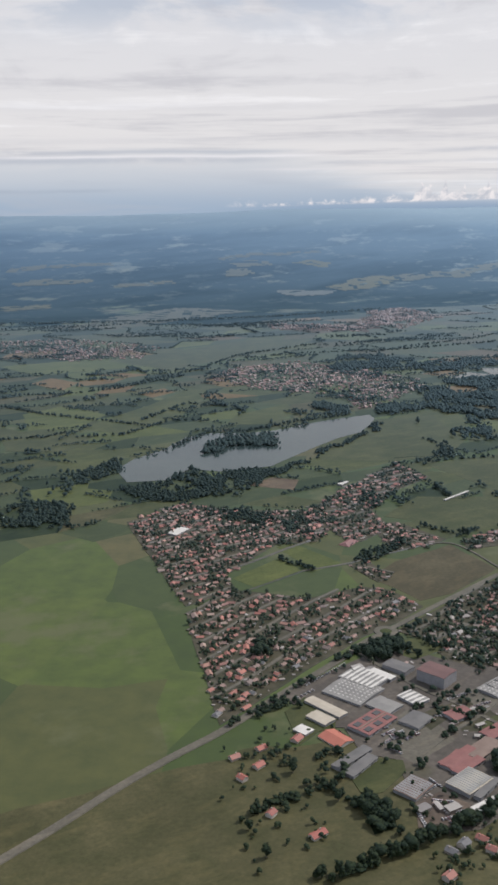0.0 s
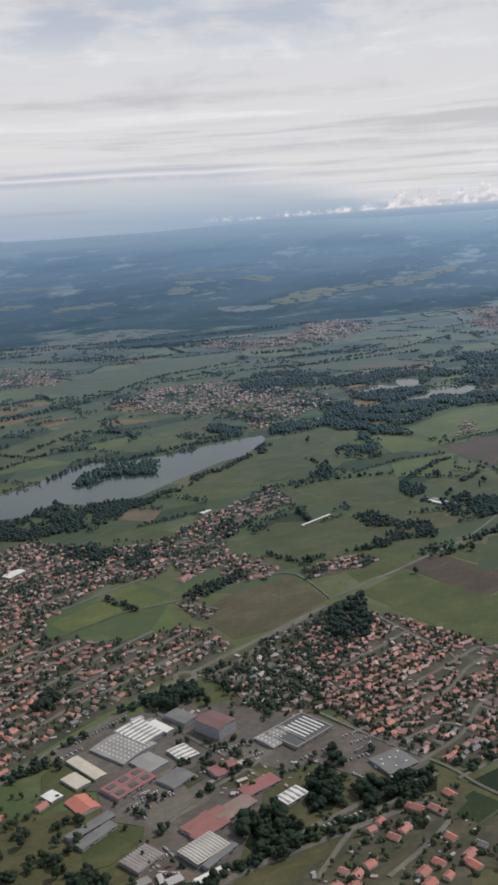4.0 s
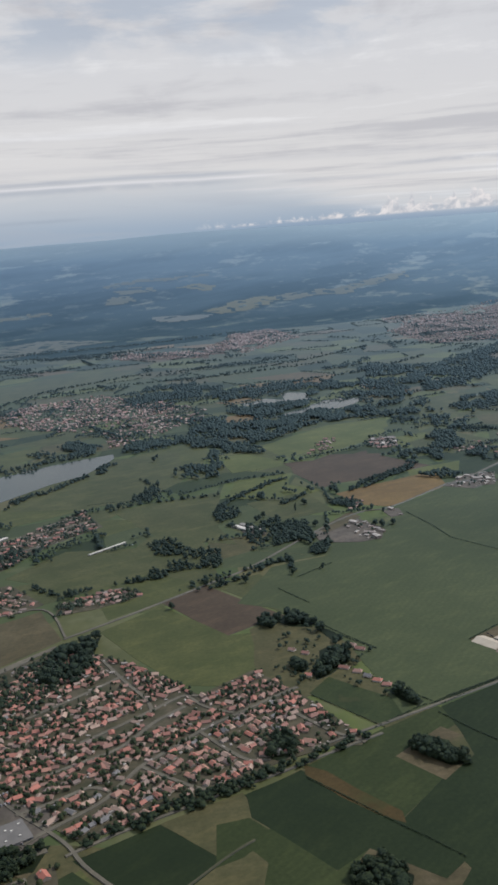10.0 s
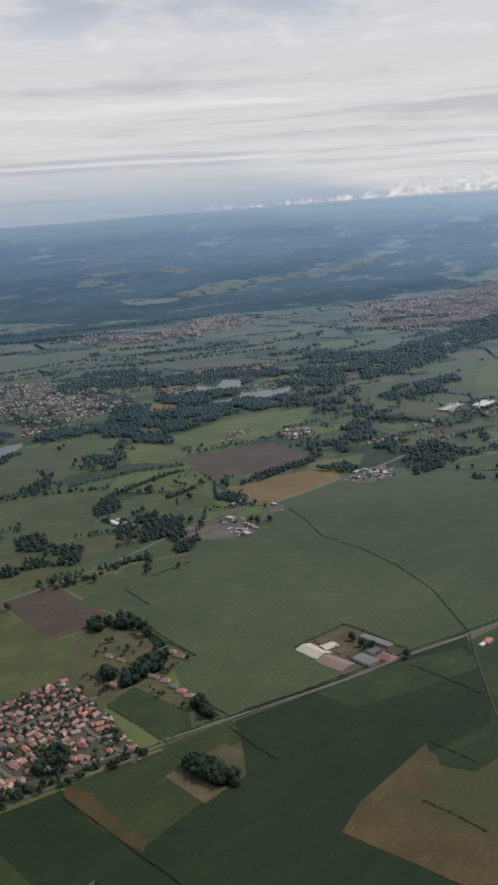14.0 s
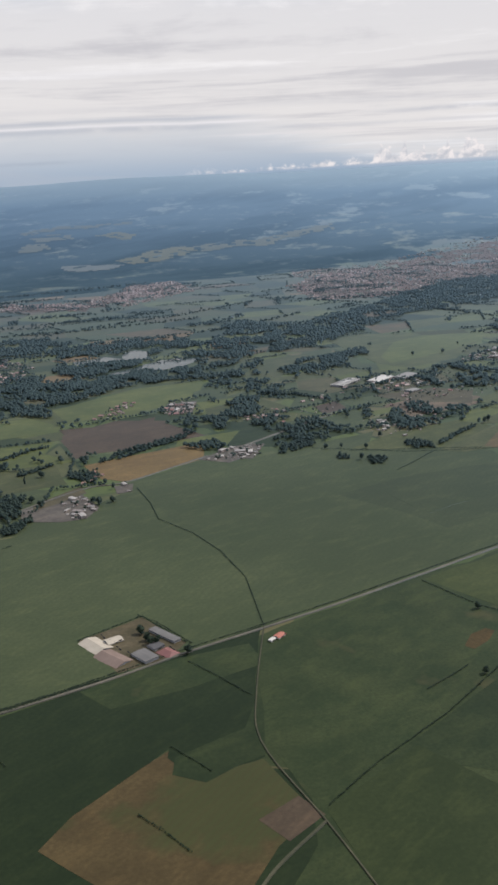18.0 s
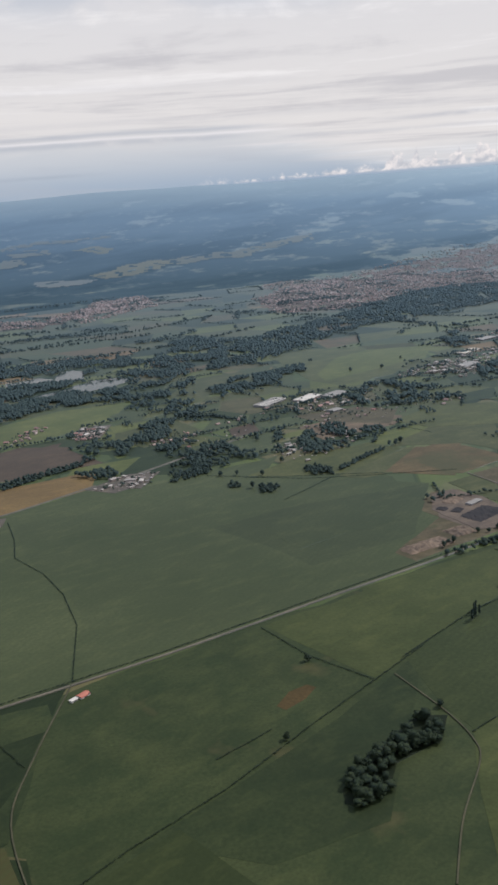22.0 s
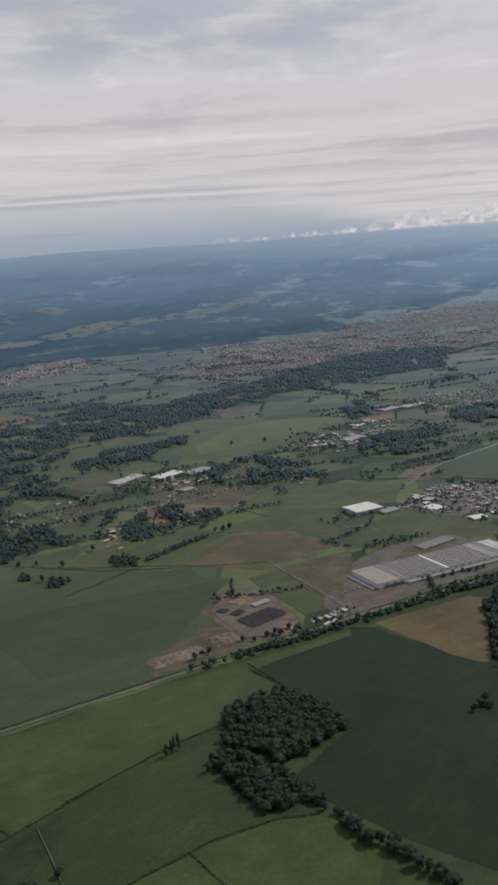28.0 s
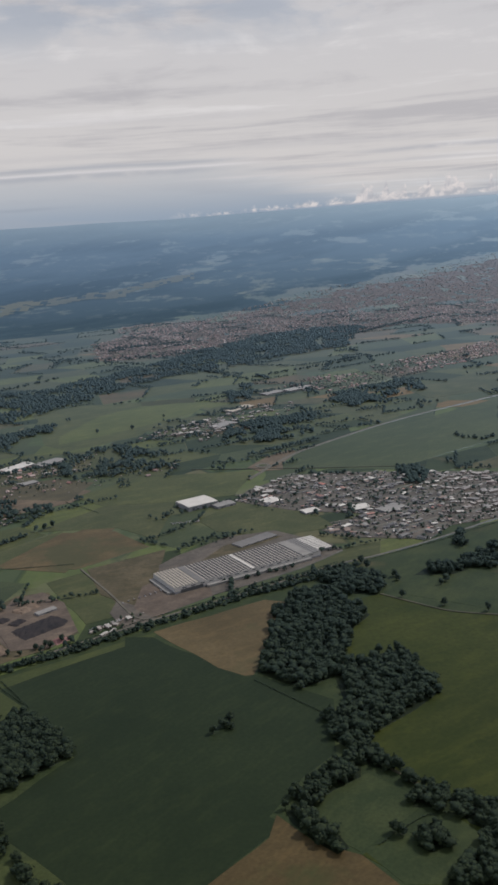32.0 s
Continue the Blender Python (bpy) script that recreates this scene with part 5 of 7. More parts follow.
# ---- houses, halls, trees and cars ----
def gable_parts(l, w, h, rise, over=0.35, thick=0.18, hip=0.0):
    """Wall and roof meshes of a house: l along x, w along y; hip draws in the ridge ends."""
    a, b = l / 2, w / 2
    wv = [(-a, -b, 0), (a, -b, 0), (a, b, 0), (-a, b, 0), (-a, -b, h), (a, -b, h), (a, b, h), (-a, b, h)]
    wf = [[0, 1, 5, 4], [1, 2, 6, 5], [2, 3, 7, 6], [3, 0, 4, 7]]
    if not hip:
        wv += [(-a, 0, h + rise), (a, 0, h + rise)]
        wf += [[5, 6, 9], [7, 4, 8]]
    e, g, r = a + over, b + over, a + over - hip
    drop = h - rise * over / b
    top = [(-e, -g, drop), (e, -g, drop), (e, g, drop), (-e, g, drop), (-r, 0, h + rise), (r, 0, h + rise)]
    rv = [(x, y, z + thick) for x, y, z in top] + top
    up = [[0, 1, 5, 4], [2, 3, 4, 5], [1, 2, 5], [3, 0, 4]] if hip else [[0, 1, 5, 4], [2, 3, 4, 5]]
    rf = up + [[i + 6 for i in f[::-1]] for f in up]
    ring = [0, 1, 2, 3] if hip else [0, 1, 5, 2, 3, 4]
    rf += [[j, i, i + 6, j + 6] for i, j in zip(ring, ring[1:] + ring[:1])]
    return (wv, wf), (rv, rf)


def boxes(pieces):
    """Vertices and faces of boxes given as x0, y0, z0, x1, y1, z1."""
    v, f = [], []
    for x0, y0, z0, x1, y1, z1 in pieces:
        b = len(v)
        v += [(x0, y0, z0), (x1, y0, z0), (x1, y1, z0), (x0, y1, z0), (x0, y0, z1), (x1, y0, z1), (x1, y1, z1), (x0, y1, z1)]
        f += [[b + i for i in q] for q in ([3, 2, 1, 0], [4, 5, 6, 7], [0, 1, 5, 4], [1, 2, 6, 5], [2, 3, 7, 6], [3, 0, 4, 7])]
    return v, f


def bocage(count, seed, box):
    """Hedgerows, copses and lone trees of the open plain, off the large fields, water and streets."""
    rng = random.Random(seed)
    x0, y0, x1, y1 = box
    spots = []
    for _ in range(count):
        x, y = rng.uniform(x0, x1), rng.uniform(y0, y1)
        a = radians(rng.choice((22, 22, 30, 112, 120, 10)) + rng.gauss(0, 7))
        n, step = rng.choice((5, 8, 14, 24, 40)), rng.uniform(2.2, 3.6)
        wide = rng.choice((0.5, 0.8, 3.0, 6.0, 9.0))
        for k in range(n):
            px, py = x + k * step * math.cos(a) + rng.gauss(0, wide), y + k * step * math.sin(a) + rng.gauss(0, wide)
            if rng.random() < 0.93:
                spots.append((px, py))
    spots = [p for p in spots if not any(inside(c, *p) for c in clear)]
    v, t = scattered(HEDGE_TREE, tree_spots(spots, "far", len(spots)), len(spots))
    ob = new("hedgerow_trees", triangles("hedgerow_trees", v, t, LEAF))
    return tagged(ob, "broken hedgerows and copses between pastures", "trees", "", "stuff")


# the bluish haze of distance is put into the gloss tint of these grounds
FAR_PALE = soil_like("dry_hill_pasture", (0.105, 0.105, 0.060), (0.140, 0.135, 0.078), 0.02, 0.1, haze_tint=(0.275, 0.365, 0.43))
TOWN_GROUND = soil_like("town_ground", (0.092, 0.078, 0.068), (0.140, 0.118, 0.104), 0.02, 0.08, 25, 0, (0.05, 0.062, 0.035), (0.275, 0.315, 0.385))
FAR_GREEN = soil_like("hill_pasture", (0.090, 0.098, 0.056), (0.125, 0.130, 0.075), 0.02, 0.1, haze_tint=(0.270, 0.365, 0.452))
LABELS["dry_hill_pasture"], LABELS["hill_pasture"] = "dry pale pasture on a wooded hillside", "pale green pasture between hill woods"


def ground_facet(x, y):
    """Height of the ground's mesh, which runs straight between its nodes."""
    dx, dy = 7000 / 89, 1670 / 59
    i, j = math.floor((x + 2900) / dx), math.floor((y - 3180) / dy)
    u, v = (x + 2900) / dx - i, (y - 3180) / dy - j
    z = [ground_z(-2900 + (i + a) * dx, 3180 + (j + b) * dy) for b in (0, 1) for a in (0, 1)]
    return (z[0] * (1 - u) + z[1] * u) * (1 - v) + (z[2] * (1 - u) + z[3] * u) * v


def clearing(mat, outline, lift, cell=14.0):
    """A pasture that follows the rise of the hills, with a ragged edge against the woods."""
    xs, ys = [p[0] for p in outline], [p[1] for p in outline]
    nx, ny = int((max(xs) - min(xs)) / cell) + 2, int((max(ys) - min(ys)) / cell) + 2
    verts, faces = [], []
    for j in range(ny + 1):
        for i in range(nx + 1):
            x, y = min(xs) + (i - 0.5) * cell, min(ys) + (j - 0.5) * cell
            verts.append((x, y, ground_facet(x, y) + lift))
    for j in range(ny):
        for i in range(nx):
            x, y = min(xs) + i * cell, min(ys) + j * cell
            d = noise.noise_vector(Vector((x * 0.012, y * 0.020, 1.0))) * 34
            if inside(outline, x + d.x, y + d.y) and noise.noise(Vector((x * 0.03, y * 0.03, 3.0))) > -0.22:
                b = j * (nx + 1) + i
                faces.append([b, b + 1, b + nx + 2, b + nx + 1])
    ob = new("hill_pasture", mesh_of("hill_pasture", verts, faces, mat))
    return tagged(ob, LABELS[mat.name], "field", "clearings on the hills", "structure")


def patchwork(turn, du, dv, box, seed, hedged):
    """Small pastures of uneven size side by side, with hedges along many of their edges; off the large fields, water and streets."""
    rng = random.Random(seed)
    x0, y0, x1, y1 = box
    c, s = math.cos(radians(turn)), math.sin(radians(turn))
    cx, cy = (x0 + x1) / 2, (y0 + y1) / 2
    n, m = int((x1 - x0) / du * 0.65), int(((x1 - x0) * abs(s) + (y1 - y0)) / dv * 0.6)
    spot = {}
    for j in range(-m, m + 1):
        for i in range(-n, n + 1):
            u, v = (i + 0.5 * (j % 2) + rng.uniform(-0.22, 0.22)) * du, (j + rng.uniform(-0.2, 0.2)) * dv
            spot[i, j] = (cx + c * u - s * v, cy + s * u + c * v)
    mats = (MEADOW, MEADOW2, MEADOW2, LAWN, CROP, DEEP, MEADOW3, CROP, CROP2, CROP, OLIVE, CROP_MID, DEEP)
    more = mats + (LAWN, TAN, STRAW)
    trees = []

    def free(x, y):
        return x0 < x < x1 and y0 < y < y1 and y < 2640 + 0.66 * max(0.0, x - 10) and not any(inside(q, x, y) for q in clear)

    for j in range(-m, m):
        for i in range(-n, n):
            corners = [spot[i, j], spot[i + 1, j], spot[i + 1, j + 1], spot[i, j + 1]]
            x, y = sum(p[0] for p in corners) / 4, sum(p[1] for p in corners) / 4
            if free(x, y):
                mat = rng.choice(mats if y < 1550 else more)
                inset = [(px + (x - px) * 0.012, py + (y - py) * 0.012) for px, py in corners]
                ob = new("field", slab("field", mat, inset, 0.03 + 0.0004 * ((i + 50) % 2 * 2 + (j + 50) % 2), 0.2))
                tagged(ob, LABELS[mat.name], "field", "small fields of the plain", "structure")
            for a, b in ((corners[0], corners[1]), (corners[0], corners[3])):
                if rng.random() > hedged or not free((a[0] + b[0]) / 2, (a[1] + b[1]) / 2):
                    continue
                d = math.hypot(b[0] - a[0], b[1] - a[1])
                thick = rng.choice(((0.5, 3.2), (0.7, 2.6), (1.0, 2.4), (2.5, 2.0), (4.5, 1.6)))
                k = int(d / thick[1])
                lo, hi = rng.choice(((0, 1), (0, 1), (0, 0.6), (0.3, 1)))
                for q in range(k):
                    f = (q + rng.random()) / k
                    if lo <= f <= hi and rng.random() < 0.88:
                        g = rng.uniform(1.8, 4.2) * (1.35 if rng.random() < 0.2 else 1.0)
                        px, py = a[0] + f * (b[0] - a[0]) + rng.gauss(0, thick[0]), a[1] + f * (b[1] - a[1]) + rng.gauss(0, thick[0])
                        trees.append((px, py, 0.0, g * 1.25, g * rng.uniform(0.9, 1.3)))
    v, t = scattered(HEDGE_TREE, trees, len(trees))
    tagged(new("field_hedges", triangles("field_hedges", v, t, LEAF)), "grown hedgerows between small pastures", "hedges", "", "stuff")


def forest_belts(count, seed, box, size="far", dense=34):
    """Long dark woods that lie across the far plain."""
    rng = random.Random(seed)
    x0, y0, x1, y1 = box
    spots = []
    for _ in range(count):
        x, y = rng.uniform(x0, x1), rng.uniform(y0, y1)
        a, l, w = radians(rng.gauss(14, 10)), rng.uniform(60, 260), rng.uniform(14, 42)
        for _ in range(int(l * w / dense)):
            u, v = rng.gauss(0, 0.42) * l, rng.gauss(0, 0.42) * w
            spots.append((x + u * math.cos(a) - v * math.sin(a), y + u * math.sin(a) + v * math.cos(a)))
    spots = [p for p in spots if not any(inside(c, *p) for c in clear)]
    v, t = scattered(SHAPES[size], tree_spots(spots, size, len(spots)), len(spots))
    ob = new("forest", triangles("forest", v, t, LEAF))
    return tagged(ob, "long dark forest belts across the far plain", "forest", "", "stuff")


HOUSES = []
for k, (l, w, h, rise, hip) in enumerate(((5.8, 4.2, 1.2, 1.15, 0), (6.4, 4.4, 1.2, 1.2, 1.5), (5.0, 4.0, 1.5, 1.1, 0), (7.6, 4.1, 1.2, 1.1, 0), (5.4, 3.8, 1.25, 1.05, 0), (4.4, 3.7, 1.7, 1.05, 0))):
    wall_shape, roof_shape = gable_parts(l, w, h, rise, 0.22, 0.10, hip)
    panes = boxes([(-0.35, -0.05, 0, 0.35, 0.0, 0.8)])
    chim = boxes([(l * 0.2, 0.35, h + rise * 0.5, l * 0.2 + 0.45, 0.8, h + rise + 0.5)])
    HOUSES.append((wall_shape, roof_shape, panes, chim, l, w, h))
HOUSE_MESH = [(mesh_of("wall", *a, RENDERED), mesh_of("roof", *b, TILE), mesh_of("roof", *b, SLATE), mesh_of("roof", *b, TILE_RED), mesh_of("window", *c, GLASS_DARK), mesh_of("chimney", *d, RENDERED)) for a, b, c, d, _, _, _ in HOUSES]
SHEDS = []
for k, (l, w, h, rise) in enumerate(((5.6, 3.4, 1.7, 0.3), (8.0, 4.4, 2.0, 0.4), (3.4, 2.3, 1.4, 0.2), (4.6, 1.6, 1.4, 0.1), (10.0, 5.0, 2.3, 0.4))):
    a, b = gable_parts(l, w, h, rise, 0.2, 0.12)
    door = boxes([(-0.8, -w / 2 - 0.05, 0.05, 0.8, -w / 2, min(h - 0.3, 2.0))])
    roofs = [mesh_of("roof", *b, m) for m in (WHITE_SHEET, PALE_SHEET, GREY_SHEET, BROWN_SHEET, TILE, DARK_SHEET)]
    SHEDS.append((mesh_of("wall", *a, WALL_GREY), roofs, mesh_of("door", *door, DARK_SHEET)))
ROOF_WORDS = ("white", "pale grey", "grey", "brown", "red", "dark grey")


built = [0]


def house(x, y, turn, rng, group, grey=0.15, size=1.0):
    k = rng.randrange(len(HOUSE_MESH))
    wall, tiled, slated, red, panes, chim = HOUSE_MESH[k]
    is_grey = rng.random() < grey
    label = "rendered house with a grey roof among gardens" if is_grey else "small rendered house with a red-brown tiled roof"
    ob = tagged(new("house"), label, "house", group)
    if size > 1:
        label = "detached house with a grey roof and garden" if is_grey else "detached house with a bright red tiled roof"
        tagged(ob, label, "house", group)
    ob.matrix_basis = pose(x, y, 0.1, 0, 0, turn) @ Matrix.Scale(size, 4)
    front = part("wall", wall, ob)
    cover = part("roof", slated if is_grey else (red if size > 1 else tiled), ob)
    part("chimney", chim, cover, "pale rendered chimney")
    l, w, h = HOUSES[k][4:]
    built[0] += 1
    for u in (-0.28, 0.28) if built[0] < 230 else ():
        part("window", panes, front, "dark glazed window", pose(u * l, -w / 2, h * 0.38))
    return ob


def shed(x, y, turn, rng, group):
    k = rng.choices(range(len(SHEDS)), (4, 2, 6, 7, 1))[0]
    wall, roofs, door = SHEDS[k]
    m = rng.choices(range(6), (5, 5, 5, 4, 3, 5))[0]
    ob = tagged(new("shed"), f"{ROOF_WORDS[m]}-roofed workshop shed on a paved yard", "shed", group)
    ob.matrix_basis = pose(x, y, 0.1, 0, 0, turn)
    part("wall", wall, ob)
    part("roof", roofs[m], ob)
    part("door", door, ob)
    return ob


def flat_triangles(shape):
    v, f = shape
    return np.array(v, float), np.array([[q[0], q[i], q[i + 1]] for q in f for i in range(1, len(q) - 1)])


FAR_WALL = [flat_triangles(h[0]) for h in HOUSES]
FAR_ROOF = [flat_triangles(h[1]) for h in HOUSES]
SHED_SHAPES = [gable_parts(l, w, h, r, 0.2, 0.12) for l, w, h, r in ((7.0, 4.5, 2.2, 0.35), (10.0, 5.0, 2.6, 0.45), (4.5, 3.0, 1.8, 0.25), (6.0, 2.2, 1.6, 0.12))]
SHED_WALL = [flat_triangles(q[0]) for q in SHED_SHAPES]
SHED_ROOF = [flat_triangles(q[1]) for q in SHED_SHAPES]
budget = {"estate": 150, "town": 60, "town_grey": 20, "shed": 290, "hamlet": 25, "villa": 45}
GROUPS = {"estate": "houses of the estate", "town": "houses of the town", "town_grey": "grey-roofed houses of the town", "shed": "sheds of the works area", "hamlet": "houses of the hamlets", "villa": "detached houses with red roofs"}


def street_near(streets, x, y):
    """Distance to the nearest street and the direction it runs in, in degrees."""
    best = (1e9, 0.0)
    for line in streets:
        for (x0, y0), (x1, y1) in zip(line, line[1:]):
            dx, dy = x1 - x0, y1 - y0
            f = max(0.0, min(1.0, ((x - x0) * dx + (y - y0) * dy) / (dx * dx + dy * dy)))
            best = min(best, (math.hypot(x - x0 - f * dx, y - y0 - f * dy), math.degrees(math.atan2(dy, dx))))
    return best


def settlement(poly, turn, du, dv, kind, fill, gardens, streets=()):
    """Houses in rows with lanes between, their gardens and garden trees."""
    rng = random.Random(int(poly[0][0] * 7 + poly[1][1]))
    c, s = math.cos(radians(turn)), math.sin(radians(turn))
    us = [c * x + s * y for x, y in poly]
    vs = [-s * x + c * y for x, y in poly]
    if gardens:
        field(PAVED if "shed" in kind else GARDEN, *poly)
    far, green, lanes = [], [], []

    def sway(u, v):
        return 0.9 * dv * noise.noise(Vector((u * 0.016, v * 0.016, 4.0)))

    row, v = 0, min(vs)
    while v < max(vs):
        u = min(us) + rng.uniform(0, du)
        start = None
        while u < max(us):
            bend = sway(u, v)
            loose = 0.5 if "shed" in kind or kind == "hamlet" else 0.22
            pu, pv = u + rng.uniform(-loose, loose) * du, v + bend + rng.uniform(-loose, loose) * dv
            x, y = c * pu - s * pv, s * pu + c * pv
            away, along = street_near(streets, x, y) if streets else (99.0, turn)
            if inside(poly, x, y) and away > 3.2:
                start = (u, x, y) if start is None else start
                last = (u, x, y)
                gap = noise.noise(Vector((x * 0.011, y * 0.008, 6.0))) if kind == "far" else noise.noise(Vector((x * 0.034, y * 0.026, 2.0))) + 0.04 if "town" in kind else 0.0
                if rng.random() < fill * (1.0 if gap > -0.18 else 0.25) * max(0.12, min(1.0, 1 - (y - 3050) / 900)):
                    a = (along if away < 14 else turn) + rng.choice((0, 0, 0, 90, 90)) + (rng.gauss(0, 22) if "shed" in kind else rng.uniform(-11, 11))
                    if kind in budget and budget[kind] > 0:
                        budget[kind] -= 1
                        if kind == "shed":
                            shed(x, y, a, rng, GROUPS[kind])
                        else:
                            house(x, y, a, rng, GROUPS[kind], 0.65 if kind == "town_grey" else 0.14, rng.uniform(1.02, 1.3) if kind == "villa" else rng.uniform(0.78, 0.98))
                    else:
                        g = rng.uniform(0.4, 1.15) if "shed" in kind else rng.uniform(0.68, 1.02) if kind != "far" else rng.uniform(0.75, 1.2)
                        far.append((x, y, ground_z(x, y), g, g))
                elif rng.random() < 0.5 or gap < -0.18:
                    green += [(x + rng.uniform(-3, 3), y + rng.uniform(-3, 3)) for _ in range(3 if gap < -0.18 and kind != "far" else 1)]
                for _ in range(rng.randint(0, 1) if "shed" in kind else rng.randint(2, 6) if kind in ("villa", "town_grey") else rng.randint(0, 4) if kind != "far" else (rng.randint(0, 2) if y < 2300 else rng.choice((0, 0, 0, 1)))):
                    green.append((x + rng.uniform(-0.5, 0.5) * du, y + rng.choice((-1, 1)) * dv * 0.5))
            u += du
        if gardens and not streets and start and row % 2 == 0 and last[0] - start[0] > 3 * du:
            ws = [start[0] + k * (last[0] - start[0]) / 5 for k in range(6)]
            qs = [v + dv * 0.71 + sway(w, v) for w in ws]
            lanes.append([(c * w - s * q, s * w + c * q) for w, q in zip(ws, qs)])
        v += dv * (1.42 if row % 2 == 0 else 0.78)
        row += 1
    for lane in lanes + list(streets):
        road(ASPHALT, 5.6, *lane)
    if far:
        pale = "shed" in kind
        v, t = scattered(SHED_ROOF if pale else FAR_ROOF, far, len(far))
        ob = new("rooftops", triangles("rooftops", v, t, SHED_FAR if pale else (ROOF_MIX if kind == "far" else ROOF_GREYS if kind == "town_grey" else TILE_FAR)))
        tagged(ob, "mixed workshop roofs crowded together" if pale else "crowded red-brown roofs of a village", "roofs", "", "stuff")
        v, t = scattered(SHED_WALL if pale else FAR_WALL, far, len(far))
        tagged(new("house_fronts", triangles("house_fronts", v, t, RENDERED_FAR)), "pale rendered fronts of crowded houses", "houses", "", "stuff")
    if far or lanes or streets:
        bits = [(c * q - s * r, s * q + c * r) for q, r in ((rng.uniform(min(us), max(us)), rng.uniform(min(vs), max(vs))) for _ in range(int((max(us) - min(us)) * (max(vs) - min(vs)) / (130 if kind != "far" else 420))))]
        bits = [(x, y, ground_z(x, y) + 0.1, g, g) for x, y in bits if inside(poly, x, y) for g in (rng.uniform(0.18, 0.42),)]
        if bits:
            v, t = scattered([(joined([a, b])) for a, b in zip(SHED_WALL, SHED_ROOF)], bits, len(bits))
            tagged(new("garden_sheds", triangles("garden_sheds", v, t, SPECK)), "pale sheds, awnings and vans between houses", "sheds", "", "stuff")
    if green:
        spots = [(x, y, z, w * rng.uniform(0.28, 0.75), h * rng.uniform(0.35, 0.75)) for x, y, z, w, h in tree_spots(green, "far", len(green))]
        v, t = scattered(HEDGE_TREE, spots, len(green))
        tagged(new("garden_trees", triangles("garden_trees", v, t, LEAF_LIGHT)), "small garden trees between houses", "trees", "", "stuff")


PALES = ((0.66, 0.65, 0.62), (0.30, 0.28, 0.26), (0.19, 0.18, 0.17), (0.24, 0.165, 0.135), (0.38, 0.36, 0.33), (0.15, 0.145, 0.14), (0.25, 0.22, 0.20), (0.60, 0.58, 0.55))
SHED_FAR = plain("workshop_roofs", (0.3, 0.3, 0.3), (0.45, 0.44, 0.42), 0.5, PALES, island=True)
SPECKS = ((0.34, 0.30, 0.26), (0.24, 0.22, 0.20), (0.30, 0.25, 0.21), (0.13, 0.125, 0.12), (0.26, 0.21, 0.18), (0.36, 0.20, 0.16), (0.20, 0.17, 0.15), (0.70, 0.69, 0.67))
SPECK = plain("painted_sheds", (0.5, 0.5, 0.5), (0.6, 0.6, 0.6), 0.5, SPECKS, island=True)
MIXED = ((0.23, 0.125, 0.095), (0.38, 0.16, 0.12), (0.21, 0.15, 0.13), (0.45, 0.19, 0.14), (0.42, 0.36, 0.32), (0.30, 0.155, 0.12))
ROOF_MIX = plain("town_roofs", (0.20, 0.12, 0.09), (0.26, 0.15, 0.11), 0.5, MIXED, island=True)

GREYS = ((0.22, 0.20, 0.18), (0.16, 0.15, 0.145), (0.30, 0.16, 0.12), (0.27, 0.23, 0.20), (0.40, 0.22, 0.16), (0.45, 0.43, 0.40), (0.19, 0.15, 0.13))
ROOF_GREYS = plain("mixed_roofs", (0.20, 0.17, 0.15), (0.26, 0.22, 0.20), 0.5, GREYS, island=True)


hall_spots = []


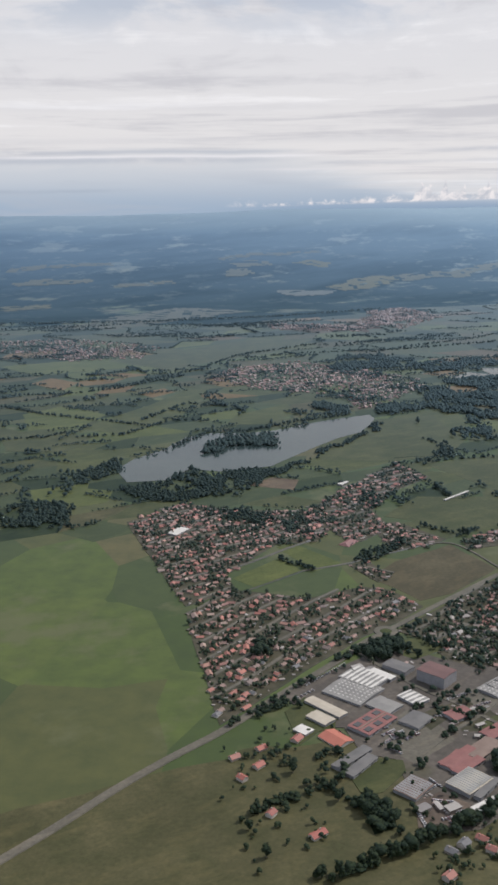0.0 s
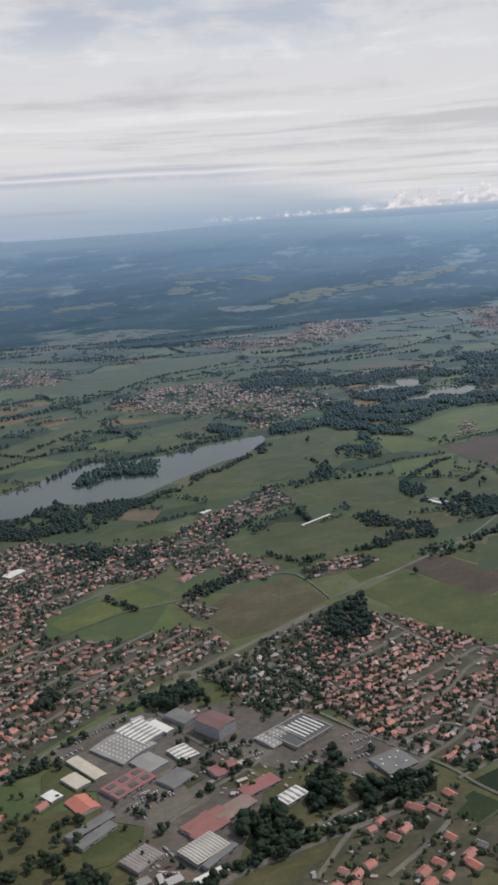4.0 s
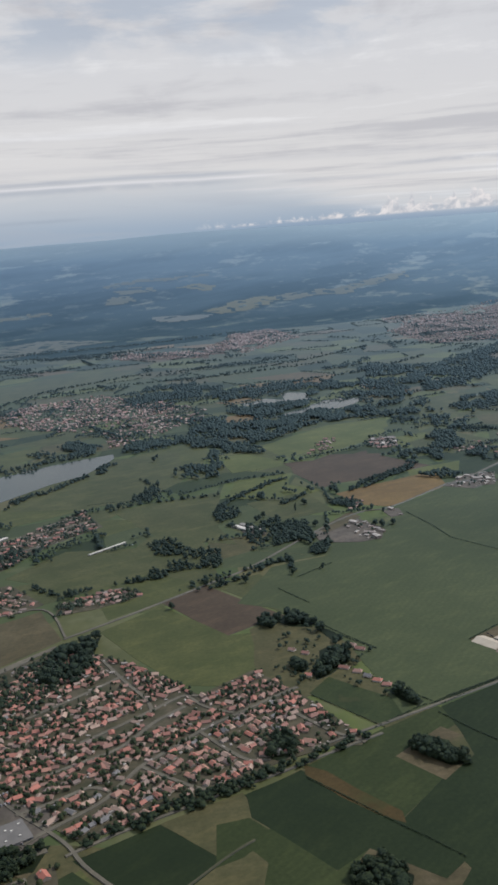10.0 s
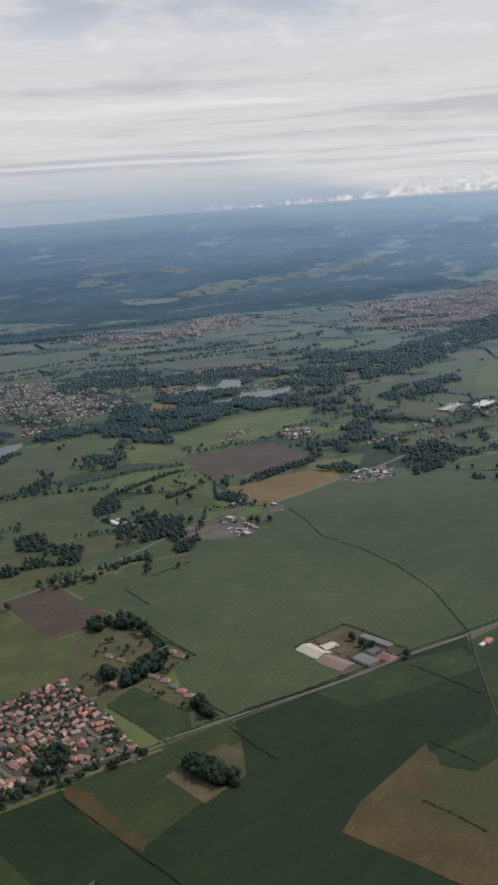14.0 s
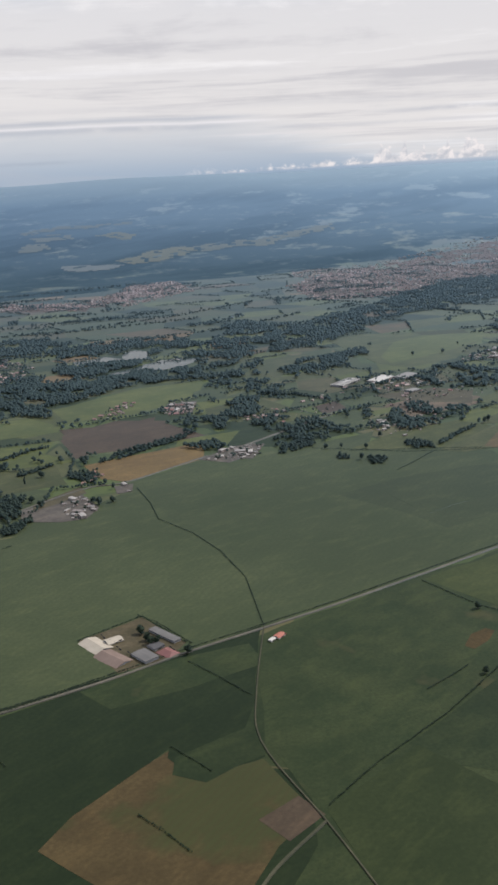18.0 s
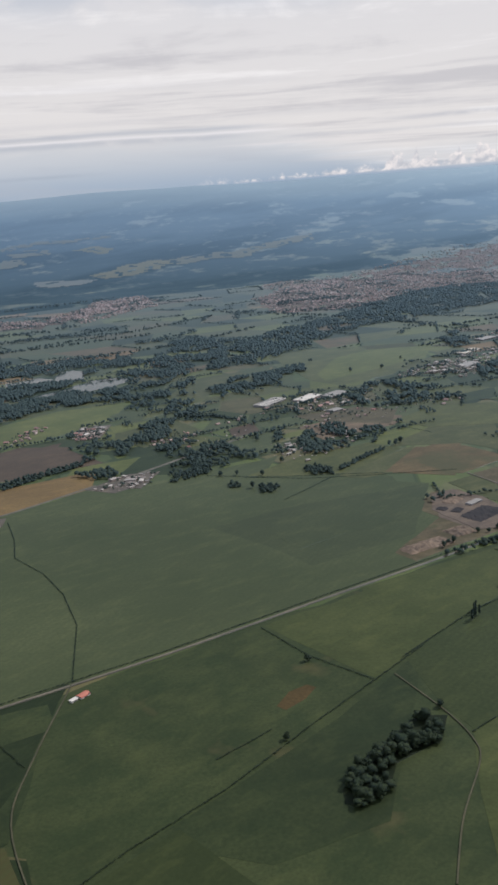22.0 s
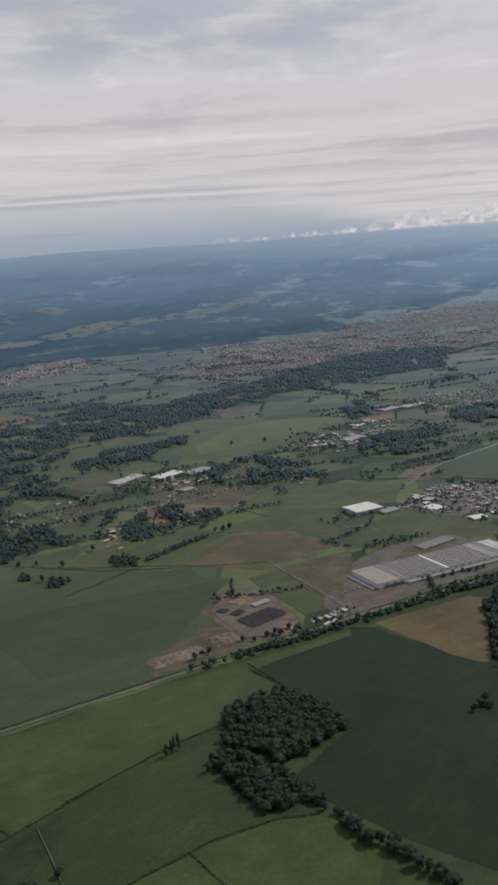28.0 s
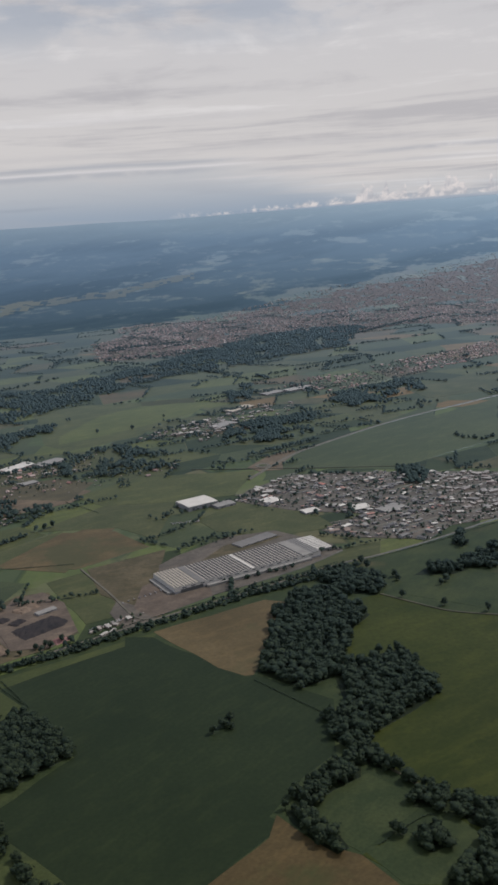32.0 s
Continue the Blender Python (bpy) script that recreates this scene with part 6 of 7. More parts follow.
def hall(x, y, turn, l, w, h, roof_mat, wall_mat, style, label):
    """A hall: walls, roof and what its roof shows (bays, ribs, rooflights, courts), and its doors."""
    if y > 1400:
        l, w = min(l, 52), min(w, 20)
    if len(label.split()) < 4:
        label += " beside a paved yard"
    hall_spots.append((x, y, 0.56 * math.hypot(l, w)))
    ob = tagged(new("hall"), label, "hall", "halls and workshops")
    ob.matrix_basis = pose(x, y, 0.1, 0, 0, turn)
    rise = 0.035 * w if style in ("gable", "dots") else 0.02 * w
    hip = w * 0.3 if style == "hip" else 0.0
    if style in ("hip", "barn"):
        rise = w * (0.2 if style == "hip" else 0.13)
    a, b = gable_parts(l, w, h - rise, rise, 0.25, 0.2, hip)
    front = part("wall", mesh_of("wall", *a, wall_mat), ob)
    cover = part("roof", mesh_of("roof", *b, roof_mat), ob)

    def top(v):
        return h + 0.2 - rise * abs(v) / (w / 2)

    light = WHITE_SHEET if roof_mat is not WHITE_SHEET else PALE_SHEET
    if style == "dots":
        me = mesh_of("rooflight", *boxes([(-0.55, -0.4, 0, 0.55, 0.4, 0.3)]), light)
        for i in range(int(l // 3.2)):
            for j in range(int(w // 3.2)):
                u, v = -l / 2 + 1.9 + i * 3.2, -w / 2 + 1.9 + j * 3.2
                part("rooflight", me, cover, "", pose(u, v, top(v) - 0.06))
    if style in ("stripes", "ribs"):
        n = max(3, int(l // (3.4 if style == "stripes" else 1.9)))
        step = l / n
        lift = 0.25 if style == "stripes" else 0.55
        me = mesh_of("roof_bay", *gable_parts(w * 0.96, step * 0.52, 0.02, lift, 0.02, 0.05)[1], light)
        for i in range(n):
            part("roof_bay", me, cover, "", pose(-l / 2 + (i + 0.5) * step, 0, h + 0.02, 0, 0, 90))
    if style == "lines":
        bar = mesh_of("rooflight", *boxes([(-l * 0.02, -w * 0.34, 0, l * 0.02, w * 0.34, 0.35)]), light)
        for i in range(6):
            part("rooflight", bar, cover, "long white rooflight", pose(-l * 0.12 + i * l * 0.105, 0, h - 0.05))
        rim = [(-l / 2, -w / 2 - 0.3, h - 0.6, l / 2, -w / 2 + 0.5, h + 0.4), (-l / 2, w / 2 - 0.5, h - 0.6, l / 2, w / 2 + 0.3, h + 0.4), (-l / 2 - 0.3, -w / 2, h - 0.6, -l / 2 + 0.5, w / 2, h + 0.4), (-l * 0.22, -w / 2, h - 0.1, -l * 0.20, w / 2, h + 0.45), (l / 2 - 0.5, -w / 2, h - 0.6, l / 2 + 0.3, w / 2, h + 0.4)]
        part("parapet", mesh_of("parapet", *boxes(rim), PALE_SHEET), ob, "pale roof edge")
    if style == "units":
        unit = mesh_of("roof_unit", *boxes([(-0.6, -0.5, 0, 0.6, 0.5, 0.6)]), light)
        for i in range(7):
            part("roof_unit", unit, cover, "small white roof unit", pose(-l * 0.38 + i * l * 0.125, w * 0.3 * math.sin(i * 2.3), h - 0.1))
    if style == "court":
        for i in range(3):
            for j in range(2):
                u, v = -l / 3 + i * l / 3, -w / 4 + j * w / 2
                part("courtyard", mesh_of("courtyard", *boxes([(u - l * 0.09, v - w * 0.12, h, u + l * 0.09, v + w * 0.12, h + 0.35)]), DARK_SHEET), ob, "dark courtyard well")
        part("ridge", mesh_of("ridge", *boxes([(-l * 0.48, -0.4, h + 0.1, l * 0.48, 0.4, h + 0.5)]), BROWN_SHEET), ob, "brown roof ridge")
    door = mesh_of("door", *boxes([(-1.3, -0.06, 0.05, 1.3, 0, min(3.2, h * 0.6))]), DARK_SHEET)
    pane = mesh_of("window", *boxes([(-1.1, -0.05, 0, 1.1, 0, 0.9)]), GLASS_DARK)
    n = max(1, int(l // 9))
    for i in range(n):
        u = -l / 2 + (i + 0.5) * l / n
        part("door", door, front, "", pose(u, -w / 2, 0))
        part("window", pane, front, "", pose(u + 3.0, -w / 2, h * 0.5))
    return ob


def great_factory(x, y, turn, l, w, h):
    """Long works hall: pale ribbed bays at one end, dark sawtooth bays with pale cross strips, low front wing."""
    ob = tagged(new("factory"), "long factory with pale and dark sawtooth roofs beside a tree belt", "factory")
    ob.matrix_basis = pose(x, y, 0.1, 0, 0, turn)
    part("wall", mesh_of("wall", *boxes([(0, 0, 0, l, w, h)]), WALL_PALE), ob, "pale grey panel walls")
    part("plinth", mesh_of("plinth", *boxes([(-0.3, -0.3, 0, l + 0.3, -0.05, h * 0.35), (-0.4, -0.3, 0, -0.05, w, h * 0.3)]), WALL_GREY), ob)
    runs = ((0.0, 0.16, CREAM_SHEET, "cream roof bay", 8), (0.16, 0.20, GREY_SHEET, "grey roof strip", 1), (0.20, 0.51, SAW_SHEET, "pale sawtooth bay", 14), (0.51, 0.53, WHITE_SHEET, "white roof strip", 1), (0.53, 0.87, SAW_SHEET, "pale sawtooth bay", 14), (0.87, 0.935, PALE_SHEET, "pale roof strip", 1), (0.935, 1.0, PALE_SHEET, "pale roof bay", 3))
    for a, b, mat, words, n in runs:
        step = (b - a) * l / n
        part("roof_deck", mesh_of("roof_deck", *boxes([(a * l + 0.02, 0.1, h, b * l - 0.02, w - 0.1, h + 0.15)]), FELT if n > 9 else DARK_SHEET if n > 2 else mat), ob)
        if n == 1:
            continue
        s = step * (0.36 if n > 9 else 0.66)
        rise = 0.14 if n > 9 else 0.5
        v = [(0, 0, 0), (s, 0, 0), (s, w - 0.6, 0), (0, w - 0.6, 0), (s * 0.72, 0, rise), (s * 0.72, w - 0.6, rise)]
        f = [[0, 1, 4], [2, 3, 5], [3, 0, 4, 5], [1, 2, 5, 4], [0, 3, 2, 1]]
        me = mesh_of("roof_bay", v, f, mat)
        for i in range(n):
            part("roof_bay", me, ob, "", pose(a * l + i * step, 0.3, h + 0.15))
    wing = mesh_of("front_wing", *boxes([(l * 0.20, -4.0, 0, l * 0.92, -0.35, h * 0.42)]), PALE_SHEET)
    part("front_wing", wing, ob, "low pale front wing")
    side = mesh_of("side_wing", *boxes([(-5.0, 2, 0, -0.5, w * 0.96, h * 0.3)]), PALE_SHEET)
    part("side_wing", side, ob, "low loading wing")
    bay = mesh_of("loading_door", *boxes([(-1.2, -0.08, 0.2, 1.2, 0, 3.0)]), DARK_SHEET)
    for i in range(9):
        part("loading_door", bay, ob, "", pose(6 + i * l * 0.016, -0.31, 0))
    pane = mesh_of("window", *boxes([(-2.0, -0.06, 0, 2.0, 0, 0.8)]), GLASS_DARK)
    for i in range(16):
        part("window", pane, ob, "", pose(l * 0.06 + i * l * 0.058, 0, h * 0.68))
    return ob


def heap(x, y, turn, l, w, h, mat, label):
    """A tipped heap of earth: a lumpy low mound with a ragged foot."""
    n, m = 14, 9
    verts = []
    for j in range(m + 1):
        for i in range(n + 1):
            u, v = 2 * i / n - 1, 2 * j / m - 1
            edge = max(0.0, 1 - (u ** 4 + v ** 4))
            lump = noise.noise(Vector((x + u * l * 0.14, y + v * w * 0.14, 1.0)))
            verts.append((u * l / 2 * (1 + 0.12 * lump), v * w / 2 * (1 + 0.15 * lump), -0.3 + h * edge ** 0.6 * (0.75 + 0.7 * lump)))
    faces = [[j * (n + 1) + i, j * (n + 1) + i + 1, (j + 1) * (n + 1) + i + 1, (j + 1) * (n + 1) + i] for j in range(m) for i in range(n)]
    ob = tagged(new("spoil_mound", mesh_of("spoil_mound", verts, faces, mat)), label, "heap", "heaps of the tip")
    ob.matrix_basis = pose(x, y, 0.6, 0, 0, turn)
    return ob


COAL = soil_like("dark_spoil", (0.030, 0.026, 0.026), (0.055, 0.045, 0.042), 0.06, 0.5)
EARTH = soil_like("tipped_earth", (0.140, 0.105, 0.078), (0.230, 0.180, 0.140), 0.06, 0.4)

TREE_CROWNS = [triangles("crown", *crown(70 + s, 12, 1, 22, 0.95, 0.14), LEAF) for s in range(4)]
POPLAR_CROWN = triangles("crown", *[(v * np.array([0.8, 0.8, 1.0]), t) for v, t in [crown(90, 14, 1, 18, 1.1, 0.04)]][0], LEAF)


def trunk_mesh(seed):
    rng = random.Random(seed)
    bits = [stem(0.42, 0.035, 0.022, 6)]
    for k in range(4):
        v, t = stem(0.3, 0.014, 0.006, 4)
        m = Matrix.Translation((0, 0, 0.26 + 0.04 * k)) @ Euler((radians(rng.uniform(30, 55)), 0, k * 1.6 + rng.random())).to_matrix().to_4x4()
        bits.append((np.array([(m @ Vector(p))[:] for p in v]), t))
    return triangles("trunk", *joined(bits), BARK)


TRUNKS = [trunk_mesh(s) for s in range(2)]


def tree_row(size, *places):
    w, h = size
    for x, y in places:
        rng = random.Random(int(x * 31 + y))
        slim = h >= 2 * w
        ob = tagged(new("tree"), "slender dark poplar at a field edge" if slim else "broad green tree standing in a field", "tree", "single trees")
        g = rng.uniform(0.85, 1.2)
        ob.matrix_basis = pose(x, y, ground_z(x, y) + 0.1, 0, 0, rng.uniform(0, 360)) @ Matrix.Diagonal((w * g, w * g, h * g * rng.uniform(0.9, 1.1), 1))
        part("trunk", TRUNKS[rng.randrange(2)], ob)
        part("crown", POPLAR_CROWN if slim else TREE_CROWNS[rng.randrange(4)], ob)


def car_meshes():
    body = boxes([(-1.4, -0.58, 0.22, 1.4, 0.58, 0.62)])
    bv = [(x * (0.94 if z > 0.5 else 1), y * (0.92 if z > 0.5 else 1), z) for x, y, z in body[0]]
    cv = [(x * (0.72 if z > 0.7 else 1), y * (0.84 if z > 0.7 else 1), z) for x, y, z in boxes([(-0.95, -0.52, 0.62, 0.65, 0.52, 0.98)])[0]]
    rv = boxes([(-0.66, -0.42, 0.98, 0.44, 0.42, 1.02)])
    return mesh_of("body", bv, body[1], CAR_PAINT), mesh_of("cabin", cv, body[1], GLASS_DARK), mesh_of("roof", *rv, CAR_PAINT)


CAR = car_meshes()


def roundabout(x, y, r, w):
    """A ring of road round a raised green island."""
    n = 36
    ring = [(math.cos(2 * math.pi * k / n), math.sin(2 * math.pi * k / n)) for k in range(n)]
    verts = [(x + q * u, y + q * v, z) for q, z in ((r + w / 2 + 0.3, 0.1), (r + w / 2, 0.84), (r - w / 2, 0.84), (r - w / 2 - 0.3, 0.1)) for u, v in ring]
    faces = [[j * n + k, j * n + (k + 1) % n, (j + 1) * n + (k + 1) % n, (j + 1) * n + k] for j in range(3) for k in range(n)]
    tagged(new("roundabout", mesh_of("roundabout", verts, faces, ASPHALT)), "grey asphalt roundabout ring", "roundabout", "", "structure")
    q = r - w / 2 - 0.1
    verts = [(x, y, 1.6)] + [(x + q * 0.6 * u, y + q * 0.6 * v, 1.35) for u, v in ring] + [(x + q * u, y + q * v, 0.7) for u, v in ring]
    faces = [[0, 1 + k, 1 + (k + 1) % n] for k in range(n)] + [[1 + k, 1 + n + k, 1 + n + (k + 1) % n, 1 + (k + 1) % n] for k in range(n)]
    tagged(new("traffic_island", mesh_of("traffic_island", verts, faces, MEADOW)), "round grassed traffic island", "traffic island", "", "structure")


roundabout(97, 642, 6.5, 4.0)


def parked(x0, y0, x1, y1, n, turn):
    rng = random.Random(int(x0 + y0))
    for k in range(n):
        if rng.random() < 0.12:
            continue
        f = (k + 0.5) / n
        ob = tagged(new("car"), "small parked car on a paved yard", "car", "parked cars")
        ob.matrix_basis = pose(x0 + f * (x1 - x0), y0 + f * (y1 - y0), 0.6, 0, 0, turn + rng.uniform(-6, 6) + 90) @ Matrix.Scale(0.8, 4)
        part("body", CAR[0], ob)
        part("cabin", CAR[1], ob)
        part("roof", CAR[2], ob)


great_factory(1044.5, 1019.0, 26.0, 138, 42, 5.0)

# housing estate and town
settlement([(169, 667), (210, 753), (233, 737), (271, 710), (314, 660), (350, 691), (378, 654), (374, 628), (360, 571), (303, 537), (257, 510), (238, 527), (208, 555), (188, 590)], 38, 5.7, 6.0, "estate", 0.93, True, (
    [(228, 512), (236, 520), (262, 543), (272, 559), (282, 577), (298, 594), (319, 616), (340, 632), (360, 648), (378, 661)],
    [(243, 608), (264, 625), (282, 641), (302, 659), (313, 658)],
    [(306, 659), (319, 642), (336, 632)],
    [(204, 643), (222, 659), (238, 673), (260, 695)],
    [(229, 575), (246, 585), (264, 596), (275, 609), (288, 629), (305, 645)],
    [(219, 538), (238, 548), (255, 559), (267, 554)],
    [(282, 577), (298, 564), (312, 553), (321, 549)],
    [(315, 612), (329, 592), (343, 576), (356, 575)],
    [(243, 724), (262, 688), (279, 659), (284, 643)]))
settlement([(-49, 680), (-11, 724), (45, 705), (89, 728), (111, 721), (132, 687), (106, 656), (78, 632), (20, 562), (-19, 514), (-37, 608)], 50, 7.2, 9.6, "town", 0.8, True)
settlement([(-121, 902), (-66, 961), (-13, 936), (59, 933), (87, 895), (61, 838), (24, 832), (-20, 756), (-11, 724), (-50, 691), (-86, 798)], 40, 6.8, 8.8, "town_far", 0.84, True)
settlement([(86, 982), (126, 1047), (176, 1121), (205, 1056), (158, 1001), (124, 931), (134, 877), (102, 837), (83, 853), (59, 933)], 35, 7.0, 9.2, "town_far", 0.74, True)
settlement([(119, 886), (142, 894), (181, 842), (167, 827), (130, 813), (120, 852)], -28, 7.5, 10, "town_far", 0.9, True)
settlement([(194, 814), (195, 840), (233, 861), (258, 861), (263, 846), (226, 823)], 14, 6, 7, "town_far", 0.9, True)
settlement([(83, 779), (101, 786), (118, 752), (104, 737)], -40, 7.5, 9, "town", 0.95, True)
settlement([(104, 643), (144, 683), (203, 743), (220, 724), (167, 575), (134, 592), (118, 632)], 50, 8.5, 11.5, "town_grey", 0.58, True)
settlement([(-13, 481), (24, 510), (36, 486), (7, 448), (-8, 438)], 45, 15, 17, "villa", 0.6, False)
settlement([(1, 434), (24, 438), (42, 419), (30, 402), (13, 386), (0, 402)], 45, 17, 19, "villa", 0.5, False)
settlement([(170, 440), (227, 480), (251, 460), (234, 406), (147, 413)], 45, 11, 13, "villa", 0.55, True)
settlement([(119, 619), (154, 668), (182, 637), (197, 587), (175, 582), (147, 592)], 45, 8.5, 11, "town_grey", 0.55, True)
settlement([(202, 472), (229, 484), (247, 494), (251, 479), (226, 452), (204, 446)], 40, 11, 13, "villa", 0.55, True)
settlement([(236, 442), (254, 461), (274, 450), (287, 433), (279, 422), (244, 426)], 40, 11, 13, "villa", 0.55, True)
settlement([(377, 656), (401, 613), (412, 591), (409, 583), (393, 585), (362, 572), (357, 637)], 20, 7, 8, "estate", 0.75, True, (
    [(358, 649), (375, 625), (394, 601), (412, 586)],))
wood([(357, 594), (369, 601), (373, 581), (362, 572), (354, 576)], 8, "near", 0.1)
settlement([(79, 399), (99, 414), (123, 427), (109, 373), (83, 374)], 48, 9, 10, "villa", 0.7, False)
settlement([(651, 1296), (737, 1406), (786, 1430), (758, 1334), (678, 1234)], 20, 16, 18, "far", 0.45, False)
settlement([(804, 1456), (888, 1500), (938, 1541), (914, 1441), (833, 1386)], 20, 16, 18, "shed_far", 0.35, False)
settlement([(855, 1377), (954, 1419), (1044, 1468), (1036, 1413), (922, 1342)], 20, 18, 20, "far", 0.35, False)
settlement([(777, 1211), (829, 1282), (890, 1307), (874, 1235), (807, 1172)], 20, 13, 15, "shed_far", 0.4, False)
settlement([(783, 1333), (840, 1392), (900, 1423), (894, 1362), (816, 1298)], 20, 15, 16, "far", 0.4, False)
settlement([(1034, 1613), (1143, 1722), (1228, 1803), (1195, 1678), (1074, 1558)], 20, 13, 15, "shed_far", 0.5, False)
settlement([(775, 1255), (819, 1274), (822, 1218), (777, 1188)], 20, 11, 13, "shed_far", 0.5, False)
settlement([(372, 1925), (447, 1966), (437, 1830), (382, 1789)], 20, 13, 14, "far", 0.5, False)

# hamlets of the plain
for at, (x, y) in enumerate(((412, 684), (420, 677), (426, 669), (431, 662), (436, 655), (379, 718), (388, 711), (387, 676), (422, 719), (427, 712))):
    house(x, y, -28 + 9 * math.sin(at * 2.1), random.Random(at), GROUPS["hamlet"], 0.2, 0.95)
field(PAVED, (420, 984), (453, 1014), (471, 1022), (491, 983), (483, 954), (462, 948), (425, 954))
field(FALLOW, (428, 999), (466, 1049), (474, 1028), (447, 995), (431, 982))
settlement([(452, 1001), (471, 1019), (489, 979), (478, 956), (460, 957)], 25, 7, 8, "shed_far", 0.85, False)
settlement([(580, 1124), (621, 1168), (648, 1137), (612, 1106)], 25, 9, 11, "shed_far", 0.9, True)
settlement([(499, 1045), (517, 1050), (518, 1026), (504, 1020)], 25, 9, 10, "shed_far", 0.8, True)
settlement([(537, 1393), (577, 1407), (571, 1339), (541, 1340)], 25, 9, 10, "shed_far", 0.8, True)
settlement([(348, 1019), (376, 1008), (373, 988), (352, 1001)], 25, 9, 10, "shed_far", 0.8, True)
settlement([(599, 1322), (640, 1351), (698, 1339), (673, 1281), (617, 1289)], 25, 13, 14, "far", 0.6, False)
settlement([(472, 1107), (486, 1082), (482, 1053), (465, 1056)], 25, 9, 10, "hamlet", 0.8, False)
settlement([(615, 1169), (654, 1173), (638, 1116), (614, 1121)], 25, 8, 9, "shed_far", 0.8, True)

# far villages and the city
settlement([(-77, 1736), (-43, 1845), (93, 1945), (217, 1828), (310, 1712), (299, 1610), (171, 1434), (148, 1556), (29, 1615)], 20, 9, 12, "far", 0.85, False)
settlement([(-594, 2300), (-441, 2352), (-198, 2180), (-224, 1999), (-360, 1969), (-548, 2115)], 20, 10, 13, "far", 0.7, False)
settlement([(48, 2628), (275, 2593), (423, 3000), (561, 2915), (286, 2427), (60, 2496)], 20, 10, 14, "far", 0.8, False)
settlement([(-409, 2104), (-302, 2141), (-291, 1972), (-370, 1962)], 20, 10, 12, "far", 0.8, False)
settlement([(801, 2759), (1043, 3198), (1316, 3411), (1563, 3584), (1771, 3652), (2270, 3960), (2499, 3989), (1995, 2676), (1812, 2633), (1609, 2744), (1443, 2615), (1378, 2759), (1258, 2706), (1034, 2442), (860, 2423)], 20, 11, 15, "far", 0.66, False)
settlement([(1388, 2080), (1454, 2138), (1560, 2206), (1724, 2352), (1835, 2393), (1747, 2148), (1654, 2130), (1512, 2019), (1417, 1963)], 20, 9, 12, "far", 0.8, False)
settlement([(333, 2708), (367, 2972), (499, 3044), (558, 2750), (468, 2603), (391, 2463)], 20, 9, 12, "far", 0.8, False)
settlement([(979, 1610), (1049, 1672), (1171, 1800), (1186, 1769), (1109, 1611), (1010, 1582)], 20, 9, 12, "shed_far", 0.75, False)
settlement([(839, 3166), (1083, 3248), (1046, 2567), (880, 2773)], 20, 10, 13, "far", 0.6, False)
settlement([(1214, 1942), (1269, 2020), (1421, 2030), (1379, 1878), (1258, 1864)], 20, 10, 13, "far", 0.7, False)
settlement([(758, 1439), (875, 1500), (948, 1540), (951, 1477), (861, 1410)], 20, 14, 16, "far", 0.5, False)
settlement([(529, 1354), (568, 1406), (582, 1355), (546, 1320)], 20, 8, 10, "far", 0.9, False)
settlement([(643, 1309), (679, 1345), (678, 1287), (650, 1274)], 20, 9, 11, "far", 0.8, False)
settlement([(435, 1295), (475, 1409), (501, 1420), (481, 1350)], 20, 9, 11, "far", 0.8, False)

# sheds, workshops and caravans by the factory
settlement([(1102, 1266), (1119, 1305), (1173, 1352), (1262, 1340), (1327, 1320), (1297, 1135), (1268, 1102), (1201, 1123), (1178, 1148), (1223, 1190), (1159, 1217)], 25, 6.4, 8.0, "shed", 0.55, True)
roundabout(1142, 1405, 7.0, 4.0)
field(SOIL, (1124, 1401), (1151, 1448), (1184, 1476), (1189, 1455), (1166, 1413), (1164, 1380), (1136, 1381))
settlement([(1329, 1320), (1436, 1287), (1389, 1155), (1343, 1146), (1298, 1135)], 25, 6.4, 7.8, "shed_far", 0.66, True)

# halls of the town
hall(64, 553, 140, 28.5, 27.3, 2.5, PALE_SHEET, WALL_GREY, "dots", "pale grey workshop hall with rows of rooflights")
hall(73, 569, 138, 26.2, 20.9, 2.5, PALE_SHEET, WALL_GREY, "stripes", "pale grey factory hall with white bays")
hall(85, 573, 135, 17.4, 5.8, 2.5, WHITE_SHEET, WALL_GREY, "gable", "narrow white-roofed store")
hall(45, 532, 133, 28.6, 7.7, 2.1, CREAM_SHEET, WALL_GREY, "gable", "long cream-roofed shed beside the road")
hall(41, 519, 134, 15.0, 9.5, 2.1, CREAM_SHEET, WALL_GREY, "gable", "cream-roofed shed on grass")
hall(30, 506, 137, 9.3, 7.7, 1.7, WHITE_SHEET, WALL_GREY, "gable", "small white-roofed shed")
hall(48, 497, 129, 16.4, 12.5, 2.5, ORANGE_SHEET, WALL_PALE, "barn", "hall with a bright orange pitched roof")
hall(71, 513, 46, 27.4, 15.7, 2.5, RED_SHEET, WALL_GREY, "court", "dark red courtyard building with sawtooth roofs")
hall(55, 476, 45, 27.9, 6.3, 2.1, GREY_SHEET, WALL_GREY, "gable", "long grey glasshouse")
hall(59, 468, 50, 23.9, 6.5, 2.1, GREY_SHEET, WALL_GREY, "gable", "long grey glasshouse")
hall(114, 451, 43, 21.0, 15.1, 2.9, CREAM_SHEET, WALL_GREY, "ribs", "large warehouse with ribbed cream roof")
hall(122, 445, 49, 21.9, 4.1, 2.5, GREY_SHEET, WALL_GREY, "gable", "grey warehouse annex")
hall(118, 431, 34, 16.8, 5.1, 2.1, WHITE_SHEET, WALL_GREY, "gable", "long white-roofed store")
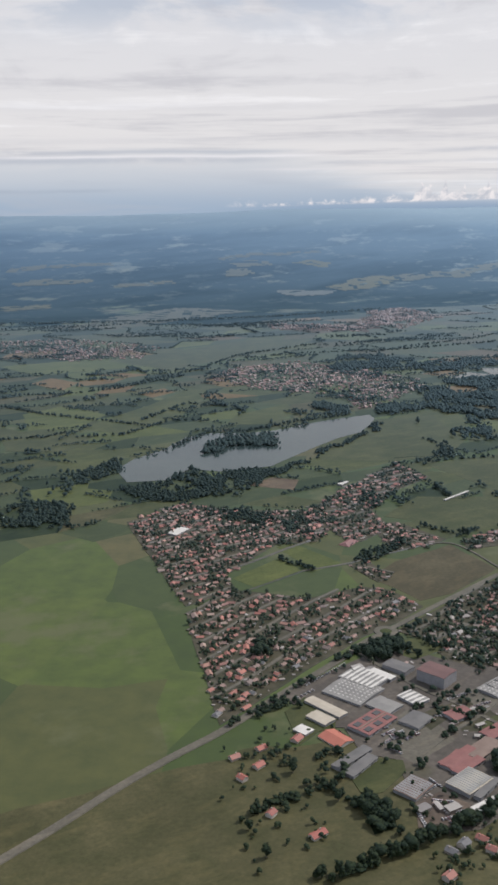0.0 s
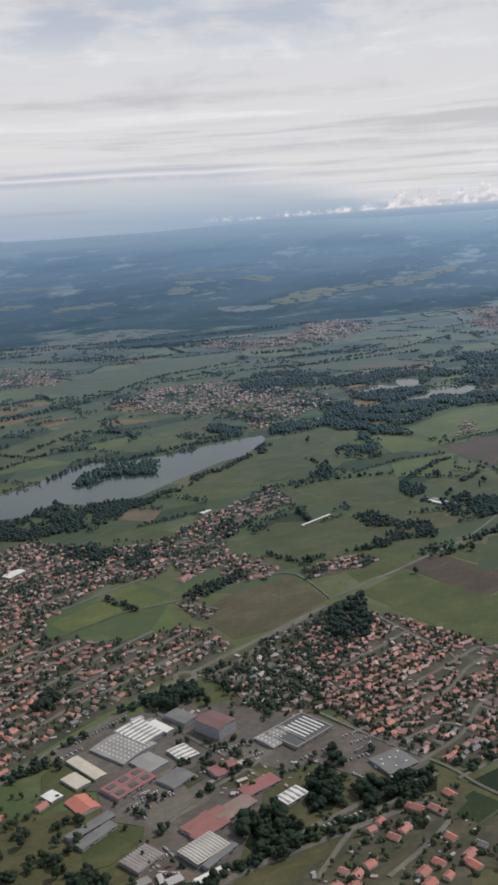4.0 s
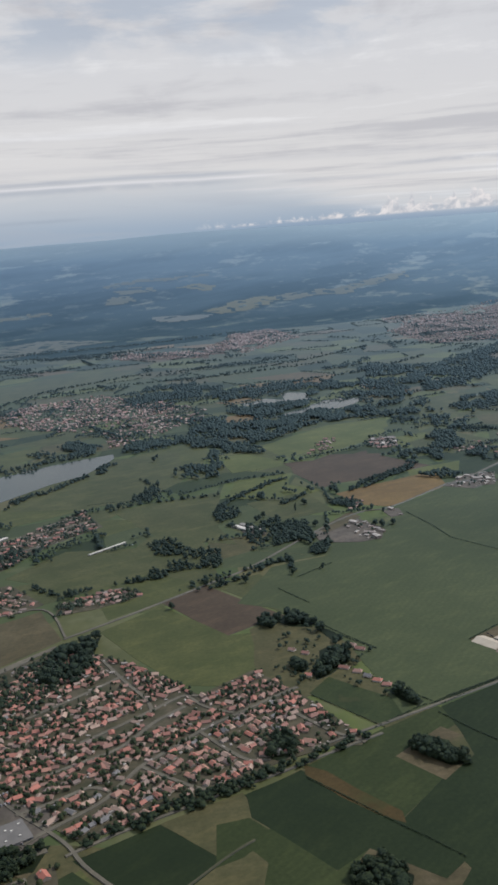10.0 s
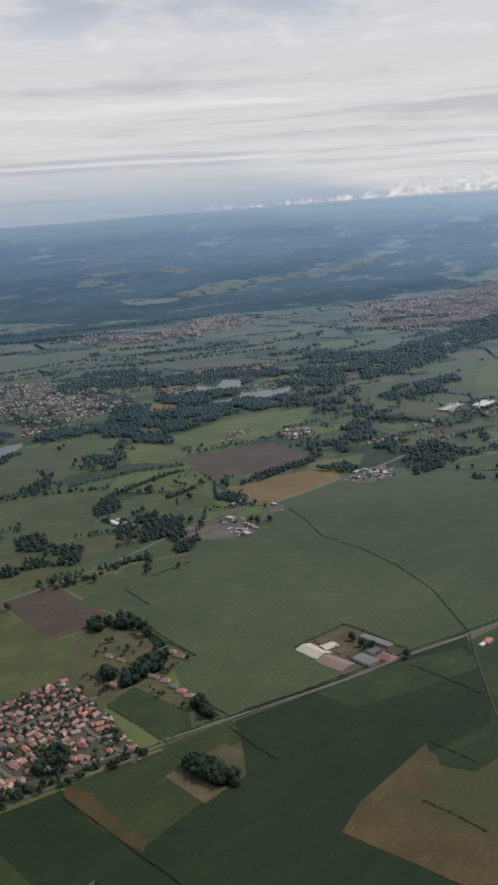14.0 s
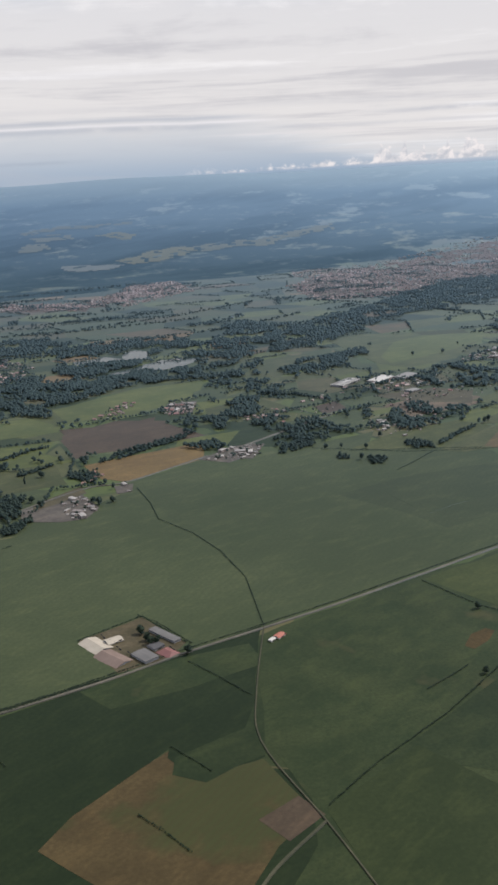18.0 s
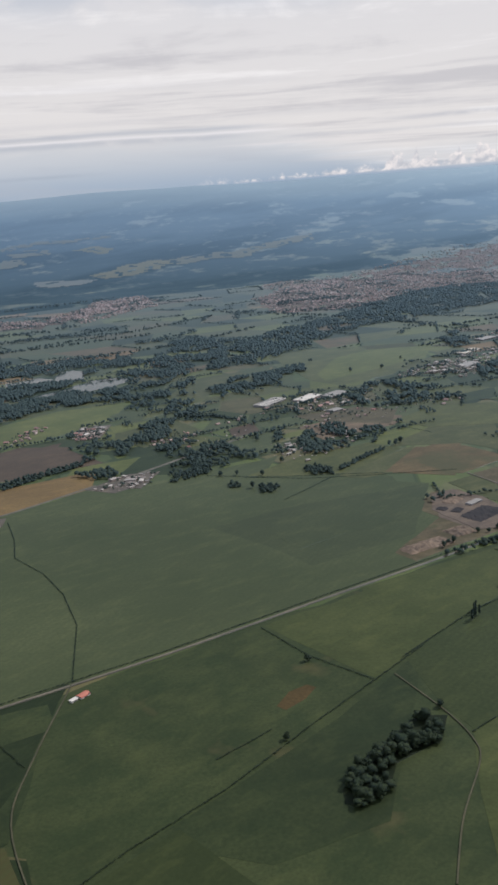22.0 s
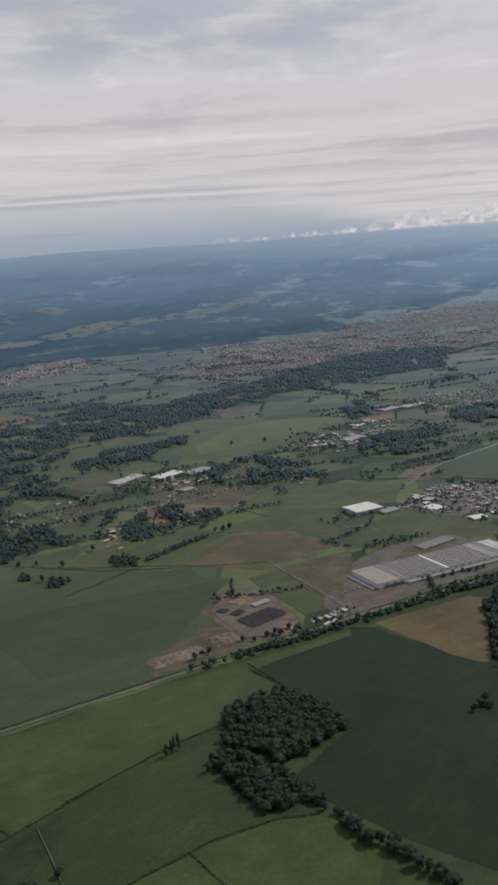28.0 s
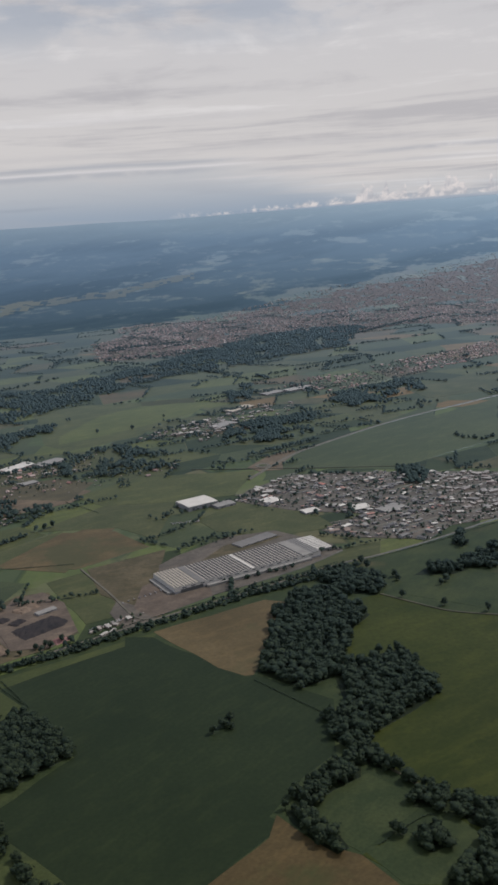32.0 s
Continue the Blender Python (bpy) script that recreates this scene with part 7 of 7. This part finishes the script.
hall(114, 475, 41, 26.5, 8.8, 2.1, RED_SHEET, WALL_GREY, "gable", "long red-roofed hall")
hall(117, 467, 42, 22.1, 6.5, 2.1, RED_SHEET, WALL_GREY, "gable", "long red-roofed hall")
hall(124, 522, 32, 16.1, 10.8, 2.5, RED_SHEET, WALL_GREY, "gable", "red-roofed block with wings")
hall(119, 567, 138, 20.0, 15.5, 8.2, DULL_RED, WALL_GREY, "gable", "tall grey block with a dull red roof")
hall(100, 542, 128, 15.5, 12.0, 2.1, WHITE_SHEET, WALL_GREY, "stripes", "white-roofed workshop")
hall(81, 534, 136, 17.4, 14.4, 2.1, PALE_SHEET, WALL_GREY, "gable", "pale grey workshop")
hall(97, 516, 49, 16.7, 13.6, 2.1, GREY_SHEET, WALL_GREY, "gable", "grey flat workshop")
hall(97, 583, 138, 17.8, 11.4, 3.4, GREY_SHEET, WALL_GREY, "gable", "grey school block")
hall(84, 447, 48, 17.4, 13.8, 2.1, BROWN_SHEET, WALL_GREY, "ribs", "brown sawtooth workshop")
hall(155, 554, 42, 21.1, 16.7, 2.1, PALE_SHEET, WALL_GREY, "dots", "pale grey flat-roofed store")
hall(143, 504, 37, 23.4, 10.0, 2.1, RED_SHEET, WALL_GREY, "gable", "red-roofed workshop")
hall(129, 484, 44, 24.3, 11.0, 2.1, BROWN_SHEET, WALL_GREY, "gable", "brown-roofed workshop")
hall(219, 978, 45, 44.7, 2.2, 1.3, WHITE_SHEET, WALL_GREY, "gable", "long white polytunnel in a meadow")
hall(-68, 868, 58, 21.2, 11.3, 2.1, WHITE_SHEET, WALL_GREY, "gable", "white-roofed hall in the old town")
hall(90, 834, 56, 19.5, 10.3, 2.1, RED_SHEET, WALL_PALE, "hip", "red-roofed public hall among houses")
hall(104, 1030, 55, 15.2, 5.7, 1.7, WHITE_SHEET, WALL_GREY, "gable", "white-roofed farm shed")
hall(169, 559, 43, 31.4, 25.6, 2.1, DARK_SHEET, WALL_GREY, "lines", "dark-roofed supermarket with long white rooflights")
hall(219, 519, 30, 20.4, 18.9, 2.1, GREY_SHEET, WALL_GREY, "units", "grey flat-roofed supermarket beside a car park")
hall(160, 492, 41, 15.5, 9.7, 2.1, WHITE_SHEET, WALL_GREY, "stripes", "workshop with white striped roof")
hall(112, 472, 51, 19.5, 10.5, 2.1, RED_SHEET, WALL_GREY, "gable", "long red-roofed hall")
hall(266, 462, 58, 4.9, 4.3, 1.7, RED_SHEET, WALL_PALE, "hip", "red-roofed house with a wide front")

# glasshouses among trees
hall(350, 1016, -52, 26, 5.0, 1.8, WHITE_SHEET, WALL_PALE, "gable", "long white glasshouse among trees")
hall(357, 1020, -52, 22, 5.0, 1.8, PALE_SHEET, WALL_PALE, "gable", "long pale glasshouse among trees")

# farm on the plain
hall(518, 708, 129, 20.5, 19.5, 1.7, CREAM_SHEET, WALL_GREY, "barn", "cream-roofed pitched barn in a farmyard")
hall(529, 713, 32, 10.8, 8.0, 1.7, CREAM_SHEET, WALL_GREY, "barn", "smaller cream-roofed pitched barn in a farmyard")
hall(531, 689, 134, 22.5, 20.3, 1.7, BROWN_SHEET, WALL_GREY, "barn", "brown fibre-cement barn in a farmyard")
hall(551, 688, 129, 15.1, 10.1, 2.1, GREY_SHEET, WALL_GREY, "gable", "grey farm shed")
hall(565, 692, 133, 12.5, 9.4, 2.1, RED_SHEET, WALL_PALE, "hip", "red-tiled farmhouse")
hall(557, 701, 44, 8.2, 7.5, 1.7, DARK_SHEET, WALL_GREY, "gable", "dark farm shed")
hall(562, 716, 132, 25.9, 5.7, 1.7, GREY_SHEET, WALL_GREY, "gable", "long low grey stable")
hall(636, 706, 50, 7.0, 4.6, 1.7, ORANGE_SHEET, WALL_PALE, "barn", "small red-roofed house by the crossroads")
hall(631, 701, 50, 4.6, 2.6, 1.2, WHITE_SHEET, WALL_PALE, "gable", "small white shed beside a roadside house")

# halls of the valley and the factory
hall(786, 1471, 54, 62.6, 38.6, 2.9, WHITE_SHEET, WALL_GREY, "stripes", "white-roofed distribution hall")
hall(838, 1485, 53, 44.5, 36.1, 2.5, WHITE_SHEET, WALL_GREY, "gable", "white-roofed hall among trees")
hall(877, 1499, 48, 38.4, 28.7, 2.5, PALE_SHEET, WALL_GREY, "gable", "pale roofed hall")
hall(867, 1402, 39, 18.2, 12.3, 2.1, PALE_SHEET, WALL_GREY, "gable", "pale roofed shed")
hall(1063, 1261, 29, 34, 28, 5.2, WHITE_SHEET, WALL_GREY, "flat", "tall white-roofed warehouse")
hall(1090, 1254, 31, 22.1, 15.2, 2.5, PALE_SHEET, WALL_GREY, "flat", "lower annex of the warehouse")
hall(1131, 1766, 46, 137.6, 52.2, 2.5, CREAM_SHEET, WALL_GREY, "gable", "long cream-roofed works")
hall(1192, 1884, 37, 38.9, 33.3, 2.5, PALE_SHEET, WALL_GREY, "gable", "pale roofed hall beyond the works")
hall(1238, 1905, 38, 83.1, 61.1, 2.5, PALE_SHEET, WALL_GREY, "stripes", "wide pale roofed hall")
hall(1102, 1653, 50, 39.6, 27.2, 2.5, PALE_SHEET, WALL_GREY, "gable", "pale workshop")
hall(1140, 1255, 123, 18.0, 17.9, 2.1, WHITE_SHEET, WALL_GREY, "gable", "white-roofed workshop")
hall(1175, 1209, 23, 16.7, 12.6, 2.1, WHITE_SHEET, WALL_GREY, "gable", "white-roofed store")
hall(1225, 1209, 14, 17.1, 15.8, 2.1, WHITE_SHEET, WALL_GREY, "gable", "white-roofed store")
hall(1253, 1198, 37, 27.9, 17.0, 2.1, PALE_SHEET, WALL_GREY, "gable", "pale roofed workshop")
hall(1165, 1109, 114, 37.4, 18.6, 2.5, PALE_SHEET, WALL_GREY, "stripes", "pale annex beyond the factory")
hall(1115, 1135, 36, 42.3, 14.1, 1.3, GREY_SHEET, WALL_GREY, "flat", "low walled tank yard")
hall(781, 1458, 57, 17.6, 14.0, 2.5, PALE_SHEET, WALL_GREY, "gable", "pale roofed hall")
field(PAVED, (19, 553), (75, 601), (107, 614), (161, 575), (128, 427), (111, 413), (85, 409), (83, 437), (79, 476), (61, 482), (54, 510), (38, 510))
field(MEADOW2, (25, 529), (40, 544), (52, 519), (38, 510))
field(MEADOW2, (20, 529), (33, 547), (50, 521), (49, 510), (39, 506), (27, 491))
field(MEADOW2, (52, 460), (68, 477), (83, 475), (83, 464), (68, 445), (57, 442))
field(MEADOW, (109, 622), (132, 625), (123, 605), (110, 597), (103, 603))
field(ASPHALT, (76, 509), (94, 530), (112, 509), (116, 495), (89, 471), (76, 486))
field(YARD, (83, 434), (97, 445), (111, 434), (108, 420), (91, 411), (81, 415))
field(GARDEN, (114, 532), (137, 547), (147, 521), (139, 504), (122, 504))
hedge([(3, 522), (22, 543)], 5, "far", 3)
hedge([(16, 534), (27, 544), (30, 533)], 6, "far", 3)
hedge([(87, 622), (90, 610), (109, 622)], 5, "far", 3)
hedge([(56, 598), (70, 601)], 5, "far", 3)
hedge([(107, 497), (118, 506)], 6, "far", 3)
hedge([(-7, 422), (22, 442), (43, 453)], 7, "far", 3)
hedge([(39, 453), (57, 428), (73, 409)], 6, "far", 3)
hedge([(44, 380), (60, 391), (81, 401)], 6, "far", 3)
field(PAVED, (155, 588), (180, 579), (201, 554), (236, 542), (241, 520), (214, 494), (175, 526), (153, 514), (145, 549))
settlement([(97, 527), (124, 542), (148, 526), (143, 484), (115, 502)], 45, 11, 12, "shed", 0.5, False)
settlement([(41, 562), (74, 593), (98, 605), (112, 596), (103, 588), (56, 569)], 45, 10, 11, "shed", 0.4, False)
settlement([(86, 447), (101, 446), (117, 427), (97, 413), (85, 423)], 45, 8, 9, "shed", 0.5, False)
settlement([(122, 527), (156, 542), (187, 526), (163, 497), (138, 491)], 45, 11, 12, "shed", 0.5, False)
field(PAVED, (995, 991), (1003, 1052), (1045, 1110), (1090, 1150), (1135, 1159), (1183, 1107), (1189, 1090), (1147, 1053), (1047, 994), (1010, 955))
field(SCRUB, (995, 1096), (1029, 1107), (1030, 1060), (1015, 1001), (985, 1030), (974, 1069))
field(YARD, (1017, 1040), (1027, 1052), (1043, 1016), (1072, 1030), (1074, 1010), (1029, 976), (1013, 997))
field(SCRUB, (1066, 1091), (1086, 1126), (1117, 1149), (1142, 1141), (1117, 1120), (1082, 1097))
field(ASPHALT, (133, 551), (146, 558), (153, 536), (137, 525))
field(GARDEN, (91, 517), (117, 536), (122, 524), (96, 498))
field(MEADOW2, (106, 627), (125, 631), (138, 615), (124, 606), (107, 602))
field(ASPHALT, (88, 498), (102, 510), (107, 499), (92, 484))
field(SCRUB, (188, 501), (211, 518), (238, 497), (235, 485), (209, 494), (194, 488))
field(MEADOW2, (130, 512), (149, 524), (157, 520), (138, 504))
road(ASPHALT, 6, (92, 477), (113, 501), (137, 523), (152, 541), (162, 554))
road(ASPHALT, 6, (74, 608), (91, 579), (109, 554), (129, 533), (147, 509))
road(ASPHALT, 7, (100, 418), (130, 437), (157, 457), (184, 475), (208, 490), (241, 506))
hedge([(105, 418), (127, 435), (151, 448), (171, 463)], 5, "far", 2.0)

# trees and bushes between the works buildings and along the railway
def yard_trees(poly, count, seed):
    rng = random.Random(seed)
    xs, ys = [p[0] for p in poly], [p[1] for p in poly]
    spots = []
    while len(spots) < count:
        x, y = rng.uniform(min(xs), max(xs)), rng.uniform(min(ys), max(ys))
        for _ in range(rng.choice((1, 1, 2, 4))):
            px, py = x + rng.gauss(0, 2.2), y + rng.gauss(0, 2.2)
            g = rng.uniform(1.4, 4.6)
            if inside(poly, px, py) and not any(math.hypot(px - hx, py - hy) < r for hx, hy, r in hall_spots):
                spots.append((px, py, 0.0, g * 1.2, g * 1.1))
            elif rng.random() < 0.02:
                count -= 1
    v, t = scattered(HEDGE_TREE, spots, seed)
    tagged(new("yard_trees", triangles("yard_trees", v, t, LEAF)), "small trees and bushes between yards", "trees", "", "stuff")


yard_trees([(19, 553), (75, 601), (107, 614), (161, 575), (190, 545), (240, 540), (236, 500), (128, 427), (111, 413), (85, 409), (54, 510), (38, 510)], 190, 31)
yard_trees([(100, 640), (150, 690), (215, 740), (225, 700), (180, 580), (150, 590), (118, 625)], 260, 32)
yard_trees([(-20, 440), (10, 500), (60, 480), (75, 420), (40, 372), (0, 375)], 45, 33)
yard_trees([(1100, 1270), (1173, 1352), (1262, 1340), (1400, 1300), (1380, 1150), (1268, 1102), (1178, 1148)], 110, 34)
yard_trees([(362, 685), (371, 758), (399, 768), (438, 711), (418, 684), (457, 630), (445, 624), (400, 674), (377, 662)], 70, 35)
wood([(195, 500), (242, 510), (237, 490), (196, 478)], 10, "near", 0.05)
# open country
patchwork(27.0, 66, 48, (-820, 860, 2000, 1900), 21, 0.52)
patchwork(24.0, 96, 84, (-1100, 1900, 2500, 3200), 22, 0.40)
bocage(240, 5, (-700, 880, 1900, 1900))
bocage(90, 6, (-1000, 1900, 2300, 2700))
forest_belts(12, 8, (-1100, 2250, 1200, 2700))
hedge([(-1100, 2690), (-689, 2683), (-220, 2709), (51, 2790), (400, 2990)], 5, "distant", 22)
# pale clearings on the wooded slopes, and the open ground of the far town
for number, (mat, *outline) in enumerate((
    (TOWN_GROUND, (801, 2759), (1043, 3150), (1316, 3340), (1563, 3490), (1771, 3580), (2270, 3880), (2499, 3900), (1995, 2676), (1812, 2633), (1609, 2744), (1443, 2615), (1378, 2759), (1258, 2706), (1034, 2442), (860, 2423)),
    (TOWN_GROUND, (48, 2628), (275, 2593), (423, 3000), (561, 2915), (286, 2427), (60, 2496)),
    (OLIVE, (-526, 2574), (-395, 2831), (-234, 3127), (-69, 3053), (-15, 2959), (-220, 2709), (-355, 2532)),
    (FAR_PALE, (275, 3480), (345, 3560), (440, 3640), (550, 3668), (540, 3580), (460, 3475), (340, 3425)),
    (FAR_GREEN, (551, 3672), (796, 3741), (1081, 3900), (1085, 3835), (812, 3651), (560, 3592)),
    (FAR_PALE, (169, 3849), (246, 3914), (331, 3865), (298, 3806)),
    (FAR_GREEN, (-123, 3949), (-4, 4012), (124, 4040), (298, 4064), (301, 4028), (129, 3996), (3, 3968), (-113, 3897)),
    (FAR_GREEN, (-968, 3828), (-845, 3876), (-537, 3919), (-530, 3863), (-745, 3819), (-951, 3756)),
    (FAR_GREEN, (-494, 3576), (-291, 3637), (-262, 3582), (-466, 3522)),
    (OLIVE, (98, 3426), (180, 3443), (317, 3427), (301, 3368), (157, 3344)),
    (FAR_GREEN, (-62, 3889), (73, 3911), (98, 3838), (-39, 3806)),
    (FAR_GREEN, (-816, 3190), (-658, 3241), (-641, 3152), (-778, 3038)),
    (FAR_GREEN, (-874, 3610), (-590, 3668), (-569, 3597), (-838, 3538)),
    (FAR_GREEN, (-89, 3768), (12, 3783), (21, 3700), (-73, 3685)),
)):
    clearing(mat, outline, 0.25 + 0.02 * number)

# spoil tip
heap(945, 975, 42, 40.8, 24.1, 1.6, COAL, "long dark spoil heap in a yard")
heap(914, 993, 52, 9.2, 10.4, 1.5, COAL, "small dark spoil heap in a yard")
heap(926, 987, 59, 12.9, 9.6, 1.5, COAL, "small dark spoil heap in a yard")
heap(877, 906, 31, 31.4, 16.7, 2.2, EARTH, "long heap of pale brown earth")
heap(895, 915, 35, 15.8, 19.4, 2.0, EARTH, "heap of pale brown earth")
heap(916, 936, 30, 22.0, 18.6, 2.4, EARTH, "broad heap of pale brown earth")
heap(928, 1014, 48, 21.6, 14.0, 1.6, EARTH, "low heap of reddish earth")
hall(945, 1004, 40, 16.5, 6.4, 1.7, PALE_SHEET, WALL_GREY, "gable", "pale open-sided shed beside a spoil heap")
hall(963, 949, 43, 12.4, 9.7, 1.7, RED_SHEET, WALL_PALE, "hip", "small red-roofed house by the tip")
field(YARD, (905, 993), (914, 1036), (936, 1047), (957, 1020), (974, 963), (958, 938), (930, 937))
settlement([(981, 959), (997, 976), (1022, 993), (1019, 972), (995, 950)], 30, 6, 7, "shed", 0.6, False)

# single trees
tree_row((5, 5), (900, 910), (905, 912), (948, 937), (954, 941), (958, 938), (965, 947), (929, 931), (895, 902), (938, 929))
tree_row((3, 9), (890, 777), (886, 773), (883, 769))
tree_row((3, 10), (889, 783), (887, 779))
tree_row((5, 6), (752, 644), (771, 730))
tree_row((6, 7), (1217, 977), (1243, 955), (1271, 938))
tree_row((6, 7), (1220, 1020), (1221, 1011), (1251, 995), (1257, 1001), (1199, 1054), (1202, 1043))
tree_row((6, 7), (1153, 697), (1156, 695))
tree_row((6, 6), (1075, 808), (1070, 802), (1080, 815))
tree_row((5, 5), (948, 709), (952, 712), (839, 666), (952, 842))
tree_row((6, 6), (551, 711), (554, 706), (558, 707), (546, 721), (578, 690))
tree_row((6, 7), (289, 812), (330, 858), (326, 865), (350, 861), (419, 883), (392, 874), (316, 860))
tree_row((6, 8), (127, 613), (124, 622), (134, 613), (113, 600), (100, 618), (203, 850), (200, 858))
tree_row((6, 7), (22, 464), (34, 453), (42, 448), (58, 433), (44, 438), (-2, 415), (6, 394))
tree_row((6, 8), (241, 1342), (274, 1268), (254, 1204), (244, 1361), (241, 1175), (216, 1119))
tree_row((6, 5), (1077, 808), (1080, 805))
tree_row((6, 6), (1428, 1709), (922, 1666), (972, 1672), (1015, 1746))

tree_row((3, 9), (409, 1062), (387, 1029))
tree_row((6, 7), (370, 1045), (374, 1051), (366, 1036), (376, 1120), (372, 1124))
tree_row((7, 7), (484, 997), (490, 992), (502, 997), (425, 1008), (435, 997), (421, 1089), (456, 1138), (460, 1124))
tree_row((6, 7), (718, 1140), (735, 1141), (761, 1134), (750, 1093), (784, 1179), (786, 1210), (913, 1218), (920, 1225), (749, 1380), (761, 1290), (761, 1276))

# parked cars
parked(79, 499, 88, 505, 7, 20)
parked(77, 487, 83, 481, 8, 20)
parked(63, 503, 80, 509, 9, 30)
parked(20, 537, 40, 556, 8, 50)
parked(96, 508, 116, 524, 9, 40)
parked(88, 496, 97, 502, 6, 20)
parked(94, 456, 99, 449, 7, 20)
parked(93, 431, 99, 427, 6, 0)
parked(95, 417, 107, 424, 7, 20)
parked(61, 427, 62, 418, 3, 90)
parked(199, 532, 210, 542, 8, 30)
parked(215, 505, 223, 497, 7, 20)
parked(1038, 1202, 1065, 1204, 12, 25)
parked(1002, 1007, 1035, 1030, 8, 20)
parked(1247, 1264, 1304, 1252, 14, 20)
parked(1175, 1262, 1204, 1214, 9, 40)
parked(1261, 1218, 1283, 1165, 9, 60)
parked(185, 520, 207, 530, 9, 30)
parked(207, 515, 230, 518, 9, 20)
parked(167, 528, 185, 539, 7, 30)
parked(173, 464, 196, 475, 8, 30)
parked(196, 541, 214, 550, 10, 30)
parked(194, 550, 211, 560, 10, 30)
parked(218, 508, 230, 514, 7, 30)
parked(195, 511, 206, 499, 8, 20)
parked(75, 500, 83, 506, 9, 25)
parked(75, 492, 85, 500, 10, 25)
parked(77, 485, 85, 492, 8, 25)
parked(88, 495, 95, 504, 7, 25)
parked(83, 427, 85, 414, 8, 60)
parked(92, 437, 103, 435, 10, 20)
parked(92, 420, 107, 425, 10, 20)
parked(120, 541, 138, 551, 9, 20)
parked(34, 561, 63, 592, 16, 25)
parked(133, 531, 147, 538, 8, 20)
parked(88, 444, 98, 451, 7, 25)
parked(101, 427, 110, 428, 6, 20)
parked(982, 961, 1005, 975, 9, 25)
parked(1125, 1101, 1159, 1119, 6, 25)
parked(1197, 1169, 1250, 1164, 14, 25)
parked(1037, 1204, 1066, 1207, 10, 25)
